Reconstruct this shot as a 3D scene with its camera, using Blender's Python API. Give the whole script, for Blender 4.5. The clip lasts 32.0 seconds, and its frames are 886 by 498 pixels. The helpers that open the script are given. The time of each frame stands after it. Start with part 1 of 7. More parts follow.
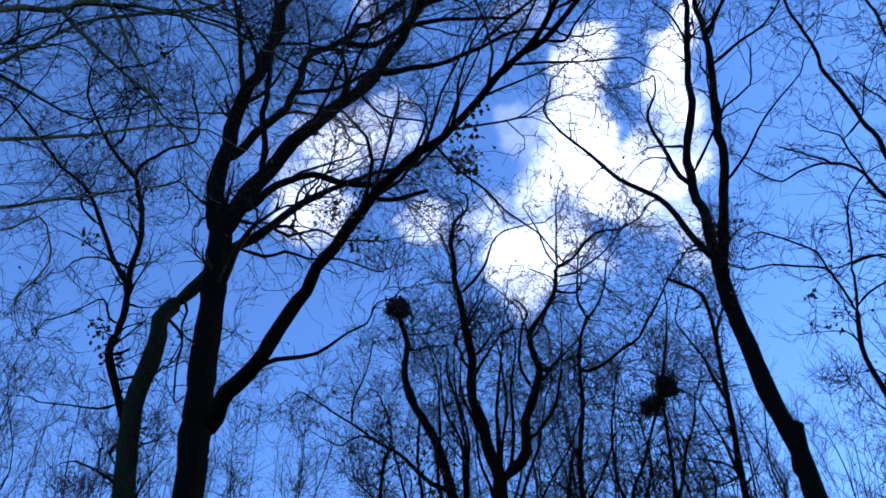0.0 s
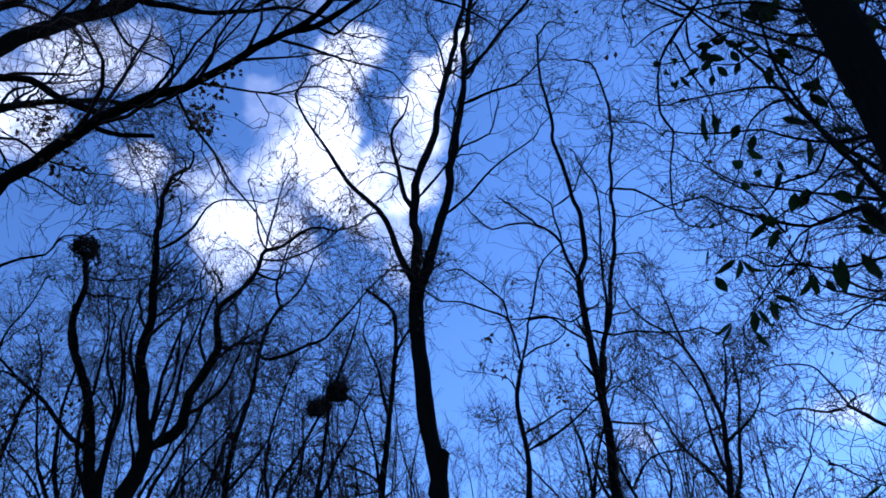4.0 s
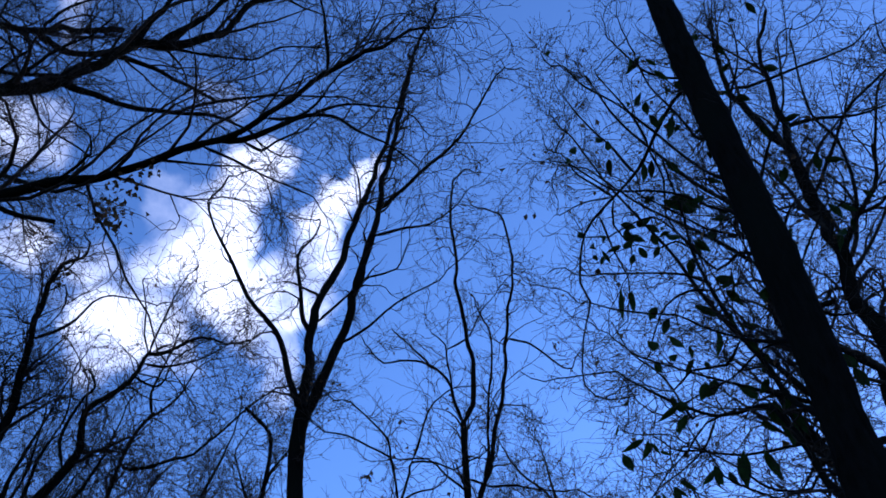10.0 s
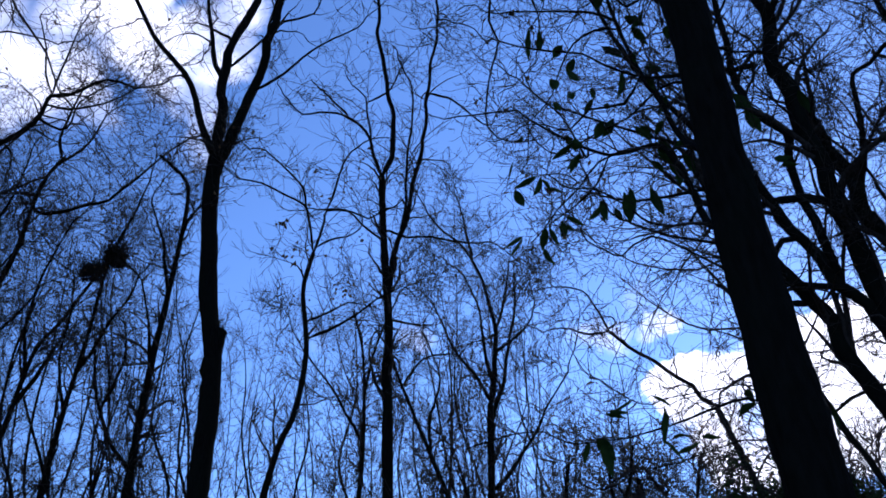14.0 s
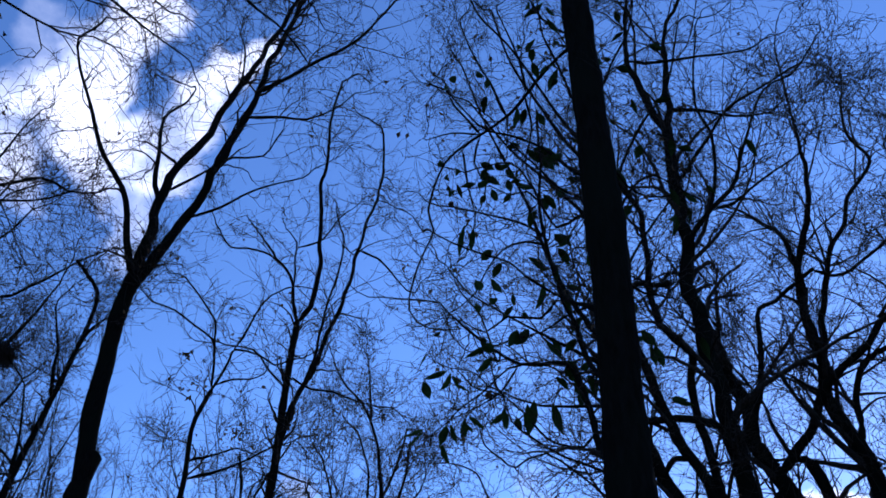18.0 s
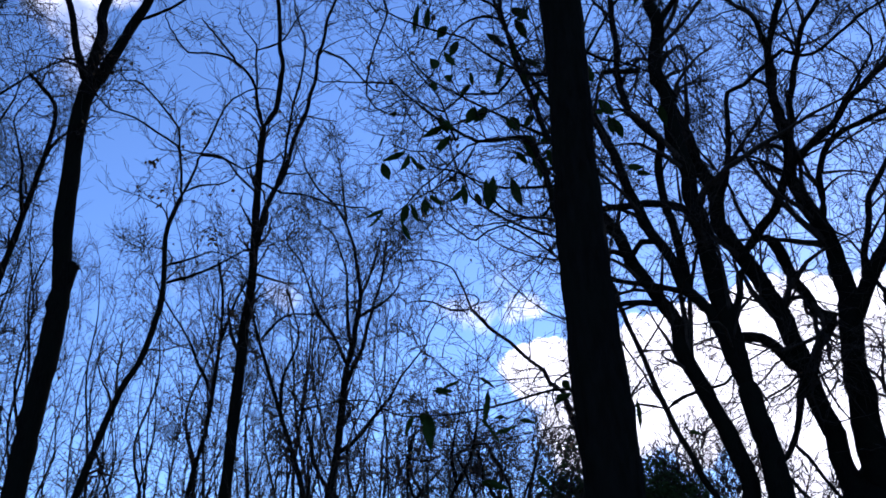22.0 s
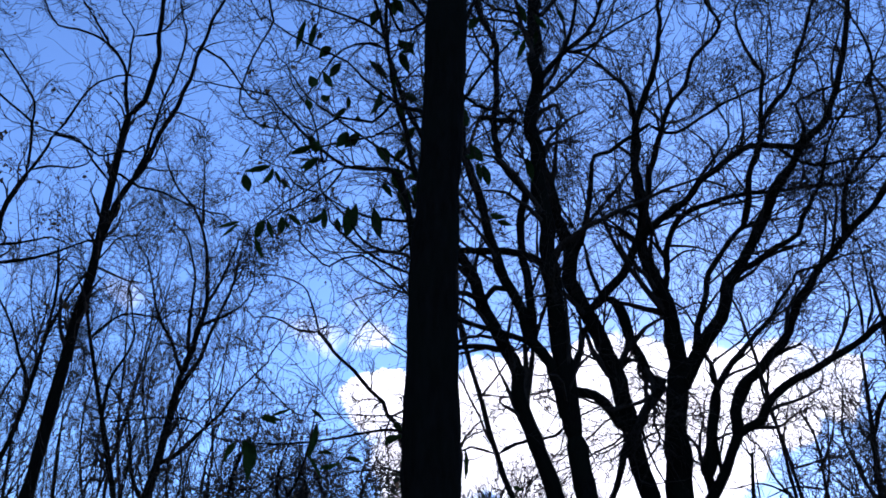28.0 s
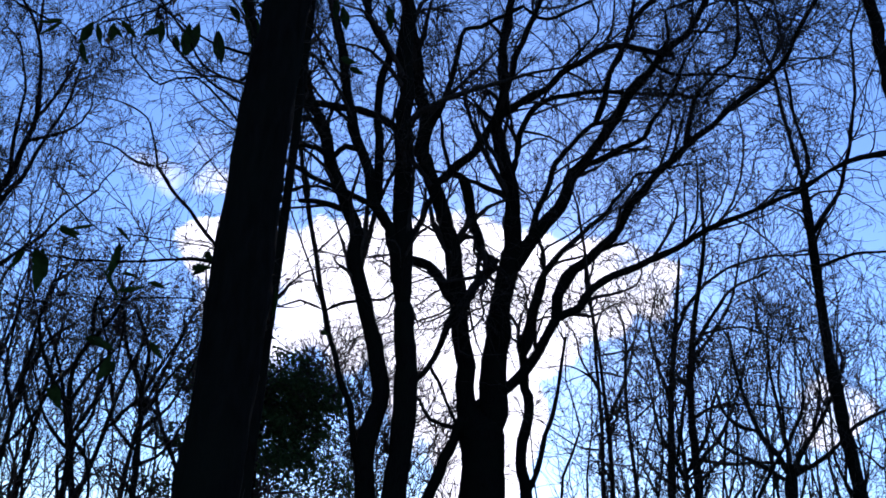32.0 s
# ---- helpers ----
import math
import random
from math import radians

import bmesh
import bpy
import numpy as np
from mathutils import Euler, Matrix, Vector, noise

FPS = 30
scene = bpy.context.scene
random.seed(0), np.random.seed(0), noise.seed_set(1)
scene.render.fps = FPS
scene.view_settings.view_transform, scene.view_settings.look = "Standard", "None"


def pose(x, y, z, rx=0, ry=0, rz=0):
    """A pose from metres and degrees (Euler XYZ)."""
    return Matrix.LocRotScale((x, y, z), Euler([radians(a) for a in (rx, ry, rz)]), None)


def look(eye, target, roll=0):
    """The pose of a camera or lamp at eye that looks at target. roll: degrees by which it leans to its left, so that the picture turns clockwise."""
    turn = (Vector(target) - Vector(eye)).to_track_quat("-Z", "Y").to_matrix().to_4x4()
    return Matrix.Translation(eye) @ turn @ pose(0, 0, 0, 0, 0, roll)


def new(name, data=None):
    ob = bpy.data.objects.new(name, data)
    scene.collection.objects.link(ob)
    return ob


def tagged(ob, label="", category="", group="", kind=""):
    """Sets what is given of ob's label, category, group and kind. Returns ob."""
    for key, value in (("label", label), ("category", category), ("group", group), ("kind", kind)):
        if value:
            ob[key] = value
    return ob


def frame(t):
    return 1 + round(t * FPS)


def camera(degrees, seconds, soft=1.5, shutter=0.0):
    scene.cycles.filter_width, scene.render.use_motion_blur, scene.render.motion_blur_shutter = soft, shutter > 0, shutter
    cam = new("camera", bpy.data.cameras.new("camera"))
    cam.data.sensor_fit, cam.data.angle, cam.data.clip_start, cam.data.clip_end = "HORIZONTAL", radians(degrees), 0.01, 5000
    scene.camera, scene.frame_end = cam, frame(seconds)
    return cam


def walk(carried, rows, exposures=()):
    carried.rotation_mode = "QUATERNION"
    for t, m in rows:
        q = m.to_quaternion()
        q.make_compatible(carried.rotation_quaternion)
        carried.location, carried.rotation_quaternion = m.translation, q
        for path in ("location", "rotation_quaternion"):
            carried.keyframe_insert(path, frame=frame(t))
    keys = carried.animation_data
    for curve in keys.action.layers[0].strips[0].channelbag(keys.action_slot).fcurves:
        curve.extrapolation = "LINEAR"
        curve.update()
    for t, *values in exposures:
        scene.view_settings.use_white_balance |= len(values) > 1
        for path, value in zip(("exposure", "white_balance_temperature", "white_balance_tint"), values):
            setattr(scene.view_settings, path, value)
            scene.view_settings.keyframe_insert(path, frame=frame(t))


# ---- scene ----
# ---- camera: a hand-held turn on the spot, looking up into the crowns ----
cam = camera(53.20, 32.0, soft=1.7)
PATH = [
    (0, 0.000, -0.000, 1.600, 130.79, 4.22, 3.64),
    (0.5, -0.022, -0.034, 1.589, 134.80, 2.85, 0.24),
    (1, -0.049, -0.077, 1.569, 136.95, 2.88, -2.82),
    (1.5, -0.055, -0.082, 1.570, 137.92, 3.35, -5.82),
    (2, -0.058, -0.080, 1.582, 137.88, 3.73, -8.38),
    (2.5, -0.062, -0.085, 1.591, 136.63, 3.87, -12.26),
    (3, -0.032, -0.040, 1.619, 133.14, 4.18, -17.06),
    (3.5, -0.007, -0.009, 1.623, 130.80, 4.37, -20.92),
    (5.5, 0.026, 0.088, 1.597, 122.77, 2.43, -17.50),
    (6, -0.047, 0.121, 1.603, 122.46, 3.99, -16.77),
    (6.5, -0.101, 0.128, 1.593, 122.47, 4.42, -15.29),
    (7, -0.122, 0.136, 1.618, 124.59, 4.45, -14.36),
    (7.5, -0.141, 0.130, 1.635, 126.89, 3.58, -13.46),
    (8, -0.159, 0.131, 1.641, 128.64, 3.33, -13.26),
    (8.5, -0.163, 0.099, 1.666, 134.70, 2.04, -16.02),
    (9, -0.175, 0.070, 1.663, 136.84, 1.73, -19.67),
    (9.5, -0.163, 0.060, 1.678, 137.53, 1.56, -24.84),
    (10, -0.127, 0.034, 1.675, 136.34, 2.59, -31.34),
    (10.5, -0.043, 0.037, 1.684, 133.71, 2.65, -35.69),
    (11, 0.029, 0.046, 1.674, 131.03, 3.09, -38.70),
    (11.5, 0.049, 0.044, 1.670, 127.92, 3.52, -40.56),
    (12, 0.060, 0.040, 1.660, 125.68, 3.66, -40.86),
    (12.5, 0.062, 0.041, 1.657, 124.17, 3.95, -40.38),
    (13, 0.060, 0.050, 1.642, 122.14, 3.83, -39.61),
    (13.5, 0.057, 0.070, 1.638, 120.69, 3.66, -37.90),
    (15.5, -0.036, 0.080, 1.646, 122.96, 3.33, -30.70),
    (16, -0.065, 0.076, 1.668, 126.38, 1.27, -30.29),
    (16.5, -0.084, 0.064, 1.683, 129.00, -0.99, -33.35),
    (17, -0.079, 0.044, 1.697, 130.28, -1.55, -37.63),
    (17.5, -0.070, 0.009, 1.683, 130.63, -1.13, -42.21),
    (18, -0.033, -0.013, 1.686, 130.63, -1.19, -46.52),
    (18.5, -0.001, -0.038, 1.660, 128.59, -0.23, -49.60),
    (19, 0.023, -0.052, 1.645, 126.15, 0.17, -52.04),
    (19.5, 0.046, -0.050, 1.639, 124.39, 0.63, -52.30),
    (20, 0.061, -0.051, 1.631, 122.64, 1.08, -53.04),
    (20.5, 0.075, -0.048, 1.620, 120.80, 1.41, -52.71),
    (21, 0.065, -0.047, 1.615, 119.72, 1.46, -50.91),
    (21.5, 0.058, -0.034, 1.615, 118.89, 1.62, -48.58),
    (22, 0.061, -0.005, 1.625, 117.96, 1.93, -46.46),
    (22.5, 0.044, 0.013, 1.621, 117.68, 2.51, -43.70),
    (23, 0.039, 0.050, 1.634, 117.84, 2.47, -41.15),
    (23.5, 0.022, 0.069, 1.642, 119.51, 1.83, -38.59),
    (24, -0.017, 0.071, 1.648, 121.77, -0.14, -37.38),
    (24.5, -0.047, 0.081, 1.672, 124.36, -2.38, -38.48),
    (26.5, -0.016, 0.011, 1.675, 125.69, -2.74, -52.97),
    (27, 0.034, -0.005, 1.670, 123.97, -1.32, -54.54),
    (27.5, 0.068, -0.006, 1.665, 122.13, -0.82, -56.49),
    (28, 0.097, 0.003, 1.658, 119.63, -0.69, -58.27),
    (28.5, 0.121, 0.017, 1.654, 117.18, -0.79, -59.03),
    (29, 0.127, 0.025, 1.650, 115.25, -0.71, -58.15),
    (29.5, 0.121, 0.021, 1.646, 113.89, -0.56, -57.10),
    (30, 0.124, 0.023, 1.647, 112.88, -0.55, -56.90),
    (30.5, 0.130, 0.012, 1.647, 112.41, -1.39, -59.60),
    (31, 0.155, 0.009, 1.647, 111.40, -1.82, -61.85),
    (31.5, 0.164, -0.005, 1.646, 111.19, -2.98, -65.99),
    (32, 0.194, -0.002, 1.649, 111.43, -3.85, -70.47),
]
walk(cam, [(t, pose(x, y, z, rx, ry, rz)) for t, x, y, z, rx, ry, rz in PATH], ((0.0, 1.58, 5150, 20), (1.5, 1.3, 5120, 20), (3.0, 1.24, 5080, 21), (7.0, 1.25, 5130, 22), (9.0, 1.16, 5080, 22), (13.0, 1.23, 5460, 23), (18.0, 1.11, 5220, 22), (19.0, 1.25, 5500, 22), (21.0, 1.28, 5620, 23), (23.0, 1.2, 5580, 23), (25.5, 1.18, 5560, 22), (28.0, 1.3, 5640, 22), (30.0, 1.2, 5650, 22), (32.0, 1.15, 5680, 22)))


# ---- daylight: low winter sun behind thin cloud, deep blue sky ----
SUN_AZ, SUN_EL = 75.0, 20.0


def heading(az, el):
    """Unit vector of a compass bearing (clockwise from +y) and an elevation, in degrees."""
    a, e = radians(az), radians(el)
    return Vector((math.sin(a) * math.cos(e), math.cos(a) * math.cos(e), math.sin(e)))


world = bpy.data.worlds.new("winter_sky")
scene.world = world
world.use_nodes = True
WN, WL = world.node_tree.nodes, world.node_tree.links
WN.clear()


def wnode(kind, **inputs):
    n = WN.new(kind)
    for k, v in inputs.items():
        n.inputs[int(k[1:])].default_value = v
    return n


def wmath(op, a, b=None, clamp=False):
    n = WN.new("ShaderNodeMath")
    n.operation, n.use_clamp = op, clamp
    for i, v in enumerate((a, b)):
        if v is None:
            continue
        if isinstance(v, (int, float)):
            n.inputs[i].default_value = v
        else:
            WL.new(v, n.inputs[i])
    return n.outputs[0]


sky = WN.new("ShaderNodeTexSky")
sky.sky_type, sky.sun_disc = "NISHITA", False
sky.sun_elevation, sky.sun_rotation = radians(SUN_EL), radians(SUN_AZ)
sky.altitude, sky.air_density, sky.dust_density, sky.ozone_density = 1500.0, 1.0, 0.2, 4.0
coord = WN.new("ShaderNodeTexCoord")
puff = wnode("ShaderNodeTexNoise", i2=9.0, i3=6.0, i4=0.55)
WL.new(coord.outputs["Generated"], puff.inputs["Vector"])
centred = WN.new("ShaderNodeVectorMath")
centred.operation = "SUBTRACT"
WL.new(puff.outputs["Color"], centred.inputs[0])
centred.inputs[1].default_value = (0.5, 0.5, 0.5)
warp = WN.new("ShaderNodeVectorMath")
warp.operation = "MULTIPLY_ADD"
WL.new(centred.outputs[0], warp.inputs[0])
warp.inputs[1].default_value = (0.13, 0.13, 0.13)
WL.new(coord.outputs["Generated"], warp.inputs[2])
billow = WN.new("ShaderNodeVectorMath")
billow.operation = "NORMALIZE"
WL.new(warp.outputs[0], billow.inputs[0])


# small clouds low over the trees keep more of their own outline
curl = WN.new("ShaderNodeVectorMath")
curl.operation = "MULTIPLY_ADD"
ruffle = wnode("ShaderNodeTexNoise", i2=26.0, i3=5.0, i4=0.6)
WL.new(coord.outputs["Generated"], ruffle.inputs["Vector"])
WL.new(ruffle.outputs["Color"], curl.inputs[0])
curl.inputs[1].default_value = (0.05, 0.05, 0.05)
shifted = WN.new("ShaderNodeVectorMath")
shifted.operation = "SUBTRACT"
WL.new(coord.outputs["Generated"], shifted.inputs[0])
shifted.inputs[1].default_value = (0.025, 0.025, 0.025)
WL.new(shifted.outputs[0], curl.inputs[2])
tuft = WN.new("ShaderNodeVectorMath")
tuft.operation = "NORMALIZE"
WL.new(curl.outputs[0], tuft.inputs[0])


def cloud(total, az, el, radius, thick, edge=0.75, shape=billow):
    """Adds one soft heap of cloud to the running cover."""
    dot = WN.new("ShaderNodeVectorMath")
    dot.operation = "DOT_PRODUCT"
    WL.new(shape.outputs[0], dot.inputs[0])
    dot.inputs[1].default_value = heading(az, el)
    ramp = WN.new("ShaderNodeMapRange")
    ramp.interpolation_type = "SMOOTHSTEP"
    WL.new(dot.outputs["Value"], ramp.inputs[0])
    ramp.inputs[1].default_value = math.cos(radians(radius * (1 + edge)))
    ramp.inputs[2].default_value = math.cos(radians(radius * (1 - edge)))
    ramp.inputs[4].default_value = thick
    if total is None:
        return ramp.outputs[0]
    # covers add up as veils do: 1 - (1 - a)(1 - b)
    return wmath("SUBTRACT", 1.0, wmath("MULTIPLY", wmath("SUBTRACT", 1.0, total), wmath("SUBTRACT", 1.0, ramp.outputs[0])), True)


cover = None
# heaps high over the clearing
for az, el, radius, thick in (
    (18.7, 51.6, 0.8, 0.80),
    (16.4, 50.5, 1.5, 1.00),
    (13.6, 49.7, 1.3, 0.90),
    (14.3, 47.6, 1.7, 1.00),
    (13.9, 45.4, 1.7, 0.90),
    (12.0, 44.6, 1.2, 0.70),
    (15.1, 42.5, 1.9, 1.00),
    (18.1, 42.2, 2.1, 1.00),
    (20.6, 42.5, 1.9, 1.00),
    (21.7, 44.6, 1.5, 0.90),
    (19.1, 44.0, 1.5, 0.90),
    (23.5, 47.1, 1.3, 0.90),
    (24.9, 49.6, 1.2, 0.95),
    (26.2, 51.0, 0.8, 0.80),
    (19.0, 39.3, 1.5, 0.60),
    (19.9, 36.7, 1.2, 0.45),
    (16.7, 40.3, 1.5, 0.70),
    (6.4, 37.7, 1.8, 0.66),
    (5.0, 36.7, 1.3, 0.55),
    (8.0, 38.9, 1.7, 0.55),
    (9.6, 40.1, 1.5, 0.50),
    (10.8, 37.7, 1.3, 0.40),
    (6.4, 39.8, 1.3, 0.50),
    (-5.1, 48.5, 2.0, 0.72),
    (-7.3, 47.6, 1.7, 0.68),
    (-4.2, 50.1, 1.2, 0.50),
    (-9.8, 48.5, 1.3, 0.40),
    (-11.4, 44.4, 1.9, 0.45),
    (-13.5, 43.1, 1.2, 0.40),
    (-8.9, 44.0, 1.2, 0.40),
    (-5.1, 57.6, 1.2, 0.60),
    (-5.1, 55.4, 1.0, 0.40),
    (-0.8, 42.4, 1.3, 0.50),
    (0.4, 43.3, 0.8, 0.50),
    (4.3, 43.2, 1.2, 0.30),
    (9.5, 47.3, 1.3, 0.35),
    (10.0, 44.4, 1.5, 0.40),
    (10.8, 53.6, 1.2, 0.30),
    (8.3, 42.1, 2.3, 0.25),
    (3.8, 41.0, 2.3, 0.20),
    (-15.0, 48.8, 2.3, 0.15),
    (29.4, 24.8, 0.8, 0.50),
    (35.6, 24.8, 1.0, 0.40),
):
    cover = cloud(cover, az, el, radius, thick)
# tufts low over the trees
for az, el, radius, thick in (
    (-2.9, 18.5, 1.2, 0.95),
    (-1.3, 17.9, 1.3, 1.00),
    (0.3, 17.2, 1.1, 0.95),
    (-5.2, 18.0, 0.9, 0.40),
    (47.4, 24.1, 0.8, 0.35),
    (48.7, 23.9, 0.7, 0.55),
    (49.6, 23.4, 0.7, 0.75),
    (50.3, 22.9, 0.5, 0.60),
    (50.9, 23.9, 0.5, 0.60),
    (52.6, 24.0, 0.6, 0.75),
    (53.5, 23.8, 0.5, 0.70),
    (52.2, 25.4, 1.1, 0.25),
):
    cover = cloud(cover, az, el, radius, thick, 0.75, tuft)
heaps, cover = cover, None
# the bright bank in front of the sun
for az, el, radius, thick in (
    (68.8, 12.6, 2.6, 1.00),
    (72.9, 8.6, 3.0, 1.00),
    (72.0, 5.0, 3.0, 1.00),
    (60.7, 17.4, 2.2, 1.00),
    (64.0, 16.0, 2.2, 1.00),
    (80.9, 20.0, 2.1, 1.00),
    (60.6, 21.2, 2.1, 1.00),
    (63.7, 21.0, 2.1, 1.00),
    (66.8, 20.8, 1.9, 1.00),
    (57.3, 17.1, 4.4, 1.00),
    (63.4, 18.1, 4.4, 1.00),
    (69.4, 17.5, 5.2, 1.00),
    (74.4, 17.9, 4.4, 1.00),
    (79.6, 19.2, 2.8, 1.00),
    (83.3, 19.6, 1.8, 1.00),
    (72.2, 11.0, 3.8, 1.00),
    (93.2, 11.6, 2.4, 0.95),
    (54.2, 19.6, 2.3, 1.00),
):
    cover = cloud(cover, az, el, radius, thick, 0.16)
wisp = wnode("ShaderNodeTexNoise", i2=11.0, i3=6.0, i4=0.58)
WL.new(coord.outputs["Generated"], wisp.inputs["Vector"])
thin = WN.new("ShaderNodeMapRange")
WL.new(wisp.outputs["Fac"], thin.inputs[0])
for i, v in ((1, 0.3), (2, 0.7), (3, 0.3), (4, 1.3)):
    thin.inputs[i].default_value = v


def layer(under, amount, low, high, colour):
    """Lays one kind of cloud over the sky behind it."""
    body = WN.new("ShaderNodeMapRange")
    body.interpolation_type = "SMOOTHSTEP"
    WL.new(wmath("MULTIPLY", amount, thin.outputs[0]), body.inputs[0])
    body.inputs[1].default_value, body.inputs[2].default_value = low, high
    mix = WN.new("ShaderNodeMix")
    mix.data_type = "RGBA"
    WL.new(body.outputs[0], mix.inputs[0])
    WL.new(under, mix.inputs[6])
    mix.inputs[7].default_value = colour
    return mix.outputs[2]


air = layer(sky.outputs[0], heaps, 0.04, 1.35, (9.6, 9.3, 9.0, 1.0))
air = layer(air, cover, 0.1, 0.8, (9.2, 8.9, 8.7, 1.0))
back = WN.new("ShaderNodeBackground")
back.inputs[1].default_value = 0.1
WL.new(air, back.inputs[0])
wout = WN.new("ShaderNodeOutputWorld")
WL.new(back.outputs[0], wout.inputs[0])

sun = new("sun", bpy.data.lights.new("sun", "SUN"))
sun.data.energy, sun.data.angle, sun.data.color = 0.5, radians(12.0), (1.0, 0.93, 0.82)
sun.matrix_world = look(heading(SUN_AZ, SUN_EL) * 60, (0, 0, 0))


# ---- materials ----
def material(name, dark, light, scale, rough, bump, green=None, stretch=4.0):
    """Bark, leaf or soil: two scales of colour change, streaked along the grain, with relief."""
    m = bpy.data.materials.new(name)
    m.use_nodes = True
    n, l = m.node_tree.nodes, m.node_tree.links
    shader = n["Principled BSDF"]
    shader.inputs["Roughness"].default_value = rough
    shader.inputs["Specular IOR Level"].default_value = 0.01
    place = n.new("ShaderNodeTexCoord")
    squeeze = n.new("ShaderNodeMapping")
    squeeze.inputs["Scale"].default_value = (1, 1, 1 / stretch)
    l.new(place.outputs["Object"], squeeze.inputs["Vector"])
    fine = n.new("ShaderNodeTexNoise")
    fine.inputs["Scale"].default_value, fine.inputs["Detail"].default_value = scale, 5.0
    l.new(squeeze.outputs[0], fine.inputs["Vector"])
    broad = n.new("ShaderNodeTexNoise")
    broad.inputs["Scale"].default_value = scale / 14
    l.new(place.outputs["Object"], broad.inputs["Vector"])
    ramp = n.new("ShaderNodeValToRGB")
    ramp.color_ramp.elements[0].position, ramp.color_ramp.elements[1].position = 0.34, 0.68
    ramp.color_ramp.elements[0].color, ramp.color_ramp.elements[1].color = (*dark, 1), (*light, 1)
    l.new(fine.outputs["Fac"], ramp.inputs[0])
    col = ramp.outputs[0]
    if green:
        moss = n.new("ShaderNodeMix")
        moss.data_type = "RGBA"
        patch = n.new("ShaderNodeMapRange")
        l.new(broad.outputs["Fac"], patch.inputs[0])
        for i, v in ((1, 0.4), (2, 0.62), (3, 0.1), (4, 0.9)):
            patch.inputs[i].default_value = v
        l.new(patch.outputs[0], moss.inputs[0])
        l.new(col, moss.inputs[6])
        moss.inputs[7].default_value = (*green, 1)
        col = moss.outputs[2]
    l.new(col, shader.inputs["Base Color"])
    relief = n.new("ShaderNodeBump")
    relief.inputs["Strength"].default_value, relief.inputs["Distance"].default_value = bump, 0.01
    l.new(fine.outputs["Fac"], relief.inputs["Height"])
    l.new(relief.outputs[0], shader.inputs["Normal"])
    return m


# BARK is darker than real bark: the backlit silhouette is put into its colour
BARK = material("furrowed_silhouette_bark", (0.004, 0.0035, 0.003), (0.009, 0.008, 0.007), 60, 0.95, 0.8, (0.007, 0.0078, 0.0055))
MOSSY = material("algae_green_bark", (0.01, 0.0095, 0.007), (0.036, 0.034, 0.024), 60, 0.9, 0.6, (0.022, 0.03, 0.013))
PALE = material("pale_lichen_bark", (0.045, 0.045, 0.034), (0.17, 0.165, 0.12), 45, 0.9, 0.6, (0.11, 0.14, 0.07))
TWIG = material("twig_bark", (0.015, 0.012, 0.01), (0.045, 0.035, 0.028), 40, 0.9, 0.1)
LEAF = material("evergreen_leaf", (0.008, 0.018, 0.005), (0.022, 0.04, 0.01), 45, 0.5, 0.3, (0.018, 0.03, 0.009), 1.0)
DEAD = material("withered_brown_leaf", (0.05, 0.03, 0.018), (0.13, 0.08, 0.04), 50, 0.8, 0.4, None, 1.0)
NEEDLE = material("dark_evergreen_foliage", (0.015, 0.028, 0.01), (0.04, 0.065, 0.02), 30, 0.6, 0.2, None, 1.0)
SOIL = material("leaf_litter", (0.03, 0.02, 0.012), (0.1, 0.065, 0.035), 9, 0.95, 0.9, (0.05, 0.04, 0.02), 1.0)


# ---- mesh helpers ----
rng = np.random.default_rng(7)


def mesh_of(name, verts, quads, tris=None, caps=()):
    """A smooth mesh from arrays of vertices, quads and triangles, and a few closing rings."""
    me = bpy.data.meshes.new(name)
    verts = np.asarray(verts, np.float32)
    loops, sizes = [], []
    for faces in (quads, tris):
        if faces is not None and len(faces):
            faces = np.asarray(faces, np.int32)
            loops.append(faces.ravel())
            sizes.append(np.full(len(faces), faces.shape[1], np.int32))
    for ring in caps:
        loops.append(np.asarray(ring, np.int32))
        sizes.append(np.array([len(ring)], np.int32))
    loops, sizes = np.concatenate(loops), np.concatenate(sizes)
    me.vertices.add(len(verts))
    me.vertices.foreach_set("co", verts.ravel())
    me.loops.add(len(loops))
    me.loops.foreach_set("vertex_index", loops)
    me.polygons.add(len(sizes))
    me.polygons.foreach_set("loop_start", np.r_[0, np.cumsum(sizes)[:-1]].astype(np.int32))
    me.polygons.foreach_set("use_smooth", np.ones(len(sizes), bool))
    me.update(calc_edges=True)
    me.validate()
    return me


def part(name, me, mat, parent, label="", kind=""):
    """Links a mesh as one object under a thing or a part."""
    ob = new(name, me)
    me.materials.append(mat)
    ob.parent = parent
    return tagged(ob, label=label, kind=kind)


def unit(v):
    return v / (np.linalg.norm(v, axis=-1, keepdims=True) + 1e-9)


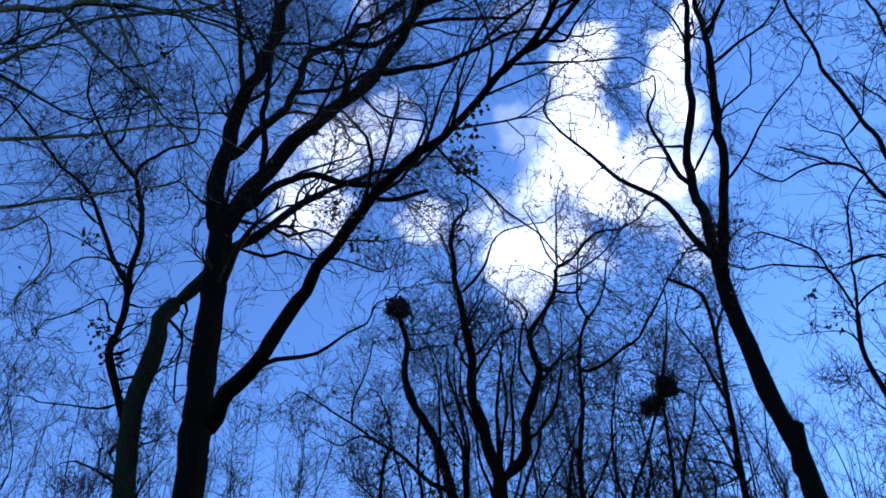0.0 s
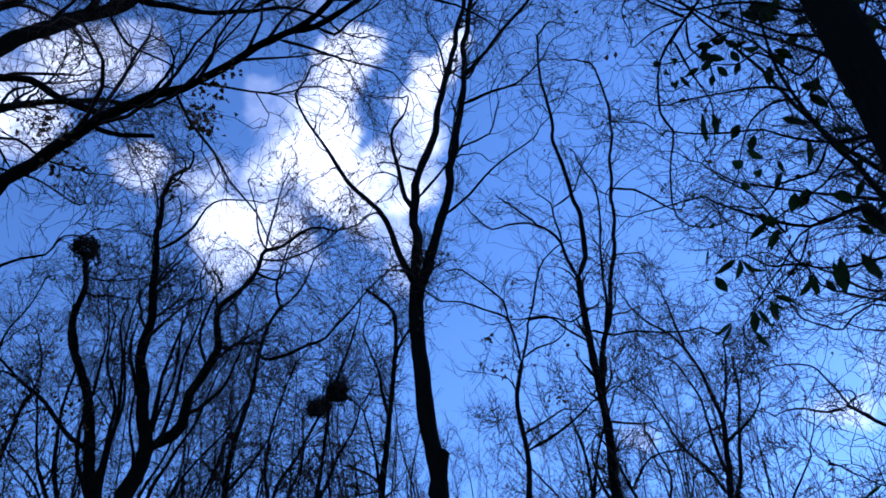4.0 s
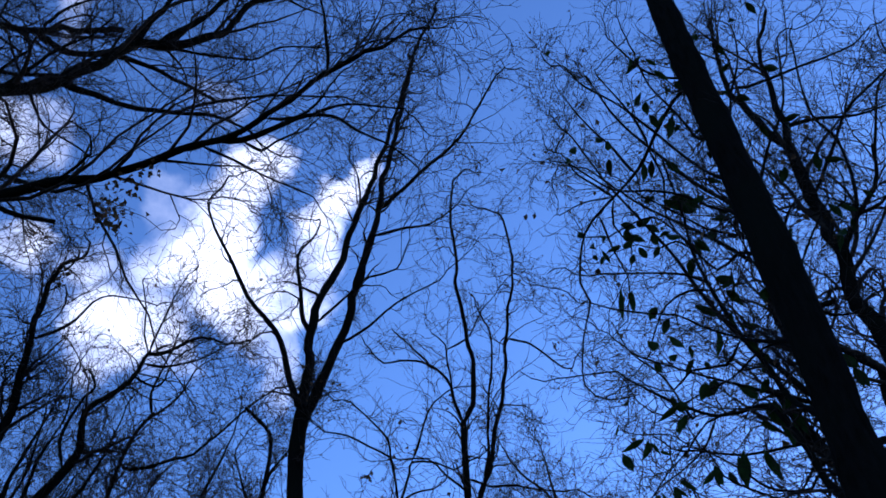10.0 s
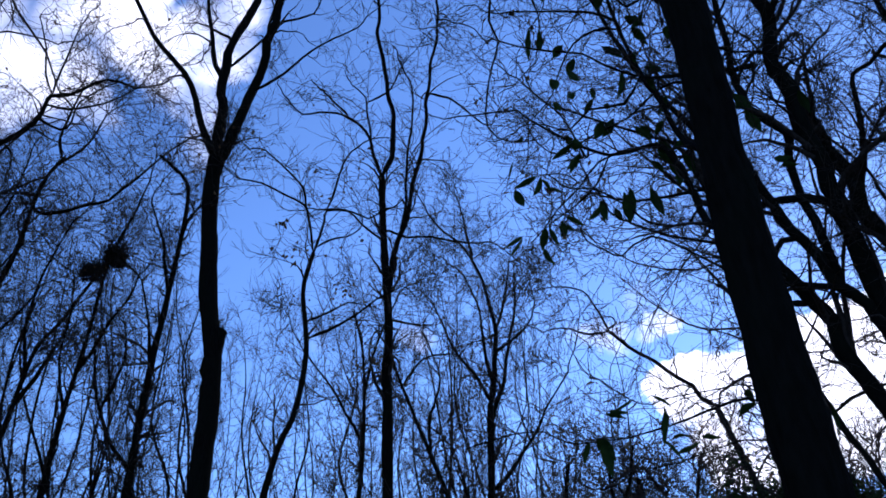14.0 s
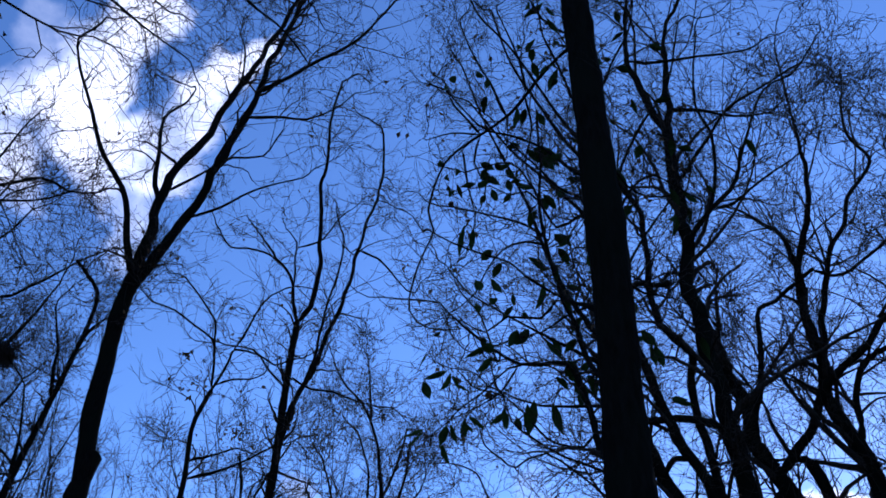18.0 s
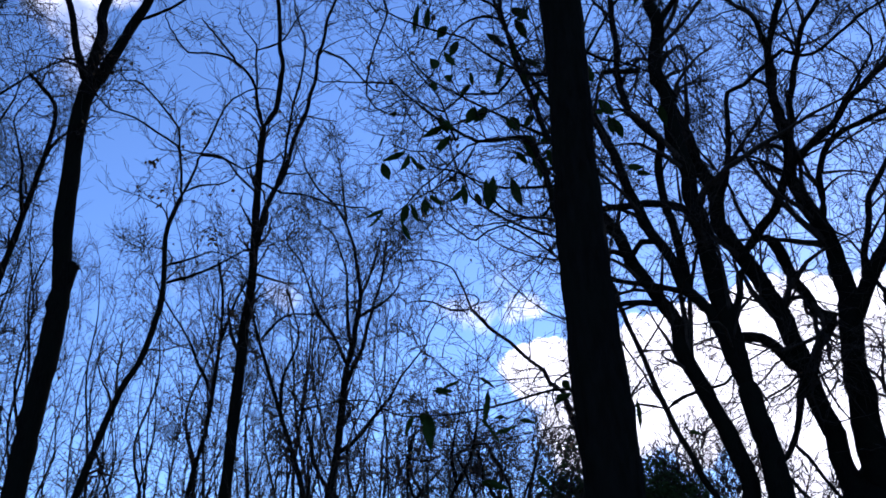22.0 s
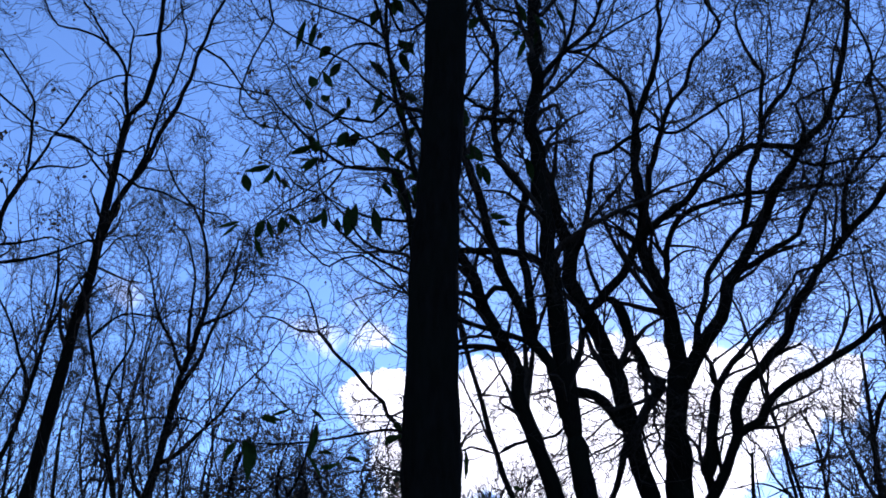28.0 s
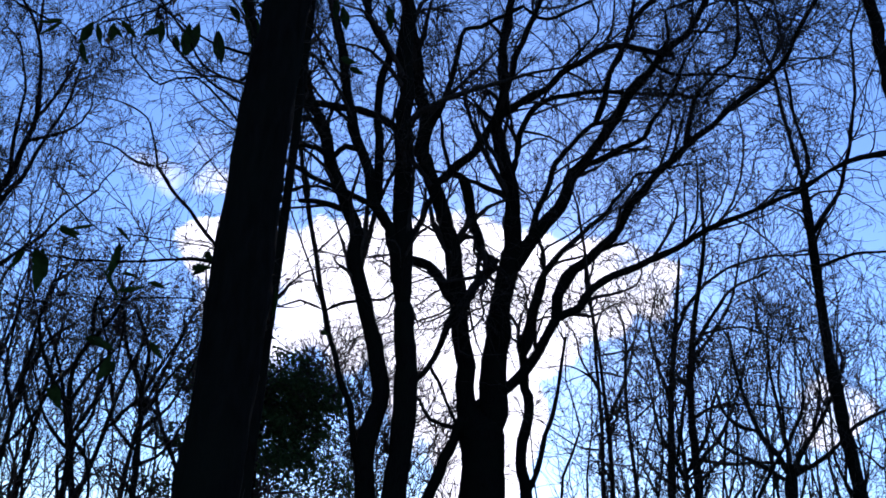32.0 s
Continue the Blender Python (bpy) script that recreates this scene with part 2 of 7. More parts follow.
def rings(P, R, sides, wobble=0.0):
    """Rings of points round polylines P (n, s, 3) with radii R (n, s)."""
    n, s, _ = P.shape
    t = np.empty_like(P)
    t[:, 1:-1] = P[:, 2:] - P[:, :-2]
    t[:, 0], t[:, -1] = P[:, 1] - P[:, 0], P[:, -1] - P[:, -2]
    t = unit(t)
    mean = unit(P[:, -1] - P[:, 0])
    ref = np.where(np.abs(mean[:, 2:]) < 0.8, [[0.0, 0.0, 1.0]], [[1.0, 0.3, 0.0]])
    a = unit(np.cross(t, ref[:, None, :]))
    b = np.cross(t, a)
    ang = np.arange(sides) * 2 * np.pi / sides
    rad = R[:, :, None] * np.ones(sides)
    if wobble:
        rad = rad * (1 + wobble * rng.standard_normal((n, s, sides)))
    ring = np.cos(ang)[:, None] * a[:, :, None, :] + np.sin(ang)[:, None] * b[:, :, None, :]
    return P[:, :, None, :] + rad[..., None] * ring


def tube_arrays(P, R, sides, start=0, wobble=0.0):
    n, s, _ = P.shape
    V = rings(P, R, sides, wobble).reshape(-1, 3)
    i = np.arange(n)[:, None, None] * s * sides + np.arange(s - 1)[None, :, None] * sides
    k = np.arange(sides)[None, None, :]
    k2 = (k + 1) % sides
    Q = np.stack([i + k, i + k2, i + sides + k2, i + sides + k], -1).reshape(-1, 4) + start
    return V, Q


def bundle(name, groups):
    """Many thin tubes as one mesh: groups of (polylines, radii, sides)."""
    VV, QQ, at = [], [], 0
    for P, R, sides in groups:
        V, Q = tube_arrays(P, R, sides, at)
        VV.append(V)
        QQ.append(Q)
        at += len(V)
    return mesh_of(name, np.concatenate(VV), np.concatenate(QQ))


def spline(points, step):
    """A Catmull-Rom curve through the points, at about even steps."""
    p = np.array(points, float)
    q = np.vstack([2 * p[0] - p[1], p, 2 * p[-1] - p[-2]])
    out = []
    for k in range(len(p) - 1):
        m = max(2, int(np.linalg.norm(p[k + 1] - p[k]) / step))
        u = np.arange(m)[:, None] / m
        a, b, c, d = q[k : k + 4]
        out.append(0.5 * (2 * b + (c - a) * u + (2 * a - 5 * b + 4 * c - d) * u**2 + (3 * b - a - 3 * c + d) * u**3))
    out.append(p[-1:])
    return np.vstack(out)


class Tree:
    """A tree under one empty at its foot; limbs are kept for the twigs to grow from."""

    def __init__(self, label, bark, name="tree", step=0.14):
        self.step = step
        self.label, self.bark, self.limbs, self.root, self.name = label, bark, [], None, name

    def limb(self, kind, r0, r1, *points):
        pts = spline(points, self.step)
        if self.root is None:
            self.root = tagged(new(self.name), self.label, "tree", "trees of the wood")
            self.root.location = (*points[0][:2], 0)
        far = np.r_[0, np.cumsum(np.linalg.norm(np.diff(pts, axis=0), axis=1))]
        u = far / far[-1]
        rad = r0 + (r1 - r0) * u if kind in ("trunk", "stub") else r1 + (r0 - r1) * (1 - u) ** 1.35
        # a gentle crook every hand or two along the limb
        knots = np.arange(0, far[-1] + 0.6, 0.3)
        crook = np.stack([np.interp(far, knots, rng.standard_normal(len(knots))) for _ in range(3)], 1)
        pts = pts + crook * (np.minimum(0.03, (0.05 if kind == "trunk" else 0.55) * rad) * np.minimum(1, 8 * u * (1 - u)))[:, None]
        if kind != "stub":
            # a thin tip runs out into a crooked shoot, a thick one closes at its fork
            shoot = r1 < 0.02 and not (kind == "trunk" and r1 > 0.012) or (r1 < 0.035 and kind == "limb" and len(points) > 7)
            d, tail = unit(pts[-1] - pts[-3]), [pts[-1]]
            for _ in range(9 if shoot else 3):
                d = unit(d + (0.3 if shoot else 0.05) * rng.standard_normal(3) + np.array([0, 0, 0.05]))
                tail.append(tail[-1] + d * (min(0.18, 8 * r1 + 0.02) if shoot else 0.5 * r1))
            pts = np.vstack([pts, tail[1:]])
            rad = np.r_[rad, np.linspace(rad[-1], 0.002, 10)[1:] if shoot else rad[-1] * np.array([0.85, 0.6, 0.25])]
            far = np.r_[0, np.cumsum(np.linalg.norm(np.diff(pts, axis=0), axis=1))]
            rad = rad * (1 + 0.05 * np.interp(far, np.arange(0, far[-1] + 0.3, 0.15), rng.standard_normal(len(np.arange(0, far[-1] + 0.3, 0.15)))))
        if points[0][2] > 0:
            # the root of a limb narrows into the wood that carries it
            rad = rad * np.clip(0.35 + 0.65 * far / (2.5 * r0 + 0.02), 0, 1)
        if kind == "trunk":
            rad = rad * (1 + 0.5 * np.exp(-np.maximum(pts[:, 2], 0) / 0.25))
        sides = 6 if self.step > 0.2 else 14 if r0 > 0.06 else 9 if r0 > 0.02 else 6
        V, Q = tube_arrays(pts[None], rad[None], sides, 0, 0.035 if r0 > 0.015 else 0.0)
        V = V - np.array(self.root.location)
        n = len(V)
        me = mesh_of(kind, V, Q, None, (list(range(sides))[::-1], list(range(n - sides, n))))
        part("limb" if kind == "stub" else kind, me, self.bark, self.root)
        self.limbs.append((pts, rad, kind))
        return self

    def twigs(self, levels, thin=0.0016, low=0.0):
        """Grows side branches, twigs and twiglets on the limbs and joins them as the crown."""
        self.ends = []
        src = []
        for pts, rad, kind in self.limbs:
            if kind == "stub":
                continue
            u = np.linspace(0, 1, 24)
            k = u * (len(pts) - 1)
            i = np.minimum(k.astype(int), len(pts) - 2)
            w = (k - i)[:, None]
            src.append((pts[i] * (1 - w) + pts[i + 1] * w, rad[i] * (1 - w[:, 0]) + rad[i + 1] * w[:, 0]))
        P, R = np.array([s[0] for s in src]), np.array([s[1] for s in src])
        groups = []
        for spec in levels:
            P, R = sprout(P, R, thin=thin * spec.get("wire", 1.0), low=low, **{k: v for k, v in spec.items() if k != "wire"})
            if len(P) == 0:
                break
            self.ends.append(P[:, -1])
            groups.append((P - np.array(self.root.location), R, 3 if spec.get("fine") else 4))
        part("crown", bundle("crown", groups), TWIG, self.root, "fine bare twigs", "stuff")
        return self


    def withered(self, n, size=0.05):
        """A few dry leaves that still hang on the twigs."""
        ends = np.concatenate(self.ends)
        withered_leaves(self.root, ends[rng.integers(0, len(ends), n)], size)
        return self

    def clump(self, centre, spread, n, size=0.07):
        """A dense knot of dry leaves caught in the branches."""
        withered_leaves(self.root, np.array(centre) + rng.normal(0, 1, (n, 3)) * np.array(spread), size)
        return self


def withered_leaves(root, spots, size):
    n = len(spots)
    a = unit(rng.standard_normal((n, 3)) + np.array([0, 0, -0.8])) * size * rng.uniform(0.6, 1.3, (n, 1))
    b = unit(np.cross(a, rng.standard_normal((n, 3)))) * size * rng.uniform(0.25, 0.5, (n, 1))
    c = np.cross(unit(a), b) * 0.6
    V = np.stack([spots, spots + a * 0.5 + b + c, spots + a, spots + a * 0.5 - b + c, spots + a * 0.55], 1).reshape(-1, 3)
    k = np.arange(n)[:, None] * 5
    tris = np.concatenate([k + np.array(f) for f in ((0, 1, 4), (1, 2, 4), (2, 3, 4), (3, 0, 4))])
    part("withered_foliage", mesh_of("withered_foliage", V - np.array(root.location), None, tris), DEAD, root, "curled dry brown leaves", "stuff")


def sprout(P, R, per_m, length, angle, up, kink, seg, share, thin, low=0.0, begin=0.15, fattest=0.07, fine=False, zig=0.25, out=0.0):
    """Children on parent polylines P (n, s, 3): a crooked, forking, upward-bending shoot each."""
    steps = np.linalg.norm(np.diff(P, axis=1), axis=2)
    size = steps.sum(1)
    count = rng.poisson(size * per_m * (1 - begin))
    who = np.repeat(np.arange(len(P)), count)
    if len(who) == 0:
        return np.zeros((0, 2, 3)), np.zeros((0, 2))
    u = begin + (1 - begin) * rng.random(len(who)) ** 0.8
    k = u * (P.shape[1] - 1)
    i = np.minimum(k.astype(int), P.shape[1] - 2)
    w = k - i
    base = P[who, i] * (1 - w)[:, None] + P[who, i + 1] * w[:, None]
    rp = R[who, i] * (1 - w) + R[who, i + 1] * w
    keep = (rp < fattest) & (base[:, 2] > low)
    who, base, rp, i, u = who[keep], base[keep], rp[keep], i[keep], u[keep]
    n = len(who)
    if n == 0:
        return np.zeros((0, 2, 3)), np.zeros((0, 2))
    tan = unit(P[who, i + 1] - P[who, i])
    side = unit(np.cross(tan, rng.standard_normal((n, 3))))
    ang = np.radians(rng.normal(angle, 12, n))[:, None]
    d = unit(tan * np.cos(ang) + side * np.sin(ang))
    L = rng.uniform(*length, n) * (1.15 - 0.55 * u)
    L = np.minimum(L, 95 * rp + 0.12)
    lat = unit(np.cross(d, rng.standard_normal((n, 3))))
    pts = [base]
    drift = rng.standard_normal((n, 3))
    for s in range(seg):
        drift = 0.55 * drift + 0.83 * rng.standard_normal((n, 3))
        d = unit(d + 0.9 * kink * drift + np.array([0, 0, up / seg]) + 0.55 * zig * (-1) ** s * lat)
        pts.append(pts[-1] + d * (L / seg * rng.uniform(0.7, 1.3, n))[:, None])
    C = np.stack(pts, 1)
    r0 = np.clip(rp * share, thin * 0.82, None)
    rad = r0[:, None] + (thin * 0.42 - r0)[:, None] * (np.arange(seg + 1) / seg)[None] ** 0.7
    return C, rad


CROWN = (
    dict(per_m=4.2, length=(0.4, 1.7), angle=42, up=0.3, kink=0.3, seg=8, share=0.58, zig=0.42, fine=True),
    dict(per_m=6.0, length=(0.25, 0.95), angle=44, up=0.12, kink=0.4, seg=4, share=0.66, begin=0.1, zig=0.48, fine=True, wire=0.9),
    dict(per_m=4.6, length=(0.1, 0.45), angle=46, up=0.05, kink=0.42, seg=2, share=0.7, begin=0.1, fine=True, zig=0.4, wire=0.75),
)
# long boughs that sweep along with their limb, before the crown proper
FAN = (
    dict(per_m=2.8, length=(0.9, 3.8), angle=28, up=0.22, kink=0.2, seg=9, share=0.55, zig=0.3, begin=0.2, fattest=0.16),
    dict(per_m=4.6, length=(0.4, 1.8), angle=38, up=0.18, kink=0.34, seg=6, share=0.58, zig=0.44, fine=True),
    dict(per_m=5.2, length=(0.2, 0.9), angle=42, up=0.1, kink=0.4, seg=3, share=0.64, begin=0.1, zig=0.44, fine=True, wire=0.9),
    dict(per_m=3.0, length=(0.1, 0.4), angle=46, up=0.05, kink=0.42, seg=1, share=0.68, begin=0.1, zig=0.4, fine=True, wire=0.75),
)


def fuller(levels, k, reach=1.0):
    return tuple(dict(s, per_m=s["per_m"] * k, length=(s["length"][0] * reach, s["length"][1] * reach)) for s in levels)


# ---- ground ----
nx = 120
gx = np.sinh(np.linspace(-1, 1, nx) * 6.0) * 5.0
GX, GY = np.meshgrid(gx, gx, indexing="ij")
GZ = -0.03 + 0.02 * np.sin(GX * 1.7) * np.cos(GY * 1.3)
idx = np.arange(nx * nx).reshape(nx, nx)
floor_quads = np.stack([idx[:-1, :-1], idx[1:, :-1], idx[1:, 1:], idx[:-1, 1:]], -1).reshape(-1, 4)
ground = new("ground", mesh_of("ground", np.stack([GX, GY, GZ], -1).reshape(-1, 3), floor_quads))
ground.data.materials.append(SOIL)
tagged(ground, "woodland floor covered in brown leaf litter", "ground", kind="structure")

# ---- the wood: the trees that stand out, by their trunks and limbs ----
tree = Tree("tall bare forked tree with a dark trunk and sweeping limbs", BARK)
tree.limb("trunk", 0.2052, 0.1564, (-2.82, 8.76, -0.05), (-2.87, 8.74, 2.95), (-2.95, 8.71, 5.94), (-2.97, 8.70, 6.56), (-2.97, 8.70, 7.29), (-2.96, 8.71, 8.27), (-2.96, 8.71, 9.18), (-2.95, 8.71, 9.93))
tree.limb("limb", 0.1393, 0.0464, (-2.95, 8.71, 9.52), (-3.05, 8.62, 10.17), (-3.07, 8.54, 10.93), (-2.92, 8.53, 11.31), (-2.86, 8.49, 11.82), (-2.64, 8.50, 12.63), (-2.49, 8.48, 13.28), (-2.32, 8.47, 13.92), (-2.23, 8.44, 14.62), (-1.98, 8.44, 15.13), (-1.65, 8.45, 15.87), (-1.20, 8.46, 16.06), (-0.58, 8.47, 16.64))
tree.limb("limb", 0.0384, 0.0245, (-2.59, 8.50, 12.87), (-2.75, 8.54, 13.72), (-2.93, 8.58, 14.37), (-3.27, 8.56, 15.24))
tree.limb("limb", 0.0397, 0.0258, (-2.43, 8.48, 13.52), (-2.47, 8.69, 14.81), (-2.62, 8.87, 16.21))
tree.limb("limb", 0.0374, 0.0254, (-2.23, 8.44, 14.62), (-2.34, 8.70, 16.08))
tree.limb("limb", 0.0315, 0.0149, (-2.77, 8.55, 13.78), (-3.42, 8.69, 14.62), (-4.27, 8.70, 15.16))
tree.limb("limb", 0.1314, 0.0470, (-2.95, 8.71, 9.45), (-2.88, 8.64, 9.78), (-2.45, 8.68, 10.73), (-2.10, 8.67, 11.22), (-1.71, 8.67, 11.75), (-1.06, 8.68, 12.45), (-0.72, 8.62, 12.81), (-0.39, 8.55, 13.39), (-0.05, 8.47, 14.09), (0.55, 8.36, 14.39), (0.89, 8.24, 14.64), (1.22, 8.11, 15.15), (1.55, 7.96, 16.06), (2.01, 7.76, 16.62), (2.49, 7.52, 17.14))
tree.limb("limb", 0.0496, 0.0437, (-2.45, 8.68, 10.73), (-2.46, 8.61, 10.95), (-2.43, 8.56, 11.20), (-2.45, 8.50, 12.08), (-2.42, 8.45, 12.96), (-2.40, 8.39, 13.38))
tree.limb("limb", 0.0674, 0.0291, (-0.05, 8.47, 14.09), (0.12, 8.23, 14.59), (0.29, 7.99, 15.21), (0.47, 7.75, 15.87))
tree.limb("limb", 0.0593, 0.0341, (0.28, 8.41, 14.25), (0.74, 8.10, 14.88), (1.10, 7.77, 15.69), (1.28, 7.46, 16.05))
tree.limb("limb", 0.0546, 0.0195, (-0.78, 8.63, 12.74), (-0.27, 8.49, 12.55), (0.38, 8.32, 12.49), (0.85, 8.11, 12.47), (1.31, 7.88, 12.44), (1.77, 7.62, 12.08))
tree.limb("limb", 0.0284, 0.0116, (0.85, 8.11, 12.47), (1.12, 7.83, 12.50), (1.55, 7.50, 12.54), (1.97, 7.15, 12.46), (2.66, 6.66, 12.31))
tree.limb("limb", 0.0273, 0.0137, (0.39, 8.39, 14.31), (1.09, 8.18, 14.32), (1.70, 7.94, 14.34), (2.11, 7.69, 14.70), (2.61, 7.38, 14.66))
tree.limb("limb", 0.0280, 0.0169, (-1.75, 8.67, 11.70), (-1.52, 8.57, 12.24), (-1.25, 8.47, 12.95))
tree.limb("limb", 0.0365, 0.0176, (-1.47, 8.67, 12.00), (-1.19, 8.57, 12.61), (-0.91, 8.46, 13.29), (-0.61, 8.35, 13.71))
tree.limb("limb", 0.0246, 0.0111, (-1.06, 8.68, 12.45), (-0.98, 8.69, 12.24), (-0.69, 8.53, 11.61), (-0.18, 8.36, 11.23), (-0.00, 8.18, 10.94))
tree.limb("limb", 0.0700, 0.0519, (-2.99, 8.54, 11.13), (-2.93, 8.56, 11.05), (-2.60, 8.75, 11.72), (-2.25, 8.93, 12.47), (-2.12, 9.04, 12.97), (-1.94, 9.17, 14.09), (-1.49, 9.33, 14.65), (-1.00, 9.48, 15.28), (-0.28, 9.61, 16.09))
tree.limb("limb", 0.0392, 0.0265, (-2.14, 9.03, 12.92), (-1.54, 9.06, 12.99), (-1.15, 9.02, 13.15), (-0.76, 8.97, 13.37))
tree.limb("limb", 0.0624, 0.0287, (-1.49, 9.33, 14.65), (-1.24, 9.35, 14.59), (-0.81, 9.37, 14.59), (0.02, 9.38, 15.01), (0.52, 9.34, 15.01), (0.93, 9.29, 14.86), (1.54, 9.18, 14.63))
tree.limb("limb", 0.0294, 0.0164, (-1.31, 9.39, 14.88), (-1.37, 9.38, 15.04), (-1.04, 9.33, 15.98), (-0.60, 9.27, 16.43), (-0.10, 9.19, 17.44))
tree.limb("limb", 0.0665, 0.0365, (-2.69, 8.65, 10.21), (-2.62, 8.68, 10.11), (-2.26, 8.69, 10.50), (-1.75, 8.72, 10.70), (-1.34, 8.71, 10.49), (-0.95, 8.67, 10.36), (-0.66, 8.61, 10.31))
tree.limb("limb", 0.0357, 0.0185, (-2.95, 8.71, 9.31), (-2.81, 8.76, 9.32), (-2.53, 8.73, 9.63), (-2.01, 8.76, 10.09), (-1.47, 8.76, 10.44), (-1.22, 8.69, 10.42))
tree.limb("limb", 0.1050, 0.0250, (-2.97, 8.70, 6.82), (-2.82, 8.75, 6.78), (-2.63, 8.52, 6.95), (-2.31, 8.32, 7.23), (-1.91, 8.13, 7.64), (-1.57, 7.91, 8.15), (-1.08, 7.71, 8.67), (-0.69, 7.47, 9.01), (-0.33, 7.21, 9.24), (0.12, 6.93, 9.29), (0.49, 6.63, 9.39), (0.74, 6.32, 9.43), (1.10, 5.98, 9.47), (1.38, 5.63, 9.55), (1.59, 5.28, 9.71), (1.79, 4.92, 9.83), (1.94, 4.55, 9.74))
tree.limb("limb", 0.0415, 0.0112, (1.07, 6.02, 9.46), (1.33, 5.87, 9.48), (1.54, 5.72, 9.60), (1.87, 5.52, 9.88), (2.08, 5.34, 9.79), (2.31, 5.14, 9.47), (2.53, 4.93, 9.14))
tree.limb("limb", 0.0207, 0.0118, (1.30, 5.88, 9.48), (1.50, 5.78, 9.31), (1.61, 5.70, 9.43), (1.77, 5.61, 9.58))
tree.limb("limb", 0.0212, 0.0086, (1.87, 5.52, 9.88), (2.12, 5.27, 9.94), (2.41, 4.99, 9.79), (2.66, 4.70, 9.55))
tree.limb("limb", 0.0179, 0.0083, (0.94, 6.14, 9.45), (1.30, 5.98, 9.23), (1.57, 5.81, 8.96), (1.99, 5.58, 8.67))
tree.limb("limb", 0.0232, 0.0125, (1.81, 4.89, 9.82), (1.76, 4.80, 10.09), (1.68, 4.73, 10.53), (1.57, 4.67, 10.87))
tree.limb("limb", 0.0174, 0.0087, (1.88, 4.72, 9.78), (2.09, 4.47, 10.09), (2.41, 4.15, 10.02))
tree.limb("limb", 0.0235, 0.0119, (1.42, 5.57, 9.58), (1.69, 5.39, 9.53), (1.87, 5.24, 9.77), (1.93, 5.11, 9.95))
tree.limb("stub", 0.0311, 0.0242, (-0.73, 7.49, 8.98), (-0.69, 7.49, 8.90), (-0.41, 7.37, 8.77), (-0.11, 7.24, 8.72))
tree.limb("limb", 0.0218, 0.0120, (-0.25, 7.16, 9.25), (-0.11, 6.88, 9.30), (-0.04, 6.60, 9.20))
tree.limb("limb", 0.0339, 0.0083, (-2.24, 8.28, 7.31), (-2.17, 8.30, 7.24), (-1.95, 8.09, 7.18), (-1.48, 7.93, 7.11), (-1.11, 7.74, 7.20), (-0.88, 7.51, 7.13), (-0.77, 7.27, 7.14))
tree.twigs(fuller(FAN, 1.00), 0.0055)
tree.withered(77)
tree.clump((0.29, 6.08, 7.92), (0.10, 0.10, 0.08), 60)
tree.clump((0.38, 6.21, 8.43), (0.10, 0.10, 0.08), 40)
tree.clump((0.52, 6.20, 8.78), (0.06, 0.06, 0.05), 14)
tree.clump((-1.01, 6.72, 8.06), (0.15, 0.15, 0.12), 30)
tree.clump((-1.17, 7.69, 9.02), (0.15, 0.15, 0.12), 30)
tree.clump((-0.89, 7.30, 8.10), (0.12, 0.12, 0.10), 14)
tree.clump((-3.75, 7.62, 12.41), (0.06, 0.06, 0.05), 12)

tree = Tree("bare leaning tree with greenish algae on its crooked limbs", MOSSY)
tree.limb("trunk", 0.1711, 0.1146, (-3.75, 9.48, -0.05), (-3.84, 9.44, 3.49), (-4.00, 9.37, 7.03), (-4.03, 9.36, 7.64), (-3.94, 9.40, 8.11), (-3.88, 9.42, 8.61), (-3.88, 9.42, 8.93), (-3.77, 9.47, 9.17))
tree.limb("limb", 0.1031, 0.0284, (-3.77, 9.47, 9.17), (-3.54, 9.44, 9.41), (-3.31, 9.41, 9.67), (-2.93, 9.42, 10.08), (-2.53, 9.43, 10.39), (-2.00, 9.45, 10.89), (-1.59, 9.42, 11.08), (-1.16, 9.37, 11.19), (-0.30, 9.33, 11.35))
tree.limb("limb", 0.0313, 0.0112, (-2.93, 9.42, 10.08), (-2.56, 9.47, 9.92), (-2.26, 9.49, 10.00), (-1.92, 9.51, 9.83), (-1.45, 9.53, 9.78), (-0.96, 9.54, 9.50))
tree.limb("limb", 0.0277, 0.0114, (-2.48, 9.43, 10.44), (-2.19, 9.43, 10.21), (-1.79, 9.44, 10.31), (-1.45, 9.43, 10.06), (-0.96, 9.42, 9.97))
tree.limb("limb", 0.0241, 0.0125, (-2.14, 9.44, 10.76), (-2.01, 9.38, 11.18), (-1.68, 9.35, 11.38), (-1.52, 9.28, 11.80))
tree.limb("limb", 0.0265, 0.0104, (-3.84, 9.44, 9.02), (-3.57, 9.44, 8.61), (-3.54, 9.35, 8.11), (-3.49, 9.27, 7.56))
tree.limb("limb", 0.0230, 0.0108, (-3.64, 9.45, 9.30), (-3.54, 9.39, 9.03), (-3.53, 9.29, 8.59), (-3.32, 9.27, 8.38))
tree.twigs(fuller(CROWN, 1.30), 0.0061)
tree.withered(91)
tree.clump((-1.44, 9.51, 10.77), (0.10, 0.10, 0.08), 14)

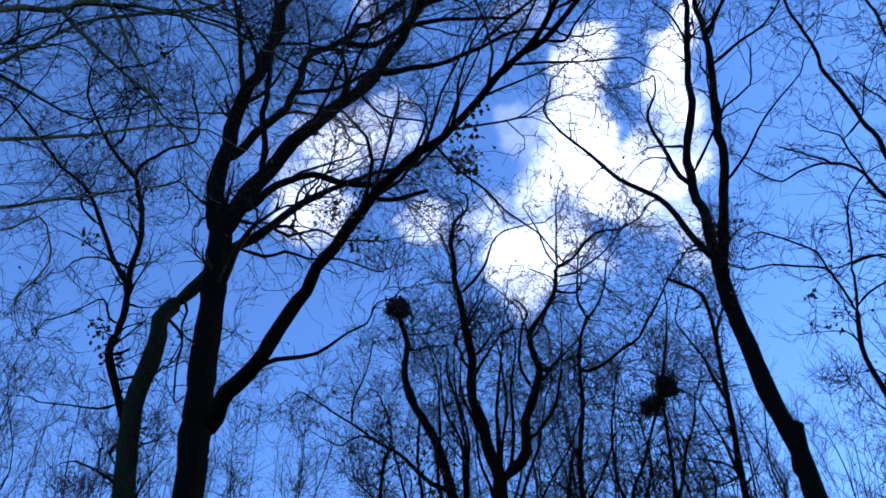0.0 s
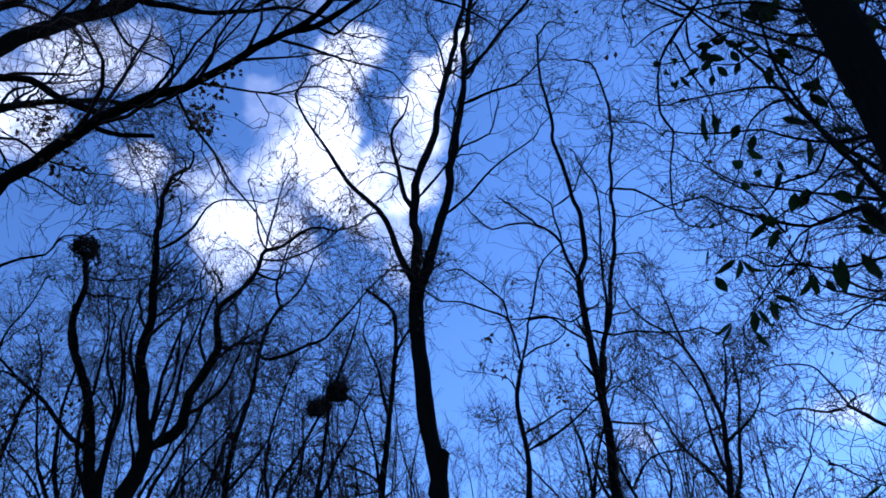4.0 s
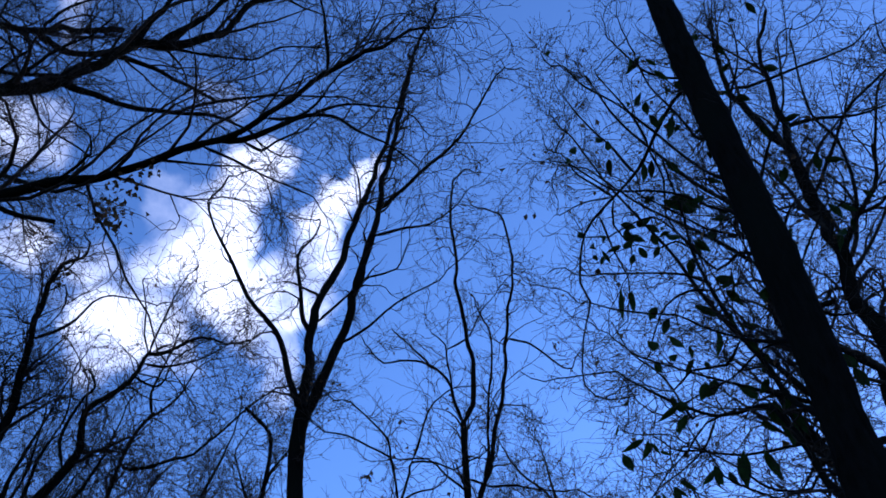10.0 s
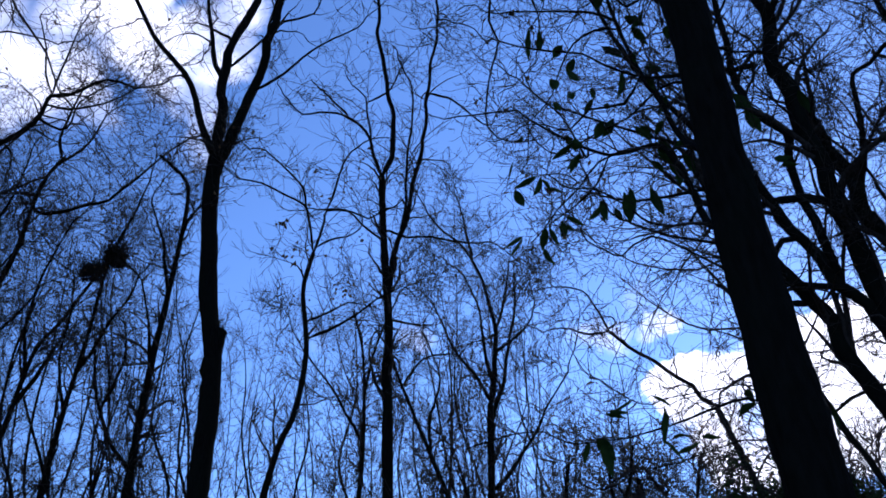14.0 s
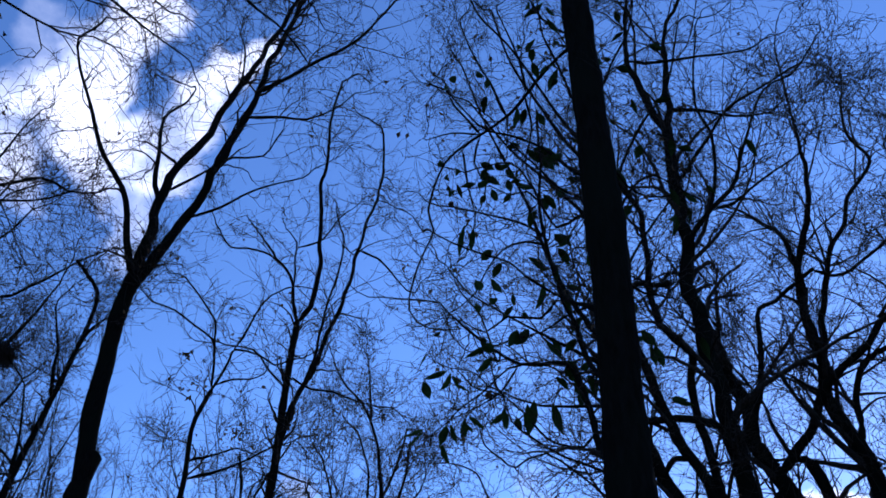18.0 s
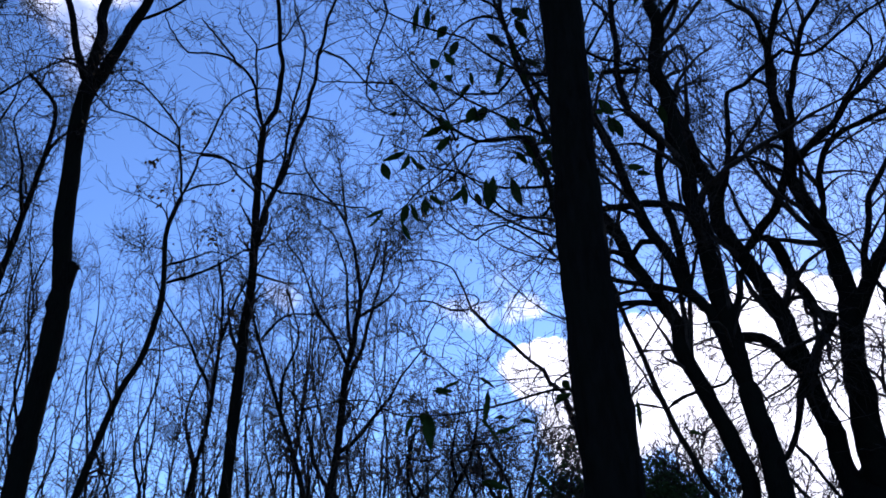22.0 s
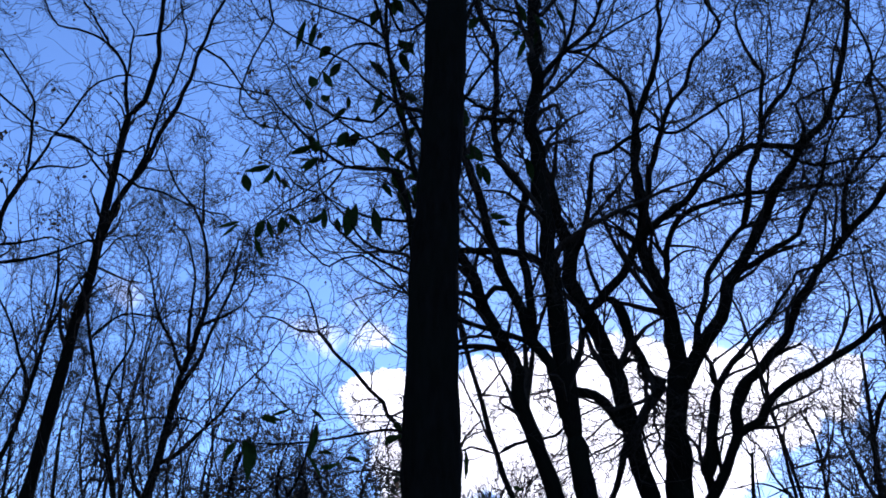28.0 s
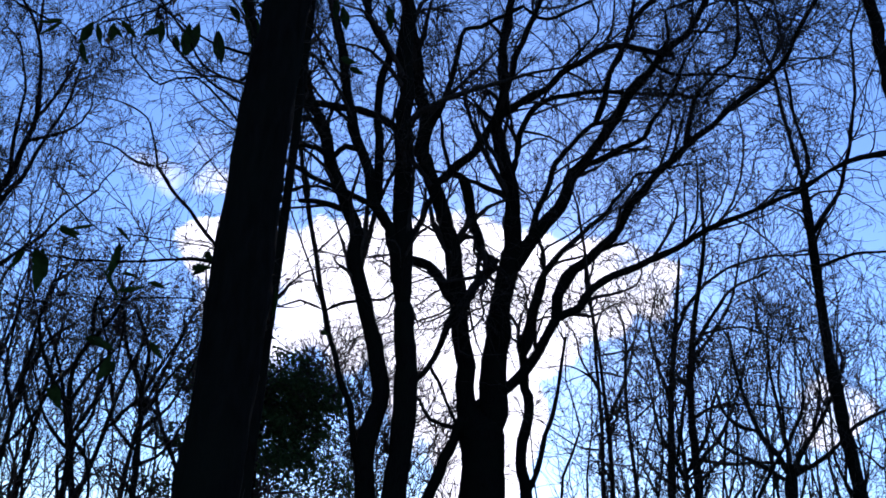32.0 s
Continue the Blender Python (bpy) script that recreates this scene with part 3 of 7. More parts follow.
tree = Tree("thin crooked bare tree with leaf clumps at its knots", BARK)
tree.limb("trunk", 0.0710, 0.0526, (-3.02, 9.95, -0.05), (-3.42, 9.78, 3.52), (-4.08, 9.49, 7.10), (-4.19, 9.44, 7.55), (-4.34, 9.37, 8.00), (-4.46, 9.32, 8.39), (-4.43, 9.33, 8.62))
tree.limb("limb", 0.0488, 0.0388, (-4.43, 9.33, 8.62), (-4.39, 9.35, 8.99), (-4.41, 9.34, 9.52), (-4.37, 9.36, 9.99), (-4.36, 9.37, 10.49), (-4.44, 9.33, 11.02), (-4.55, 9.27, 11.52))
tree.limb("limb", 0.0344, 0.0148, (-4.55, 9.27, 11.52), (-4.78, 9.22, 11.86), (-5.01, 9.16, 12.20), (-5.28, 9.07, 12.72), (-5.54, 8.99, 13.35), (-5.64, 8.99, 14.13))
tree.limb("limb", 0.0302, 0.0138, (-4.57, 9.27, 11.55), (-4.52, 9.21, 11.77), (-4.29, 9.25, 11.99), (-4.10, 9.25, 12.15), (-3.75, 9.32, 12.35), (-3.71, 9.27, 12.72), (-3.86, 9.13, 13.28))
tree.limb("limb", 0.0391, 0.0190, (-4.41, 9.34, 9.52), (-4.66, 9.30, 10.01), (-4.90, 9.25, 10.52), (-5.08, 9.24, 10.97), (-5.30, 9.19, 11.42), (-5.60, 9.10, 11.70), (-5.87, 9.01, 12.01), (-6.22, 8.86, 12.52), (-6.60, 8.67, 13.00))
tree.limb("stub", 0.0260, 0.0149, (-4.45, 9.32, 8.35), (-4.32, 9.38, 8.41), (-4.23, 9.43, 8.50))
tree.limb("limb", 0.0180, 0.0074, (-4.23, 9.42, 7.67), (-4.49, 9.41, 7.62), (-4.82, 9.35, 7.68), (-5.15, 9.28, 7.70))
tree.limb("limb", 0.0190, 0.0079, (-4.40, 9.34, 8.86), (-4.56, 9.36, 8.99), (-4.68, 9.40, 9.29), (-4.81, 9.43, 9.39), (-5.09, 9.38, 9.15), (-5.40, 9.30, 9.01))
tree.limb("limb", 0.0219, 0.0107, (-4.34, 9.37, 8.00), (-4.29, 9.40, 8.01), (-4.08, 9.34, 8.00), (-3.85, 9.28, 7.99))
tree.limb("limb", 0.0224, 0.0145, (-5.01, 9.16, 12.20), (-4.92, 9.27, 12.65), (-4.96, 9.30, 13.26), (-4.81, 9.43, 13.72))
tree.limb("limb", 0.0208, 0.0135, (-4.95, 9.25, 10.64), (-5.34, 9.27, 11.14), (-5.34, 9.52, 11.88))
tree.twigs(fuller(CROWN, 1.30), 0.0062)
tree.withered(91)
tree.clump((-4.61, 9.24, 8.74), (0.09, 0.09, 0.07), 40)
tree.clump((-4.46, 9.32, 8.39), (0.10, 0.10, 0.08), 50)
tree.clump((-4.97, 9.06, 10.23), (0.10, 0.10, 0.08), 24)
tree.clump((-4.56, 9.27, 14.70), (0.06, 0.06, 0.05), 14)
tree.clump((-5.27, 8.89, 12.16), (0.08, 0.08, 0.06), 20)

tree = Tree("bare tree reaching overhead with long pale mossy limbs", PALE)
tree.limb("trunk", 0.1338, 0.0782, (-4.16, 4.87, -0.05), (-4.30, 4.72, 1.70), (-4.53, 4.47, 3.46), (-4.76, 4.23, 4.70), (-4.87, 4.10, 5.85))
tree.limb("limb", 0.0782, 0.0453, (-4.87, 4.10, 5.85), (-4.89, 4.00, 7.39), (-4.59, 4.26, 8.53), (-4.10, 4.66, 9.68), (-3.88, 4.78, 9.98), (-3.70, 4.86, 10.29), (-3.48, 4.95, 10.80), (-3.12, 5.12, 11.70), (-2.48, 5.40, 12.66))
tree.limb("limb", 0.0598, 0.0237, (-4.87, 4.10, 5.85), (-4.84, 4.06, 7.40), (-4.45, 4.42, 8.63), (-4.01, 4.76, 9.28), (-3.81, 4.86, 9.42), (-3.60, 4.97, 9.54), (-3.46, 5.00, 9.65), (-3.32, 5.04, 9.75), (-3.20, 5.06, 9.97), (-3.13, 5.05, 10.18), (-3.00, 5.08, 10.44), (-2.82, 5.12, 10.76), (-2.47, 5.25, 11.22))
tree.limb("limb", 0.0302, 0.0104, (-3.60, 4.97, 9.54), (-3.50, 4.99, 9.39), (-3.31, 5.07, 9.15), (-3.13, 5.13, 8.90), (-2.91, 5.21, 8.68), (-2.67, 5.29, 8.46), (-2.52, 5.32, 8.19), (-2.28, 5.39, 7.92))
tree.limb("limb", 0.0243, 0.0086, (-3.46, 5.00, 9.65), (-3.12, 5.12, 9.79), (-2.74, 5.24, 9.79), (-2.48, 5.27, 9.67), (-2.06, 5.36, 9.51), (-1.74, 5.39, 9.22))
tree.limb("limb", 0.0287, 0.0106, (-3.71, 4.85, 10.27), (-3.48, 4.96, 10.27), (-3.28, 5.04, 9.94), (-3.05, 5.13, 9.43), (-2.86, 5.18, 9.00), (-2.68, 5.22, 8.59), (-2.55, 5.24, 8.17))
tree.limb("limb", 0.0298, 0.0089, (-3.48, 4.95, 10.80), (-3.21, 5.07, 10.75), (-2.92, 5.19, 10.52), (-2.58, 5.32, 10.18), (-2.32, 5.38, 10.04), (-2.00, 5.46, 9.86), (-1.80, 5.48, 9.66))
tree.limb("limb", 0.0220, 0.0130, (-3.13, 5.05, 10.18), (-3.16, 4.95, 10.35), (-3.28, 4.79, 10.68))
tree.limb("limb", 0.0322, 0.0152, (-4.87, 4.10, 5.85), (-4.67, 4.43, 6.89), (-4.12, 5.04, 7.68), (-3.85, 5.34, 8.03), (-3.51, 5.65, 8.39), (-3.12, 5.95, 8.75), (-2.82, 6.18, 9.04))
tree.limb("limb", 0.0290, 0.0116, (-4.83, 4.15, 5.44), (-4.80, 4.18, 5.43), (-4.43, 4.69, 6.52), (-3.96, 5.19, 7.00), (-3.69, 5.49, 7.32), (-3.52, 5.69, 7.56), (-3.33, 5.89, 7.78), (-3.03, 6.15, 8.06), (-2.78, 6.35, 8.29))
tree.limb("limb", 0.0520, 0.0240, (-4.59, 4.26, 8.53), (-3.59, 4.21, 9.21), (-2.79, 4.31, 9.66), (-1.93, 4.34, 10.11), (-0.97, 4.19, 10.56))
tree.limb("limb", 0.0185, 0.0088, (-4.00, 4.71, 9.82), (-3.96, 4.87, 9.39), (-3.94, 5.00, 9.00), (-3.91, 5.15, 8.83))
tree.limb("limb", 0.0253, 0.0089, (-4.87, 4.10, 5.85), (-4.74, 4.26, 7.23), (-4.28, 4.71, 8.52), (-3.99, 4.96, 8.95), (-3.79, 5.12, 9.21), (-3.53, 5.30, 9.30), (-3.39, 5.39, 9.12))
tree.limb("limb", 0.0276, 0.0150, (-4.87, 4.10, 5.85), (-3.69, 5.12, 9.34), (-3.05, 5.46, 10.08), (-2.35, 5.73, 10.53), (-1.77, 5.88, 11.71), (-1.26, 5.95, 12.65))
tree.limb("limb", 0.0254, 0.0084, (-3.03, 5.07, 10.37), (-2.75, 5.23, 10.22), (-2.40, 5.40, 9.69), (-2.11, 5.52, 9.23), (-1.95, 5.58, 8.73))
tree.limb("limb", 0.0254, 0.0089, (-4.28, 4.71, 8.52), (-3.93, 5.10, 8.58), (-3.69, 5.36, 8.56), (-3.44, 5.61, 8.58), (-3.13, 5.87, 8.88))
tree.limb("limb", 0.0201, 0.0078, (-4.80, 4.18, 5.43), (-4.30, 4.82, 6.47), (-3.79, 5.35, 6.88), (-3.58, 5.60, 7.25), (-3.52, 5.75, 7.11), (-3.52, 5.86, 6.94), (-3.65, 5.89, 6.71))
tree.twigs(fuller(FAN, 1.15), 0.0038)
tree.withered(80)

tree = Tree("slim bare tree with a forked crown and a knobbly trunk", BARK)
tree.limb("trunk", 0.1176, 0.0871, (3.05, 8.02, -0.05), (3.10, 8.00, 2.02), (3.19, 7.97, 4.09), (3.22, 7.95, 4.72), (3.23, 7.95, 5.40), (3.16, 7.98, 5.97), (3.12, 7.99, 6.65), (3.10, 8.00, 7.37), (3.12, 7.99, 7.86))
tree.limb("limb", 0.0462, 0.0129, (3.12, 7.99, 7.82), (2.95, 8.00, 8.32), (2.78, 7.99, 8.81), (2.49, 8.03, 9.21), (2.28, 8.03, 9.40), (1.94, 8.06, 10.00), (1.66, 8.06, 10.50), (1.54, 8.02, 10.77), (1.65, 7.94, 11.01), (1.71, 7.87, 11.26))
tree.limb("limb", 0.0655, 0.0262, (3.12, 7.99, 7.86), (3.16, 8.01, 8.68), (3.20, 8.03, 9.17), (3.35, 8.01, 10.10), (3.55, 7.96, 10.91), (3.72, 7.92, 11.80), (3.91, 7.86, 12.49), (4.15, 7.78, 13.68), (4.55, 7.58, 16.11))
tree.limb("limb", 0.0655, 0.0229, (3.11, 7.99, 7.45), (3.15, 7.97, 7.75), (3.26, 7.92, 8.16), (3.43, 7.85, 8.70), (3.58, 7.76, 9.48), (3.71, 7.68, 10.34), (3.85, 7.59, 11.36), (3.97, 7.51, 12.38), (4.19, 7.38, 14.14), (4.42, 7.22, 15.85), (4.76, 6.98, 17.22))
tree.limb("limb", 0.0335, 0.0152, (3.87, 7.58, 11.45), (4.24, 7.23, 11.94), (4.82, 6.69, 12.85), (5.07, 6.34, 13.56), (5.21, 6.05, 14.03))
tree.limb("limb", 0.0292, 0.0095, (3.79, 7.63, 10.90), (4.02, 7.31, 10.87), (4.34, 6.92, 10.78), (4.54, 6.58, 10.91))
tree.limb("limb", 0.0382, 0.0138, (3.20, 8.03, 9.08), (3.06, 8.14, 9.54), (3.02, 8.21, 10.19), (2.98, 8.28, 10.69), (3.20, 8.25, 11.22), (3.28, 8.28, 11.58))
tree.limb("limb", 0.0239, 0.0128, (3.23, 8.03, 9.34), (3.51, 8.05, 9.79), (3.77, 8.08, 10.24))
tree.limb("limb", 0.0203, 0.0088, (3.47, 7.82, 8.92), (3.74, 7.50, 9.09), (3.95, 7.19, 9.33), (4.33, 6.76, 9.54))
tree.limb("limb", 0.0185, 0.0093, (3.65, 7.72, 9.95), (3.73, 7.53, 9.99), (3.98, 7.25, 10.01), (4.08, 7.04, 10.44))
tree.limb("limb", 0.0267, 0.0115, (3.60, 7.94, 11.15), (3.78, 8.01, 11.92), (3.80, 8.14, 12.78), (3.71, 8.33, 13.41))
tree.limb("stub", 0.1150, 0.0620, (3.19, 7.96, 5.15), (3.20, 7.96, 5.35), (3.235, 7.94, 5.52), (3.275, 7.93, 5.64), (3.300, 7.92, 5.71))
tree.twigs(fuller(CROWN, 1.00), 0.0051)
tree.withered(70)

tree = Tree("slender bare tree with thin upright forked stems", BARK)
tree.limb("trunk", 0.0980, 0.0480, (6.16, 9.50, -0.05), (6.20, 9.47, 2.49), (6.27, 9.43, 5.02), (6.30, 9.40, 6.10), (6.35, 9.37, 7.27), (6.34, 9.38, 8.19), (6.34, 9.38, 8.97), (6.35, 9.37, 9.65))
tree.limb("limb", 0.0456, 0.0206, (6.35, 9.37, 9.65), (6.50, 9.21, 10.16), (6.47, 9.18, 10.75), (6.41, 9.16, 11.31), (6.35, 9.14, 11.88), (6.25, 9.16, 12.48), (6.25, 9.10, 12.63), (6.24, 9.04, 12.95), (6.17, 9.04, 13.94), (6.23, 8.94, 15.02))
tree.limb("limb", 0.0332, 0.0136, (6.35, 9.37, 9.65), (6.28, 9.46, 10.06), (6.28, 9.51, 10.42), (6.16, 9.62, 10.73), (6.03, 9.75, 10.93), (5.85, 9.90, 11.07), (5.63, 10.06, 11.11), (5.41, 10.22, 11.08), (5.26, 10.34, 11.33))
tree.limb("limb", 0.0215, 0.0136, (6.28, 9.51, 10.42), (6.28, 9.59, 10.94), (6.30, 9.66, 11.42))
tree.limb("limb", 0.0224, 0.0135, (6.29, 9.64, 11.29), (6.52, 9.40, 11.41), (6.59, 9.26, 11.54))
tree.limb("limb", 0.0453, 0.0210, (6.35, 9.37, 7.27), (6.41, 9.37, 7.83), (6.54, 9.32, 8.51), (6.70, 9.25, 8.93), (6.83, 9.19, 9.58), (6.97, 9.12, 10.26), (7.08, 9.09, 10.74), (7.12, 9.09, 11.24), (7.22, 9.06, 11.77), (7.27, 9.06, 12.11), (7.35, 9.03, 12.47), (7.43, 9.01, 13.04), (7.49, 9.00, 13.52), (7.46, 9.07, 14.66))
tree.limb("limb", 0.0239, 0.0142, (6.58, 9.30, 8.63), (6.71, 9.26, 9.25), (6.78, 9.26, 10.03), (6.85, 9.26, 10.52), (6.92, 9.26, 10.90), (6.98, 9.26, 11.66), (6.93, 9.35, 11.96), (6.87, 9.45, 12.39))
tree.limb("limb", 0.0227, 0.0127, (7.16, 9.08, 11.48), (7.32, 8.76, 11.24), (7.40, 8.51, 10.86), (7.53, 8.21, 10.37))
tree.limb("limb", 0.0199, 0.0121, (6.34, 9.38, 8.62), (6.41, 9.33, 8.65), (6.68, 9.23, 8.56), (6.99, 9.08, 8.59), (7.30, 8.93, 8.52), (7.60, 8.77, 8.49))
tree.limb("limb", 0.0221, 0.0094, (6.03, 9.75, 10.93), (5.82, 10.04, 11.51), (5.63, 10.31, 11.98))
tree.limb("limb", 0.0197, 0.0120, (6.34, 9.38, 8.47), (6.06, 9.51, 8.74), (5.82, 9.60, 8.99), (5.44, 9.77, 8.96))
tree.twigs(fuller(CROWN, 1.00), 0.0068)
tree.withered(70)
tree.clump((5.86, 9.69, 7.61), (0.10, 0.10, 0.08), 24)
tree.clump((6.17, 9.49, 6.59), (0.12, 0.12, 0.10), 24)
tree.clump((7.54, 8.25, 10.87), (0.04, 0.04, 0.03), 8)

tree = Tree("thin young bare tree with a crooked stem", BARK)
tree.limb("trunk", 0.0489, 0.0243, (3.22, 8.30, -0.05), (3.47, 8.14, 2.11), (3.86, 7.88, 4.28), (4.05, 7.78, 4.85), (4.15, 7.73, 5.37), (4.17, 7.72, 5.72), (4.13, 7.74, 6.26), (4.17, 7.72, 6.54), (4.23, 7.69, 6.78))
tree.limb("limb", 0.0182, 0.0093, (4.23, 7.69, 6.78), (4.18, 7.67, 7.04), (4.13, 7.65, 7.24), (4.08, 7.64, 7.36), (3.86, 7.71, 7.48), (3.61, 7.78, 7.58), (3.36, 7.85, 7.60))
tree.limb("limb", 0.0182, 0.0092, (4.23, 7.69, 6.78), (4.28, 7.64, 6.98), (4.32, 7.60, 7.20), (4.33, 7.56, 7.32), (4.57, 7.40, 7.30), (4.72, 7.28, 7.17), (4.82, 7.19, 7.24))
tree.limb("limb", 0.0155, 0.0096, (4.33, 7.56, 7.32), (4.40, 7.48, 7.63), (4.47, 7.39, 7.94), (4.53, 7.31, 8.08))
tree.limb("limb", 0.0152, 0.0093, (4.25, 7.67, 6.85), (4.42, 7.64, 6.99), (4.62, 7.59, 7.07))
tree.limb("limb", 0.0231, 0.0085, (4.17, 7.72, 5.72), (4.32, 7.51, 5.77), (4.50, 7.26, 5.88), (4.66, 7.02, 6.02))
tree.limb("limb", 0.0175, 0.0085, (4.16, 7.73, 5.92), (4.23, 7.49, 5.91), (4.34, 7.22, 5.95))
tree.limb("limb", 0.0155, 0.0101, (4.11, 7.65, 7.30), (4.13, 7.77, 7.70), (4.03, 7.95, 8.01), (3.89, 8.15, 8.33))
tree.twigs(fuller(CROWN, 1.10), 0.0053)
tree.withered(77)
tree.clump((4.08, 7.77, 6.76), (0.06, 0.06, 0.05), 12)
tree.clump((3.92, 7.85, 7.19), (0.05, 0.05, 0.04), 8)

tree = Tree("bare tree with a spreading fan of fine twigs", BARK)
tree.limb("trunk", 0.0960, 0.0595, (9.62, 12.25, -0.05), (9.75, 12.14, 2.46), (9.96, 11.96, 4.98), (10.06, 11.88, 5.78), (10.11, 11.84, 6.60), (10.16, 11.79, 7.36))
tree.limb("limb", 0.0595, 0.0219, (10.16, 11.79, 7.36), (10.27, 11.69, 8.14), (10.36, 11.62, 8.85), (10.29, 11.68, 9.46), (10.22, 11.74, 9.97), (10.11, 11.84, 10.49), (9.94, 11.98, 10.90), (9.72, 12.16, 11.18))
tree.limb("limb", 0.0443, 0.0222, (10.13, 11.82, 6.95), (10.49, 11.74, 7.87), (10.75, 11.74, 8.76), (11.03, 11.72, 9.70), (11.20, 11.81, 10.45))
tree.limb("limb", 0.0434, 0.0145, (10.06, 11.88, 5.78), (10.39, 11.34, 6.31), (10.74, 10.74, 7.27), (10.84, 10.37, 7.61))
tree.limb("limb", 0.0398, 0.0151, (10.17, 11.78, 7.43), (9.88, 11.84, 7.99), (9.55, 11.93, 8.39), (9.31, 11.94, 8.92), (9.10, 11.93, 9.33))
tree.limb("limb", 0.0401, 0.0156, (10.22, 11.74, 7.79), (10.09, 11.73, 8.70), (10.00, 11.68, 9.38), (9.79, 11.74, 9.96))
tree.limb("limb", 0.0375, 0.0170, (10.11, 11.84, 10.49), (10.21, 12.03, 11.16), (10.31, 12.22, 11.85))
tree.limb("limb", 0.0355, 0.0160, (10.30, 11.67, 8.40), (10.91, 11.40, 8.92), (11.23, 11.38, 9.50))
tree.limb("limb", 0.0308, 0.0163, (10.36, 11.62, 8.85), (10.64, 11.55, 9.64), (10.85, 11.56, 10.49))
tree.limb("limb", 0.0429, 0.0196, (9.98, 11.94, 5.12), (9.77, 12.12, 5.59), (9.66, 12.20, 6.21), (9.59, 12.26, 6.63))
tree.twigs(fuller(CROWN, 1.15), 0.0093)
tree.withered(80)

tree = Tree("leaning bare pole with sparse side twigs", BARK)
tree.limb("trunk", 0.0726, 0.0232, (9.41, 10.61, -0.05), (9.17, 10.79, 2.28), (8.78, 11.09, 4.62), (8.60, 11.24, 5.42), (8.42, 11.37, 6.08), (8.21, 11.53, 6.87), (8.03, 11.65, 7.53), (7.94, 11.71, 8.00))
tree.limb("limb", 0.0310, 0.0139, (8.42, 11.37, 6.08), (8.46, 11.34, 6.76), (8.61, 11.23, 7.37), (8.50, 11.31, 8.01))
tree.limb("limb", 0.0273, 0.0139, (8.09, 11.61, 7.29), (8.42, 11.37, 7.79), (8.81, 11.08, 7.84))
tree.twigs(fuller(CROWN, 1.20), 0.0085)
tree.withered(84)

tree = Tree("bare sapling with a forked bough bending out", BARK)
tree.limb("trunk", 0.0983, 0.0534, (14.64, 8.64, -0.05), (14.50, 8.86, 2.39), (14.27, 9.20, 4.82), (14.11, 9.44, 6.06), (13.96, 9.67, 7.22))
tree.limb("limb", 0.0481, 0.0333, (13.96, 9.67, 7.22), (13.69, 10.05, 7.78), (13.45, 10.36, 8.25), (13.13, 10.76, 8.77), (12.90, 11.04, 9.16))
tree.limb("limb", 0.0333, 0.0140, (12.90, 11.04, 9.16), (12.63, 11.35, 9.15), (12.40, 11.60, 9.34), (12.16, 11.86, 9.40), (11.99, 12.03, 9.34))
tree.limb("limb", 0.0278, 0.0143, (12.90, 11.04, 9.16), (12.84, 11.11, 9.53), (12.75, 11.22, 9.88), (12.65, 11.33, 10.16), (12.45, 11.55, 10.30), (12.24, 11.76, 10.36))
tree.limb("limb", 0.0222, 0.0112, (12.89, 11.05, 9.19), (13.01, 10.92, 9.31), (12.96, 10.97, 9.47), (12.80, 11.15, 9.50))
tree.twigs(fuller(CROWN, 0.50), 0.0102)
tree.withered(35)

tree = Tree("thin bare sapling with a straight stem", BARK)
tree.limb("trunk", 0.0630, 0.0190, (6.92, 12.36, -0.05), (7.07, 12.26, 2.33), (7.32, 12.11, 4.72), (7.48, 12.01, 5.81), (7.55, 11.97, 6.96), (7.55, 11.97, 8.00), (7.44, 12.04, 8.75))
tree.limb("limb", 0.0312, 0.0139, (7.51, 11.99, 6.33), (7.08, 12.25, 7.35), (6.72, 12.45, 7.95))
tree.limb("limb", 0.0318, 0.0143, (7.55, 11.97, 7.15), (7.78, 11.82, 8.22), (8.09, 11.61, 9.00))
tree.twigs(fuller(CROWN, 1.20), 0.0085)
tree.withered(84)

tree = Tree("many-stemmed bare tree with contorted upright limbs", BARK)
tree.limb("trunk", 0.1574, 0.1328, (-0.12, 10.48, -0.05), (-0.09, 10.48, 2.37), (-0.03, 10.48, 4.80), (-0.02, 10.48, 5.14), (0.01, 10.48, 5.48))
tree.limb("stub", 0.0797, 0.0354, (0.01, 10.48, 5.48), (-0.08, 10.52, 5.92), (-0.17, 10.57, 6.37), (-0.23, 10.61, 6.85), (-0.36, 10.65, 7.43), (-0.55, 10.68, 7.77), (-0.65, 10.72, 8.14), (-0.69, 10.76, 8.61), (-0.67, 10.81, 9.03), (-0.75, 10.85, 9.64))
tree.limb("limb", 0.1115, 0.0327, (0.01, 10.48, 5.48), (0.26, 10.45, 5.91), (0.42, 10.43, 6.42), (0.43, 10.41, 6.80), (0.34, 10.39, 7.11), (0.25, 10.37, 7.59), (0.21, 10.35, 8.00), (0.26, 10.32, 8.44), (0.21, 10.30, 9.08), (0.16, 10.28, 9.55), (0.15, 10.26, 10.04), (0.13, 10.24, 10.45), (0.19, 10.22, 10.77))
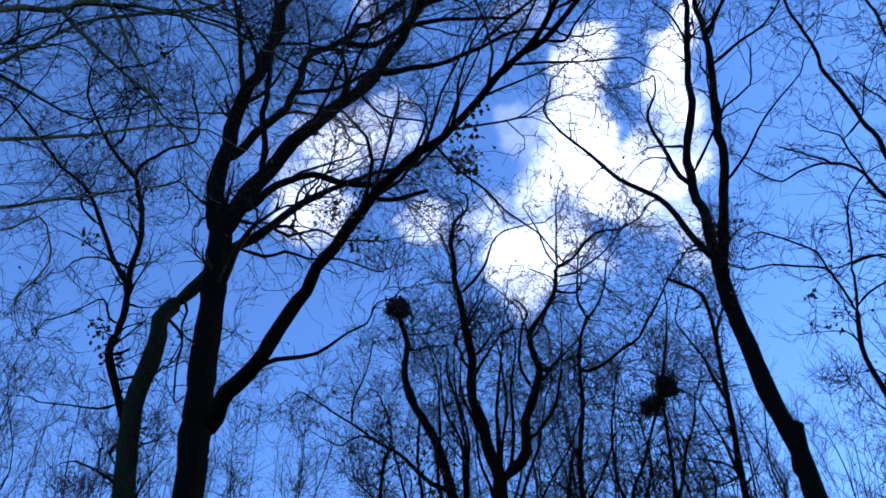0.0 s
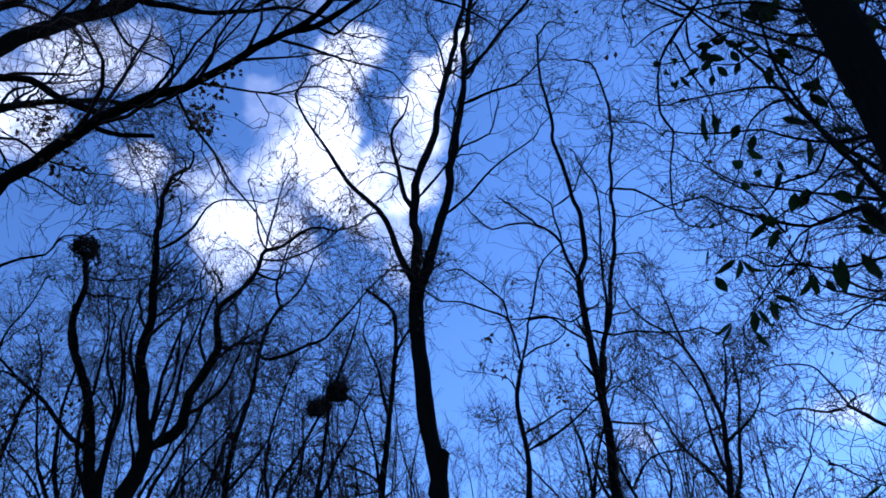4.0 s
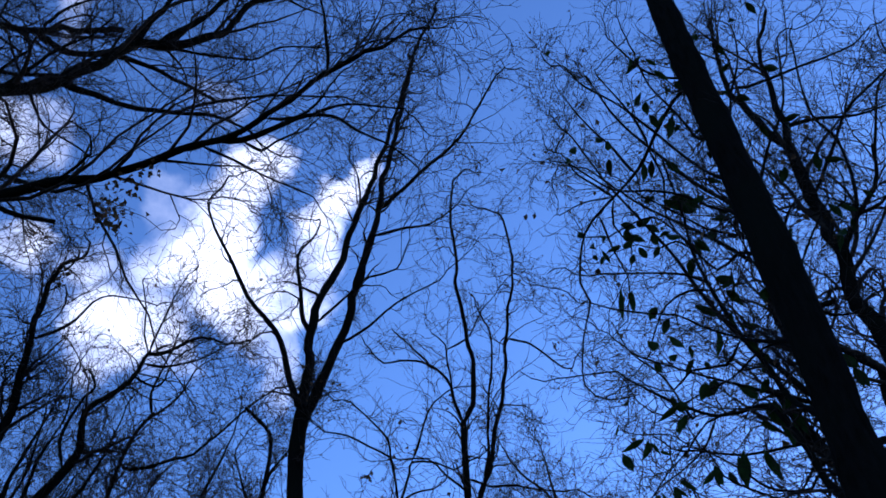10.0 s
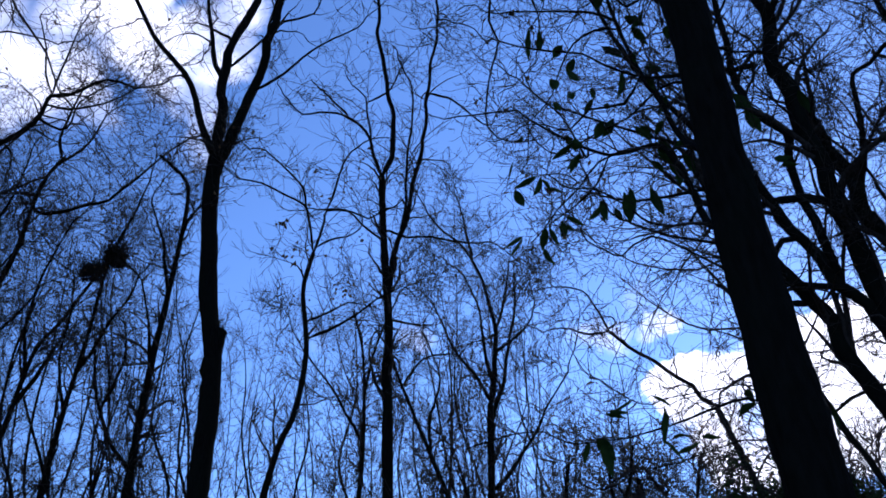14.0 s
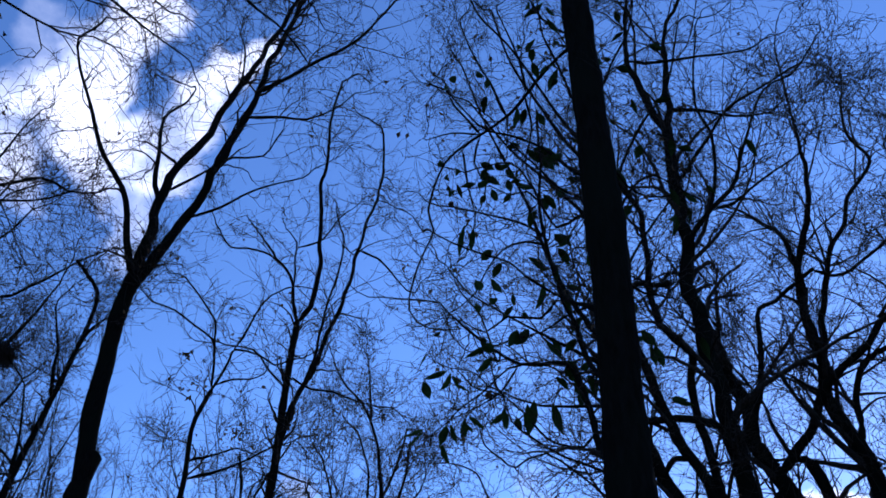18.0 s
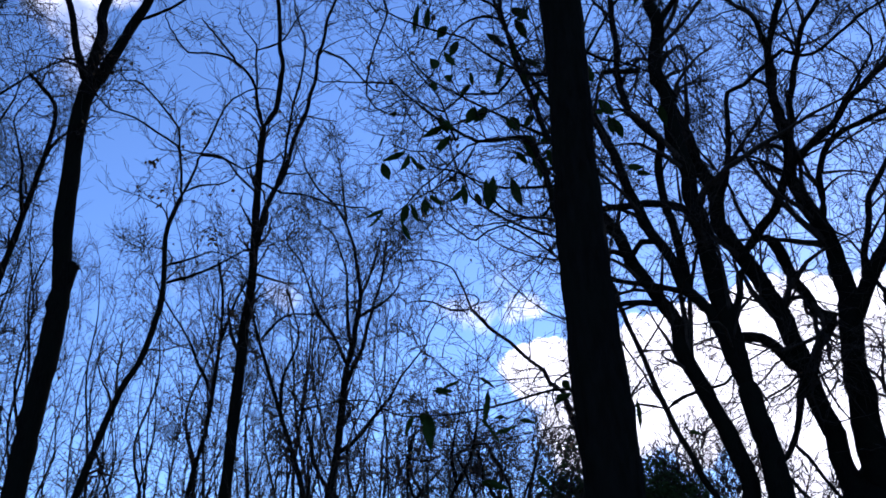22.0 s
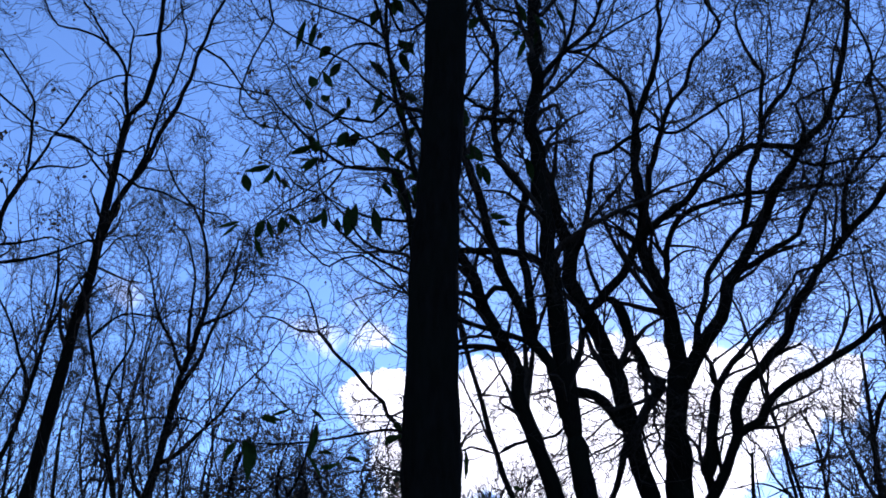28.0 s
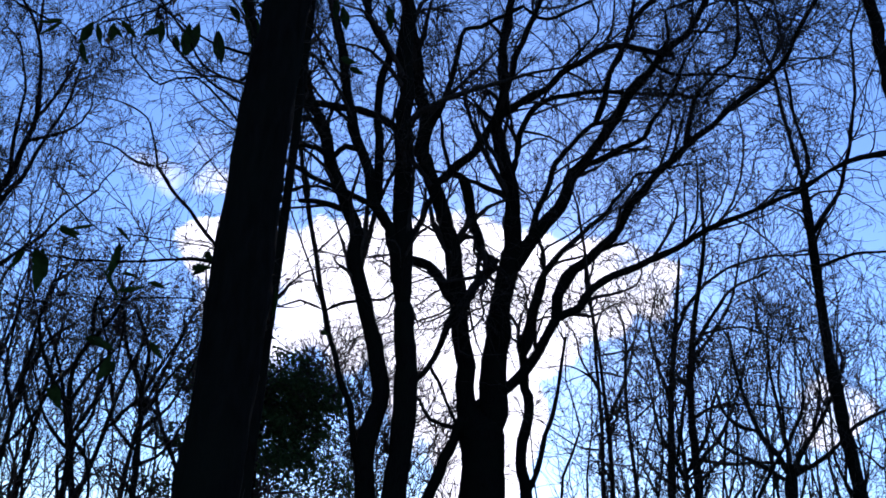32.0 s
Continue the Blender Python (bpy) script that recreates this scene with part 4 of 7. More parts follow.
tree.limb("limb", 0.0825, 0.0212, (0.43, 10.42, 6.60), (0.73, 10.35, 6.84), (0.85, 10.29, 7.18), (0.97, 10.23, 7.58), (1.12, 10.16, 7.95), (1.08, 10.12, 8.23), (1.07, 10.07, 8.51), (1.17, 10.01, 8.67), (1.31, 9.94, 8.83), (1.45, 9.87, 9.04), (1.54, 9.80, 9.30), (1.59, 9.74, 9.41), (1.80, 9.66, 9.48), (2.02, 9.56, 9.69))
tree.limb("stub", 0.0228, 0.0150, (1.03, 10.21, 7.71), (0.88, 10.20, 8.08), (0.90, 10.18, 8.43), (0.99, 10.15, 8.78), (1.08, 10.12, 8.93), (1.04, 10.11, 9.08), (0.95, 10.10, 9.19), (0.88, 10.09, 9.12))
tree.limb("limb", 0.0247, 0.0096, (0.16, 10.28, 9.51), (0.38, 10.23, 9.70), (0.59, 10.18, 9.95), (0.73, 10.13, 10.31), (0.96, 10.07, 10.51), (1.28, 9.99, 10.50), (1.56, 9.90, 10.43))
tree.limb("limb", 0.0193, 0.0094, (0.14, 10.24, 10.34), (0.33, 10.24, 10.54), (0.41, 10.24, 10.23), (0.33, 10.24, 9.85))
tree.limb("limb", 0.0196, 0.0102, (0.18, 10.22, 10.71), (0.32, 10.26, 10.95), (0.37, 10.30, 11.29), (0.20, 10.35, 11.47))
tree.limb("limb", 0.0180, 0.0094, (1.59, 9.75, 9.40), (1.64, 9.65, 9.80), (1.70, 9.55, 10.36), (1.78, 9.45, 10.67))
tree.limb("limb", 0.0178, 0.0090, (1.47, 9.85, 9.11), (1.54, 9.84, 9.07), (1.74, 9.74, 8.94), (1.84, 9.65, 9.04), (1.88, 9.58, 9.33), (2.16, 9.45, 9.63))
tree.limb("limb", 0.0150, 0.0094, (1.59, 9.74, 9.44), (1.45, 9.72, 9.72), (1.40, 9.68, 10.10), (1.27, 9.65, 10.48))
tree.limb("limb", 0.0210, 0.0090, (1.54, 9.80, 9.30), (1.80, 9.67, 9.24), (2.17, 9.50, 9.37), (2.54, 9.32, 9.69))
tree.limb("limb", 0.0219, 0.0095, (-0.67, 10.81, 9.03), (-0.53, 10.86, 9.02), (-0.38, 10.91, 9.09), (-0.07, 10.96, 9.12))
tree.limb("limb", 0.0158, 0.0096, (-0.70, 10.83, 9.30), (-0.40, 10.84, 9.28), (-0.10, 10.85, 9.37), (0.13, 10.85, 9.47))
tree.limb("limb", 0.0362, 0.0094, (-0.20, 10.59, 6.59), (-0.52, 10.66, 6.90), (-0.84, 10.73, 7.28), (-1.11, 10.79, 7.51), (-1.46, 10.84, 7.85), (-1.86, 10.87, 8.19), (-2.22, 10.89, 8.50))
tree.limb("limb", 0.0180, 0.0096, (-1.50, 10.84, 7.88), (-1.47, 10.89, 8.32), (-1.31, 10.95, 8.75), (-1.22, 11.01, 9.19))
tree.limb("limb", 0.0147, 0.0090, (-1.14, 10.80, 7.54), (-1.37, 10.84, 7.68), (-1.63, 10.87, 7.58))
tree.limb("limb", 0.0471, 0.0147, (-0.03, 10.48, 4.92), (-0.13, 10.48, 4.94), (-0.33, 10.58, 5.43), (-0.44, 10.68, 5.82), (-0.60, 10.78, 6.14), (-0.76, 10.87, 6.63), (-0.91, 10.97, 7.31))
tree.limb("limb", 0.0393, 0.0109, (-0.03, 10.48, 5.02), (0.05, 10.48, 5.01), (0.30, 10.54, 5.44), (0.46, 10.60, 6.12), (0.67, 10.66, 6.63), (0.86, 10.71, 7.32))
tree.limb("limb", 0.0368, 0.0118, (-0.11, 10.54, 6.08), (0.04, 10.60, 6.87), (0.02, 10.67, 7.74), (-0.11, 10.74, 8.48), (-0.07, 10.80, 8.91))
tree.limb("limb", 0.0324, 0.0114, (-0.08, 10.52, 5.92), (-0.00, 10.57, 7.17), (-0.20, 10.61, 7.85), (-0.20, 10.65, 8.60))
tree.limb("limb", 0.0373, 0.0115, (0.43, 10.41, 6.73), (0.52, 10.45, 7.66), (0.63, 10.49, 8.32), (0.76, 10.52, 9.02))
tree.limb("limb", 0.0323, 0.0114, (0.26, 10.45, 5.91), (0.55, 10.49, 7.18), (0.66, 10.52, 7.89), (0.66, 10.57, 8.66))
tree.limb("limb", 0.0294, 0.0116, (0.34, 10.39, 7.11), (0.07, 10.59, 7.96), (0.10, 10.79, 8.73))
tree.limb("limb", 0.0450, 0.0120, (0.05, 10.45, 5.00), (0.21, 10.70, 5.43), (0.32, 10.70, 6.01), (0.32, 10.70, 6.54), (0.22, 10.70, 7.10), (0.22, 10.70, 7.69))
tree.limb("limb", 0.0420, 0.0110, (0.09, 10.55, 4.97), (0.45, 10.80, 5.76), (0.60, 10.80, 6.30), (0.78, 10.80, 6.70), (1.06, 10.80, 7.35), (1.24, 10.80, 8.03))
tree.limb("limb", 0.0340, 0.0100, (0.13, 10.65, 4.93), (0.56, 10.90, 5.70), (0.87, 10.90, 6.36), (1.12, 10.90, 6.77), (1.43, 10.90, 7.21), (1.70, 10.90, 7.77))
tree.limb("limb", 0.0420, 0.0120, (-0.06, 10.45, 5.06), (-0.39, 10.70, 5.90), (-0.58, 10.70, 6.56), (-0.61, 10.70, 7.19), (-0.55, 10.70, 7.87), (-0.70, 10.70, 8.48))
tree.limb("limb", 0.0300, 0.0100, (-0.05, 10.55, 4.90), (-0.47, 10.80, 5.69), (-0.74, 10.80, 6.22), (-1.08, 10.80, 6.57), (-1.40, 10.80, 6.94))
tree.limb("limb", 0.0360, 0.0100, (0.02, 10.35, 5.47), (0.00, 10.60, 6.48), (0.08, 10.60, 7.36), (-0.02, 10.60, 8.22), (0.05, 10.60, 8.98))
tree.limb("limb", 0.0320, 0.0100, (0.51, 10.15, 6.49), (0.69, 10.40, 7.19), (0.73, 10.40, 7.92), (0.88, 10.40, 8.67), (0.81, 10.40, 9.24))
tree.limb("limb", 0.0300, 0.0100, (-0.10, 10.35, 5.84), (-0.36, 10.60, 6.76), (-0.28, 10.60, 7.50), (-0.25, 10.60, 8.29), (-0.37, 10.60, 9.02))
tree.limb("limb", 0.0300, 0.0100, (0.78, 10.05, 6.89), (1.24, 10.30, 7.48), (1.45, 10.30, 8.12), (1.56, 10.30, 8.79))
tree.twigs(fuller(CROWN, 1.12), 0.0063)
tree.withered(94)
tree.clump((-0.86, 10.83, 7.60), (0.34, 0.34, 0.38), 70)
tree.clump((-0.52, 10.73, 7.15), (0.30, 0.30, 0.40), 80)
tree.clump((-0.66, 10.72, 6.50), (0.24, 0.24, 0.24), 64)
tree.clump((-1.74, 11.00, 6.39), (0.20, 0.20, 0.16), 60)
tree.clump((1.50, 9.84, 10.81), (0.05, 0.05, 0.04), 10)
tree.clump((0.23, 10.22, 10.72), (0.08, 0.08, 0.06), 20)

tree = Tree("thin upright bare tree in the thicket", BARK)
tree.limb("trunk", 0.0799, 0.0278, (0.99, 12.71, -0.05), (1.21, 12.68, 2.72), (1.57, 12.64, 5.50), (1.65, 12.63, 6.01), (1.72, 12.62, 6.70), (1.74, 12.62, 7.53), (1.86, 12.60, 8.22), (1.99, 12.58, 8.83), (2.09, 12.56, 9.71), (2.21, 12.54, 10.17), (2.37, 12.51, 10.50))
tree.limb("limb", 0.0278, 0.0147, (2.36, 12.52, 10.47), (2.27, 12.53, 10.89), (2.35, 12.52, 11.39), (2.46, 12.50, 11.91))
tree.limb("limb", 0.0312, 0.0147, (2.06, 12.57, 9.47), (2.26, 12.53, 9.43), (2.73, 12.50, 9.69), (3.12, 12.46, 9.94), (3.54, 12.41, 10.49), (3.97, 12.34, 11.12), (4.35, 12.27, 11.58))
tree.limb("limb", 0.0277, 0.0144, (2.31, 12.52, 10.38), (2.64, 12.46, 10.77), (2.85, 12.41, 11.39))
tree.limb("limb", 0.0330, 0.0128, (1.73, 12.62, 7.08), (2.08, 12.56, 7.62), (2.34, 12.52, 8.11))
tree.limb("limb", 0.0320, 0.0158, (1.64, 12.63, 5.91), (1.24, 12.67, 5.50), (1.02, 12.69, 5.36))
tree.twigs(fuller(CROWN, 1.42), 0.0076)
tree.withered(99)

tree = Tree("thin slanting bare sapling in the thicket", BARK)
tree.limb("trunk", 0.0533, 0.0170, (0.12, 12.77, -0.05), (0.43, 12.75, 2.73), (0.95, 12.70, 5.50), (1.13, 12.68, 6.18), (1.38, 12.66, 6.97), (1.57, 12.64, 7.53), (1.69, 12.62, 8.01))
tree.limb("limb", 0.0245, 0.0129, (1.29, 12.67, 6.68), (1.10, 12.83, 7.21), (1.17, 12.96, 7.75))
tree.twigs(fuller(CROWN, 1.40), 0.0076)
tree.withered(98)

tree = Tree("thin upright bare tree in the thicket", BARK)
tree.limb("trunk", 0.0790, 0.0194, (1.51, 14.10, -0.05), (1.83, 14.04, 2.93), (2.36, 13.95, 5.92), (2.47, 13.93, 6.39), (2.61, 13.91, 7.26), (2.75, 13.88, 7.87), (2.99, 13.83, 8.28), (3.24, 13.77, 8.83), (3.61, 13.68, 9.62))
tree.limb("limb", 0.0404, 0.0147, (2.53, 13.92, 6.79), (2.83, 13.96, 7.49), (3.13, 13.99, 8.26), (3.17, 14.08, 9.32))
tree.limb("limb", 0.0364, 0.0145, (2.63, 13.90, 7.37), (2.50, 13.83, 8.25), (2.67, 13.70, 9.31), (2.86, 13.57, 9.95))
tree.twigs(fuller(CROWN, 1.42), 0.0085)
tree.withered(99)

tree = Tree("thin upright bare tree holding a dark nest", BARK)
tree.limb("trunk", 0.0797, 0.0229, (2.63, 13.19, -0.05), (2.77, 13.16, 2.81), (2.99, 13.11, 5.67), (3.07, 13.09, 6.39), (3.12, 13.07, 6.85), (3.23, 13.05, 7.53), (3.32, 13.03, 8.34), (3.38, 13.01, 9.05))
tree.limb("limb", 0.0367, 0.0146, (3.38, 13.01, 9.05), (3.70, 12.92, 10.13), (3.88, 12.87, 10.85))
tree.limb("limb", 0.0347, 0.0134, (3.17, 13.06, 7.16), (3.45, 12.90, 7.88), (3.72, 12.72, 8.43), (3.80, 12.60, 8.80))
tree.limb("limb", 0.0299, 0.0130, (3.09, 13.08, 6.56), (2.89, 12.98, 7.28), (2.91, 12.83, 7.81))
tree.twigs(fuller(CROWN, 0.80), 0.0081)
tree.withered(56)

tree = Tree("thin leaning bare sapling in the thicket", BARK)
tree.limb("trunk", 0.0639, 0.0186, (5.18, 12.93, -0.05), (4.85, 13.13, 2.80), (4.33, 13.47, 5.65), (3.98, 13.58, 6.32), (3.74, 13.65, 6.91), (3.62, 13.68, 7.42), (3.55, 13.70, 8.05))
tree.limb("limb", 0.0315, 0.0140, (3.74, 13.65, 6.91), (4.00, 13.57, 7.60), (3.99, 13.58, 8.23))
tree.twigs(fuller(CROWN, 1.35), 0.0085)
tree.withered(94)

tree = Tree("slim bare tree standing close behind the forked tree", BARK)
tree.limb("trunk", 0.0887, 0.0282, (3.57, 12.23, -0.05), (3.67, 12.20, 2.67), (3.84, 12.14, 5.39), (3.96, 12.10, 6.97), (4.07, 12.07, 7.92), (4.18, 12.03, 8.95), (4.26, 12.00, 9.84), (4.22, 12.02, 10.41), (3.98, 12.10, 10.70), (3.81, 12.15, 10.86))
tree.limb("limb", 0.0355, 0.0137, (4.21, 12.02, 9.27), (4.33, 11.98, 9.72), (4.51, 11.91, 10.04))
tree.limb("limb", 0.0344, 0.0136, (4.11, 12.05, 8.30), (3.90, 12.12, 9.42), (3.74, 12.17, 9.89))
tree.limb("limb", 0.0330, 0.0129, (3.96, 12.10, 6.97), (3.89, 12.13, 7.74), (3.75, 12.17, 8.36))
tree.twigs(fuller(CROWN, 1.35), 0.0076)
tree.withered(94)

tree = Tree("thin bare tree with a leaning stem", BARK)
tree.limb("trunk", 0.0749, 0.0272, (-1.36, 13.37, -0.05), (-1.40, 13.37, 2.80), (-1.48, 13.36, 5.66), (-1.50, 13.36, 6.16), (-1.53, 13.35, 6.49), (-1.50, 13.36, 7.20), (-1.42, 13.37, 7.85), (-1.34, 13.38, 8.45), (-1.28, 13.38, 8.71))
tree.limb("limb", 0.0339, 0.0168, (-1.51, 13.36, 6.31), (-1.13, 13.39, 6.35), (-0.75, 13.42, 6.33), (-0.41, 13.44, 6.18), (0.10, 13.44, 5.82))
tree.limb("limb", 0.0253, 0.0125, (-1.49, 13.36, 6.02), (-1.08, 13.40, 5.94), (-0.68, 13.43, 5.83), (-0.28, 13.44, 5.68))
tree.limb("limb", 0.0212, 0.0129, (-1.51, 13.36, 6.31), (-1.89, 13.45, 6.31), (-2.26, 13.54, 6.26))
tree.limb("limb", 0.0270, 0.0141, (-1.34, 13.38, 8.45), (-1.18, 13.39, 9.20), (-1.35, 13.37, 9.82))
tree.twigs(fuller(CROWN, 1.20), 0.0081)
tree.withered(84)

tree = Tree("tall bare tree of several crossing stems", BARK)
tree.limb("trunk", 0.1500, 0.1280, (9.86, 4.19, -0.05), (9.84, 4.15, 1.30), (9.80, 4.08, 2.65), (9.77, 4.03, 3.36), (9.72, 4.03, 4.08), (9.64, 4.09, 4.84))
tree.limb("limb", 0.1260, 0.0880, (9.65, 4.09, 4.77), (9.54, 4.13, 5.54), (9.43, 4.18, 6.66), (9.32, 4.21, 7.85), (9.21, 4.27, 9.03), (9.16, 4.20, 9.72), (9.11, 4.10, 11.38), (9.05, 4.03, 12.28))
tree.limb("limb", 0.0746, 0.0281, (9.06, 4.04, 12.20), (8.95, 4.19, 12.86), (8.83, 4.35, 13.92), (8.81, 4.32, 14.83), (8.87, 4.11, 16.09))
tree.limb("limb", 0.0655, 0.0273, (9.06, 4.04, 12.20), (9.07, 3.88, 13.29), (9.09, 3.72, 14.56), (9.20, 3.31, 15.45))
tree.limb("limb", 0.1480, 0.0700, (9.79, 4.70, -0.05), (9.78, 4.63, 1.29), (9.77, 4.50, 2.63), (9.75, 4.40, 3.39), (9.73, 4.33, 3.89), (9.65, 4.38, 4.25), (9.53, 4.51, 4.75), (9.41, 4.66, 5.37), (9.30, 4.76, 5.94), (9.16, 4.92, 6.44), (9.00, 5.10, 6.94), (8.85, 5.25, 7.37), (8.73, 5.35, 7.73), (8.60, 5.46, 8.36))
tree.limb("limb", 0.0760, 0.0560, (9.59, 4.11, 5.19), (9.55, 4.19, 5.18), (9.49, 4.20, 5.52), (9.40, 4.27, 5.87), (9.27, 4.43, 6.17), (9.15, 4.54, 6.64), (9.02, 4.70, 7.15), (8.85, 4.88, 7.91), (8.69, 5.08, 8.80), (8.61, 5.09, 9.72))
tree.limb("limb", 0.0610, 0.0380, (9.29, 4.40, 6.12), (9.23, 4.46, 6.99), (9.19, 4.46, 7.80), (9.18, 4.40, 8.22), (9.02, 4.62, 8.69), (8.94, 4.72, 9.00), (8.93, 4.65, 10.60), (8.78, 4.85, 11.37), (8.69, 4.94, 11.93))
tree.limb("limb", 0.0475, 0.0295, (9.27, 4.79, 6.03), (9.02, 4.96, 6.03), (8.73, 5.17, 5.99))
tree.limb("limb", 0.0581, 0.0394, (9.38, 4.20, 7.20), (9.35, 4.26, 7.21), (9.21, 4.40, 7.26), (8.95, 4.76, 7.32), (8.71, 5.04, 7.33), (8.47, 5.30, 7.18))
tree.limb("limb", 0.0442, 0.0302, (9.07, 5.02, 6.71), (8.85, 5.12, 6.78), (8.56, 5.32, 6.73))
tree.limb("limb", 0.0437, 0.0347, (9.12, 4.59, 6.78), (9.00, 4.81, 6.80), (8.94, 4.93, 6.65))
tree.limb("limb", 0.0427, 0.0293, (9.34, 4.34, 6.01), (9.15, 4.48, 6.09), (8.89, 4.76, 6.22), (8.63, 5.02, 6.27), (8.40, 5.20, 6.34))
tree.limb("limb", 0.0576, 0.0274, (10.57, 4.28, -0.05), (10.42, 4.41, 1.31), (10.18, 4.61, 2.68), (9.96, 4.80, 3.60), (9.75, 4.97, 4.25), (9.55, 5.10, 4.85), (9.33, 5.25, 5.61), (9.12, 5.37, 6.39), (8.90, 5.51, 7.35))
tree.limb("limb", 0.0234, 0.0166, (9.55, 5.10, 4.85), (9.59, 4.87, 4.96), (9.74, 4.40, 5.03))
tree.limb("limb", 0.0200, 0.0102, (9.55, 5.10, 4.85), (9.43, 5.42, 4.97), (9.35, 5.64, 4.88), (9.29, 5.83, 5.02))
tree.limb("limb", 0.0540, 0.0222, (9.15, 4.19, 9.87), (9.21, 3.88, 10.36), (9.24, 3.62, 10.47), (9.30, 3.26, 10.89), (9.28, 3.08, 11.35))
tree.limb("limb", 0.0277, 0.0117, (9.23, 3.66, 10.45), (9.24, 3.36, 10.40), (9.22, 3.09, 10.47), (9.22, 2.74, 10.57), (9.20, 2.40, 10.59))
tree.limb("limb", 0.0450, 0.0324, (8.93, 4.70, 9.44), (9.03, 4.50, 9.44), (8.88, 4.65, 9.40), (8.71, 4.82, 9.37))
tree.limb("limb", 0.0244, 0.0131, (9.29, 3.21, 11.01), (9.30, 2.96, 11.55), (9.35, 2.54, 12.29), (9.39, 2.09, 12.34), (9.39, 1.76, 12.59))
tree.limb("limb", 0.0280, 0.0142, (9.23, 3.74, 10.42), (9.22, 3.55, 10.95), (9.20, 3.41, 11.81), (9.09, 3.50, 12.57), (9.12, 3.22, 14.11))
tree.limb("limb", 0.0359, 0.0141, (9.11, 4.10, 11.38), (9.15, 4.01, 11.30), (9.29, 3.49, 11.93), (9.35, 3.10, 12.34), (9.44, 2.55, 12.45), (9.48, 2.08, 12.56))
tree.limb("limb", 0.0382, 0.0134, (9.06, 3.97, 12.70), (9.17, 3.47, 12.41), (9.23, 3.01, 11.97), (9.27, 2.54, 11.70))
tree.limb("limb", 0.0358, 0.0145, (8.83, 4.34, 14.09), (8.99, 3.76, 13.68), (9.12, 3.15, 13.44), (9.19, 2.63, 13.18))
tree.twigs(fuller(FAN, 1.04), 0.0066, 4.6)
tree.withered(89)

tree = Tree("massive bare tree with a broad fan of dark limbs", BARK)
tree.limb("trunk", 0.3900, 0.3200, (12.89, 3.83, -0.05), (12.87, 3.87, 1.48), (12.85, 3.95, 3.01), (12.84, 3.98, 3.42), (12.83, 4.01, 3.90))
tree.limb("limb", 0.1583, 0.1072, (12.84, 3.99, 3.68), (12.78, 4.18, 3.66), (12.66, 4.30, 4.91), (12.55, 4.42, 5.87), (12.42, 4.55, 6.78), (12.28, 4.73, 7.42), (12.13, 4.91, 7.87), (12.04, 4.95, 8.18), (11.93, 5.02, 9.02), (11.81, 5.13, 9.72), (11.67, 5.26, 10.44), (11.56, 5.34, 11.06))
tree.limb("limb", 0.2337, 0.0653, (12.83, 4.00, 3.77), (12.87, 3.90, 3.80), (12.83, 3.84, 5.03), (12.80, 3.79, 6.11), (12.78, 3.68, 6.96), (12.73, 3.70, 7.73), (12.64, 3.84, 8.31), (12.56, 3.94, 8.81), (12.53, 3.87, 9.76), (12.48, 3.87, 10.75), (12.46, 3.77, 11.42))
tree.limb("limb", 0.0800, 0.0448, (12.16, 4.88, 7.78), (12.24, 4.55, 8.03), (12.30, 4.23, 8.39), (12.35, 3.93, 8.96), (12.42, 3.53, 9.32), (12.47, 3.17, 9.51), (12.53, 2.72, 9.92), (12.57, 2.26, 10.15), (12.60, 1.80, 10.20), (12.62, 1.22, 9.99))
tree.limb("limb", 0.0920, 0.0800, (12.24, 4.55, 8.03), (12.39, 4.37, 7.94), (12.50, 4.31, 7.58), (12.60, 4.30, 7.22), (12.72, 4.18, 6.97), (12.87, 4.00, 6.62))
tree.limb("limb", 0.0633, 0.0311, (12.00, 4.98, 8.49), (12.02, 4.81, 9.04), (12.02, 4.69, 9.45), (12.02, 4.53, 10.10), (12.02, 4.41, 10.53), (12.11, 4.00, 10.75), (12.22, 3.49, 11.06))
tree.limb("limb", 0.0357, 0.0188, (12.23, 4.58, 8.01), (12.16, 4.66, 8.31), (12.08, 4.77, 8.97), (11.98, 4.92, 9.36), (11.86, 5.11, 9.81))
tree.limb("limb", 0.0320, 0.0148, (12.35, 3.93, 8.96), (12.23, 4.15, 9.18), (12.12, 4.32, 9.33), (11.99, 4.53, 9.36))
tree.limb("limb", 0.0664, 0.0329, (12.21, 4.81, 7.62), (11.86, 4.93, 6.96), (11.53, 4.99, 6.27))
tree.limb("limb", 0.0900, 0.0700, (12.56, 4.41, 5.78), (12.37, 4.63, 6.19), (12.20, 4.82, 6.42), (11.96, 5.16, 6.49))
tree.limb("limb", 0.0684, 0.0326, (12.54, 4.43, 5.82), (12.43, 4.51, 5.48), (12.30, 4.66, 5.00), (12.13, 4.91, 4.49), (12.03, 4.97, 4.34))
tree.limb("limb", 0.0332, 0.0230, (12.26, 4.73, 4.86), (12.33, 4.54, 4.49), (12.41, 4.32, 4.04))
tree.limb("limb", 0.0418, 0.0236, (12.74, 4.21, 4.00), (12.72, 4.28, 3.98), (12.55, 4.75, 4.10), (12.48, 4.95, 4.40), (12.42, 5.10, 4.51))
tree.limb("limb", 0.1205, 0.0745, (12.63, 5.13, -0.05), (12.61, 4.96, 1.42), (12.60, 4.69, 2.89), (12.59, 4.51, 3.46), (12.58, 4.31, 4.03))
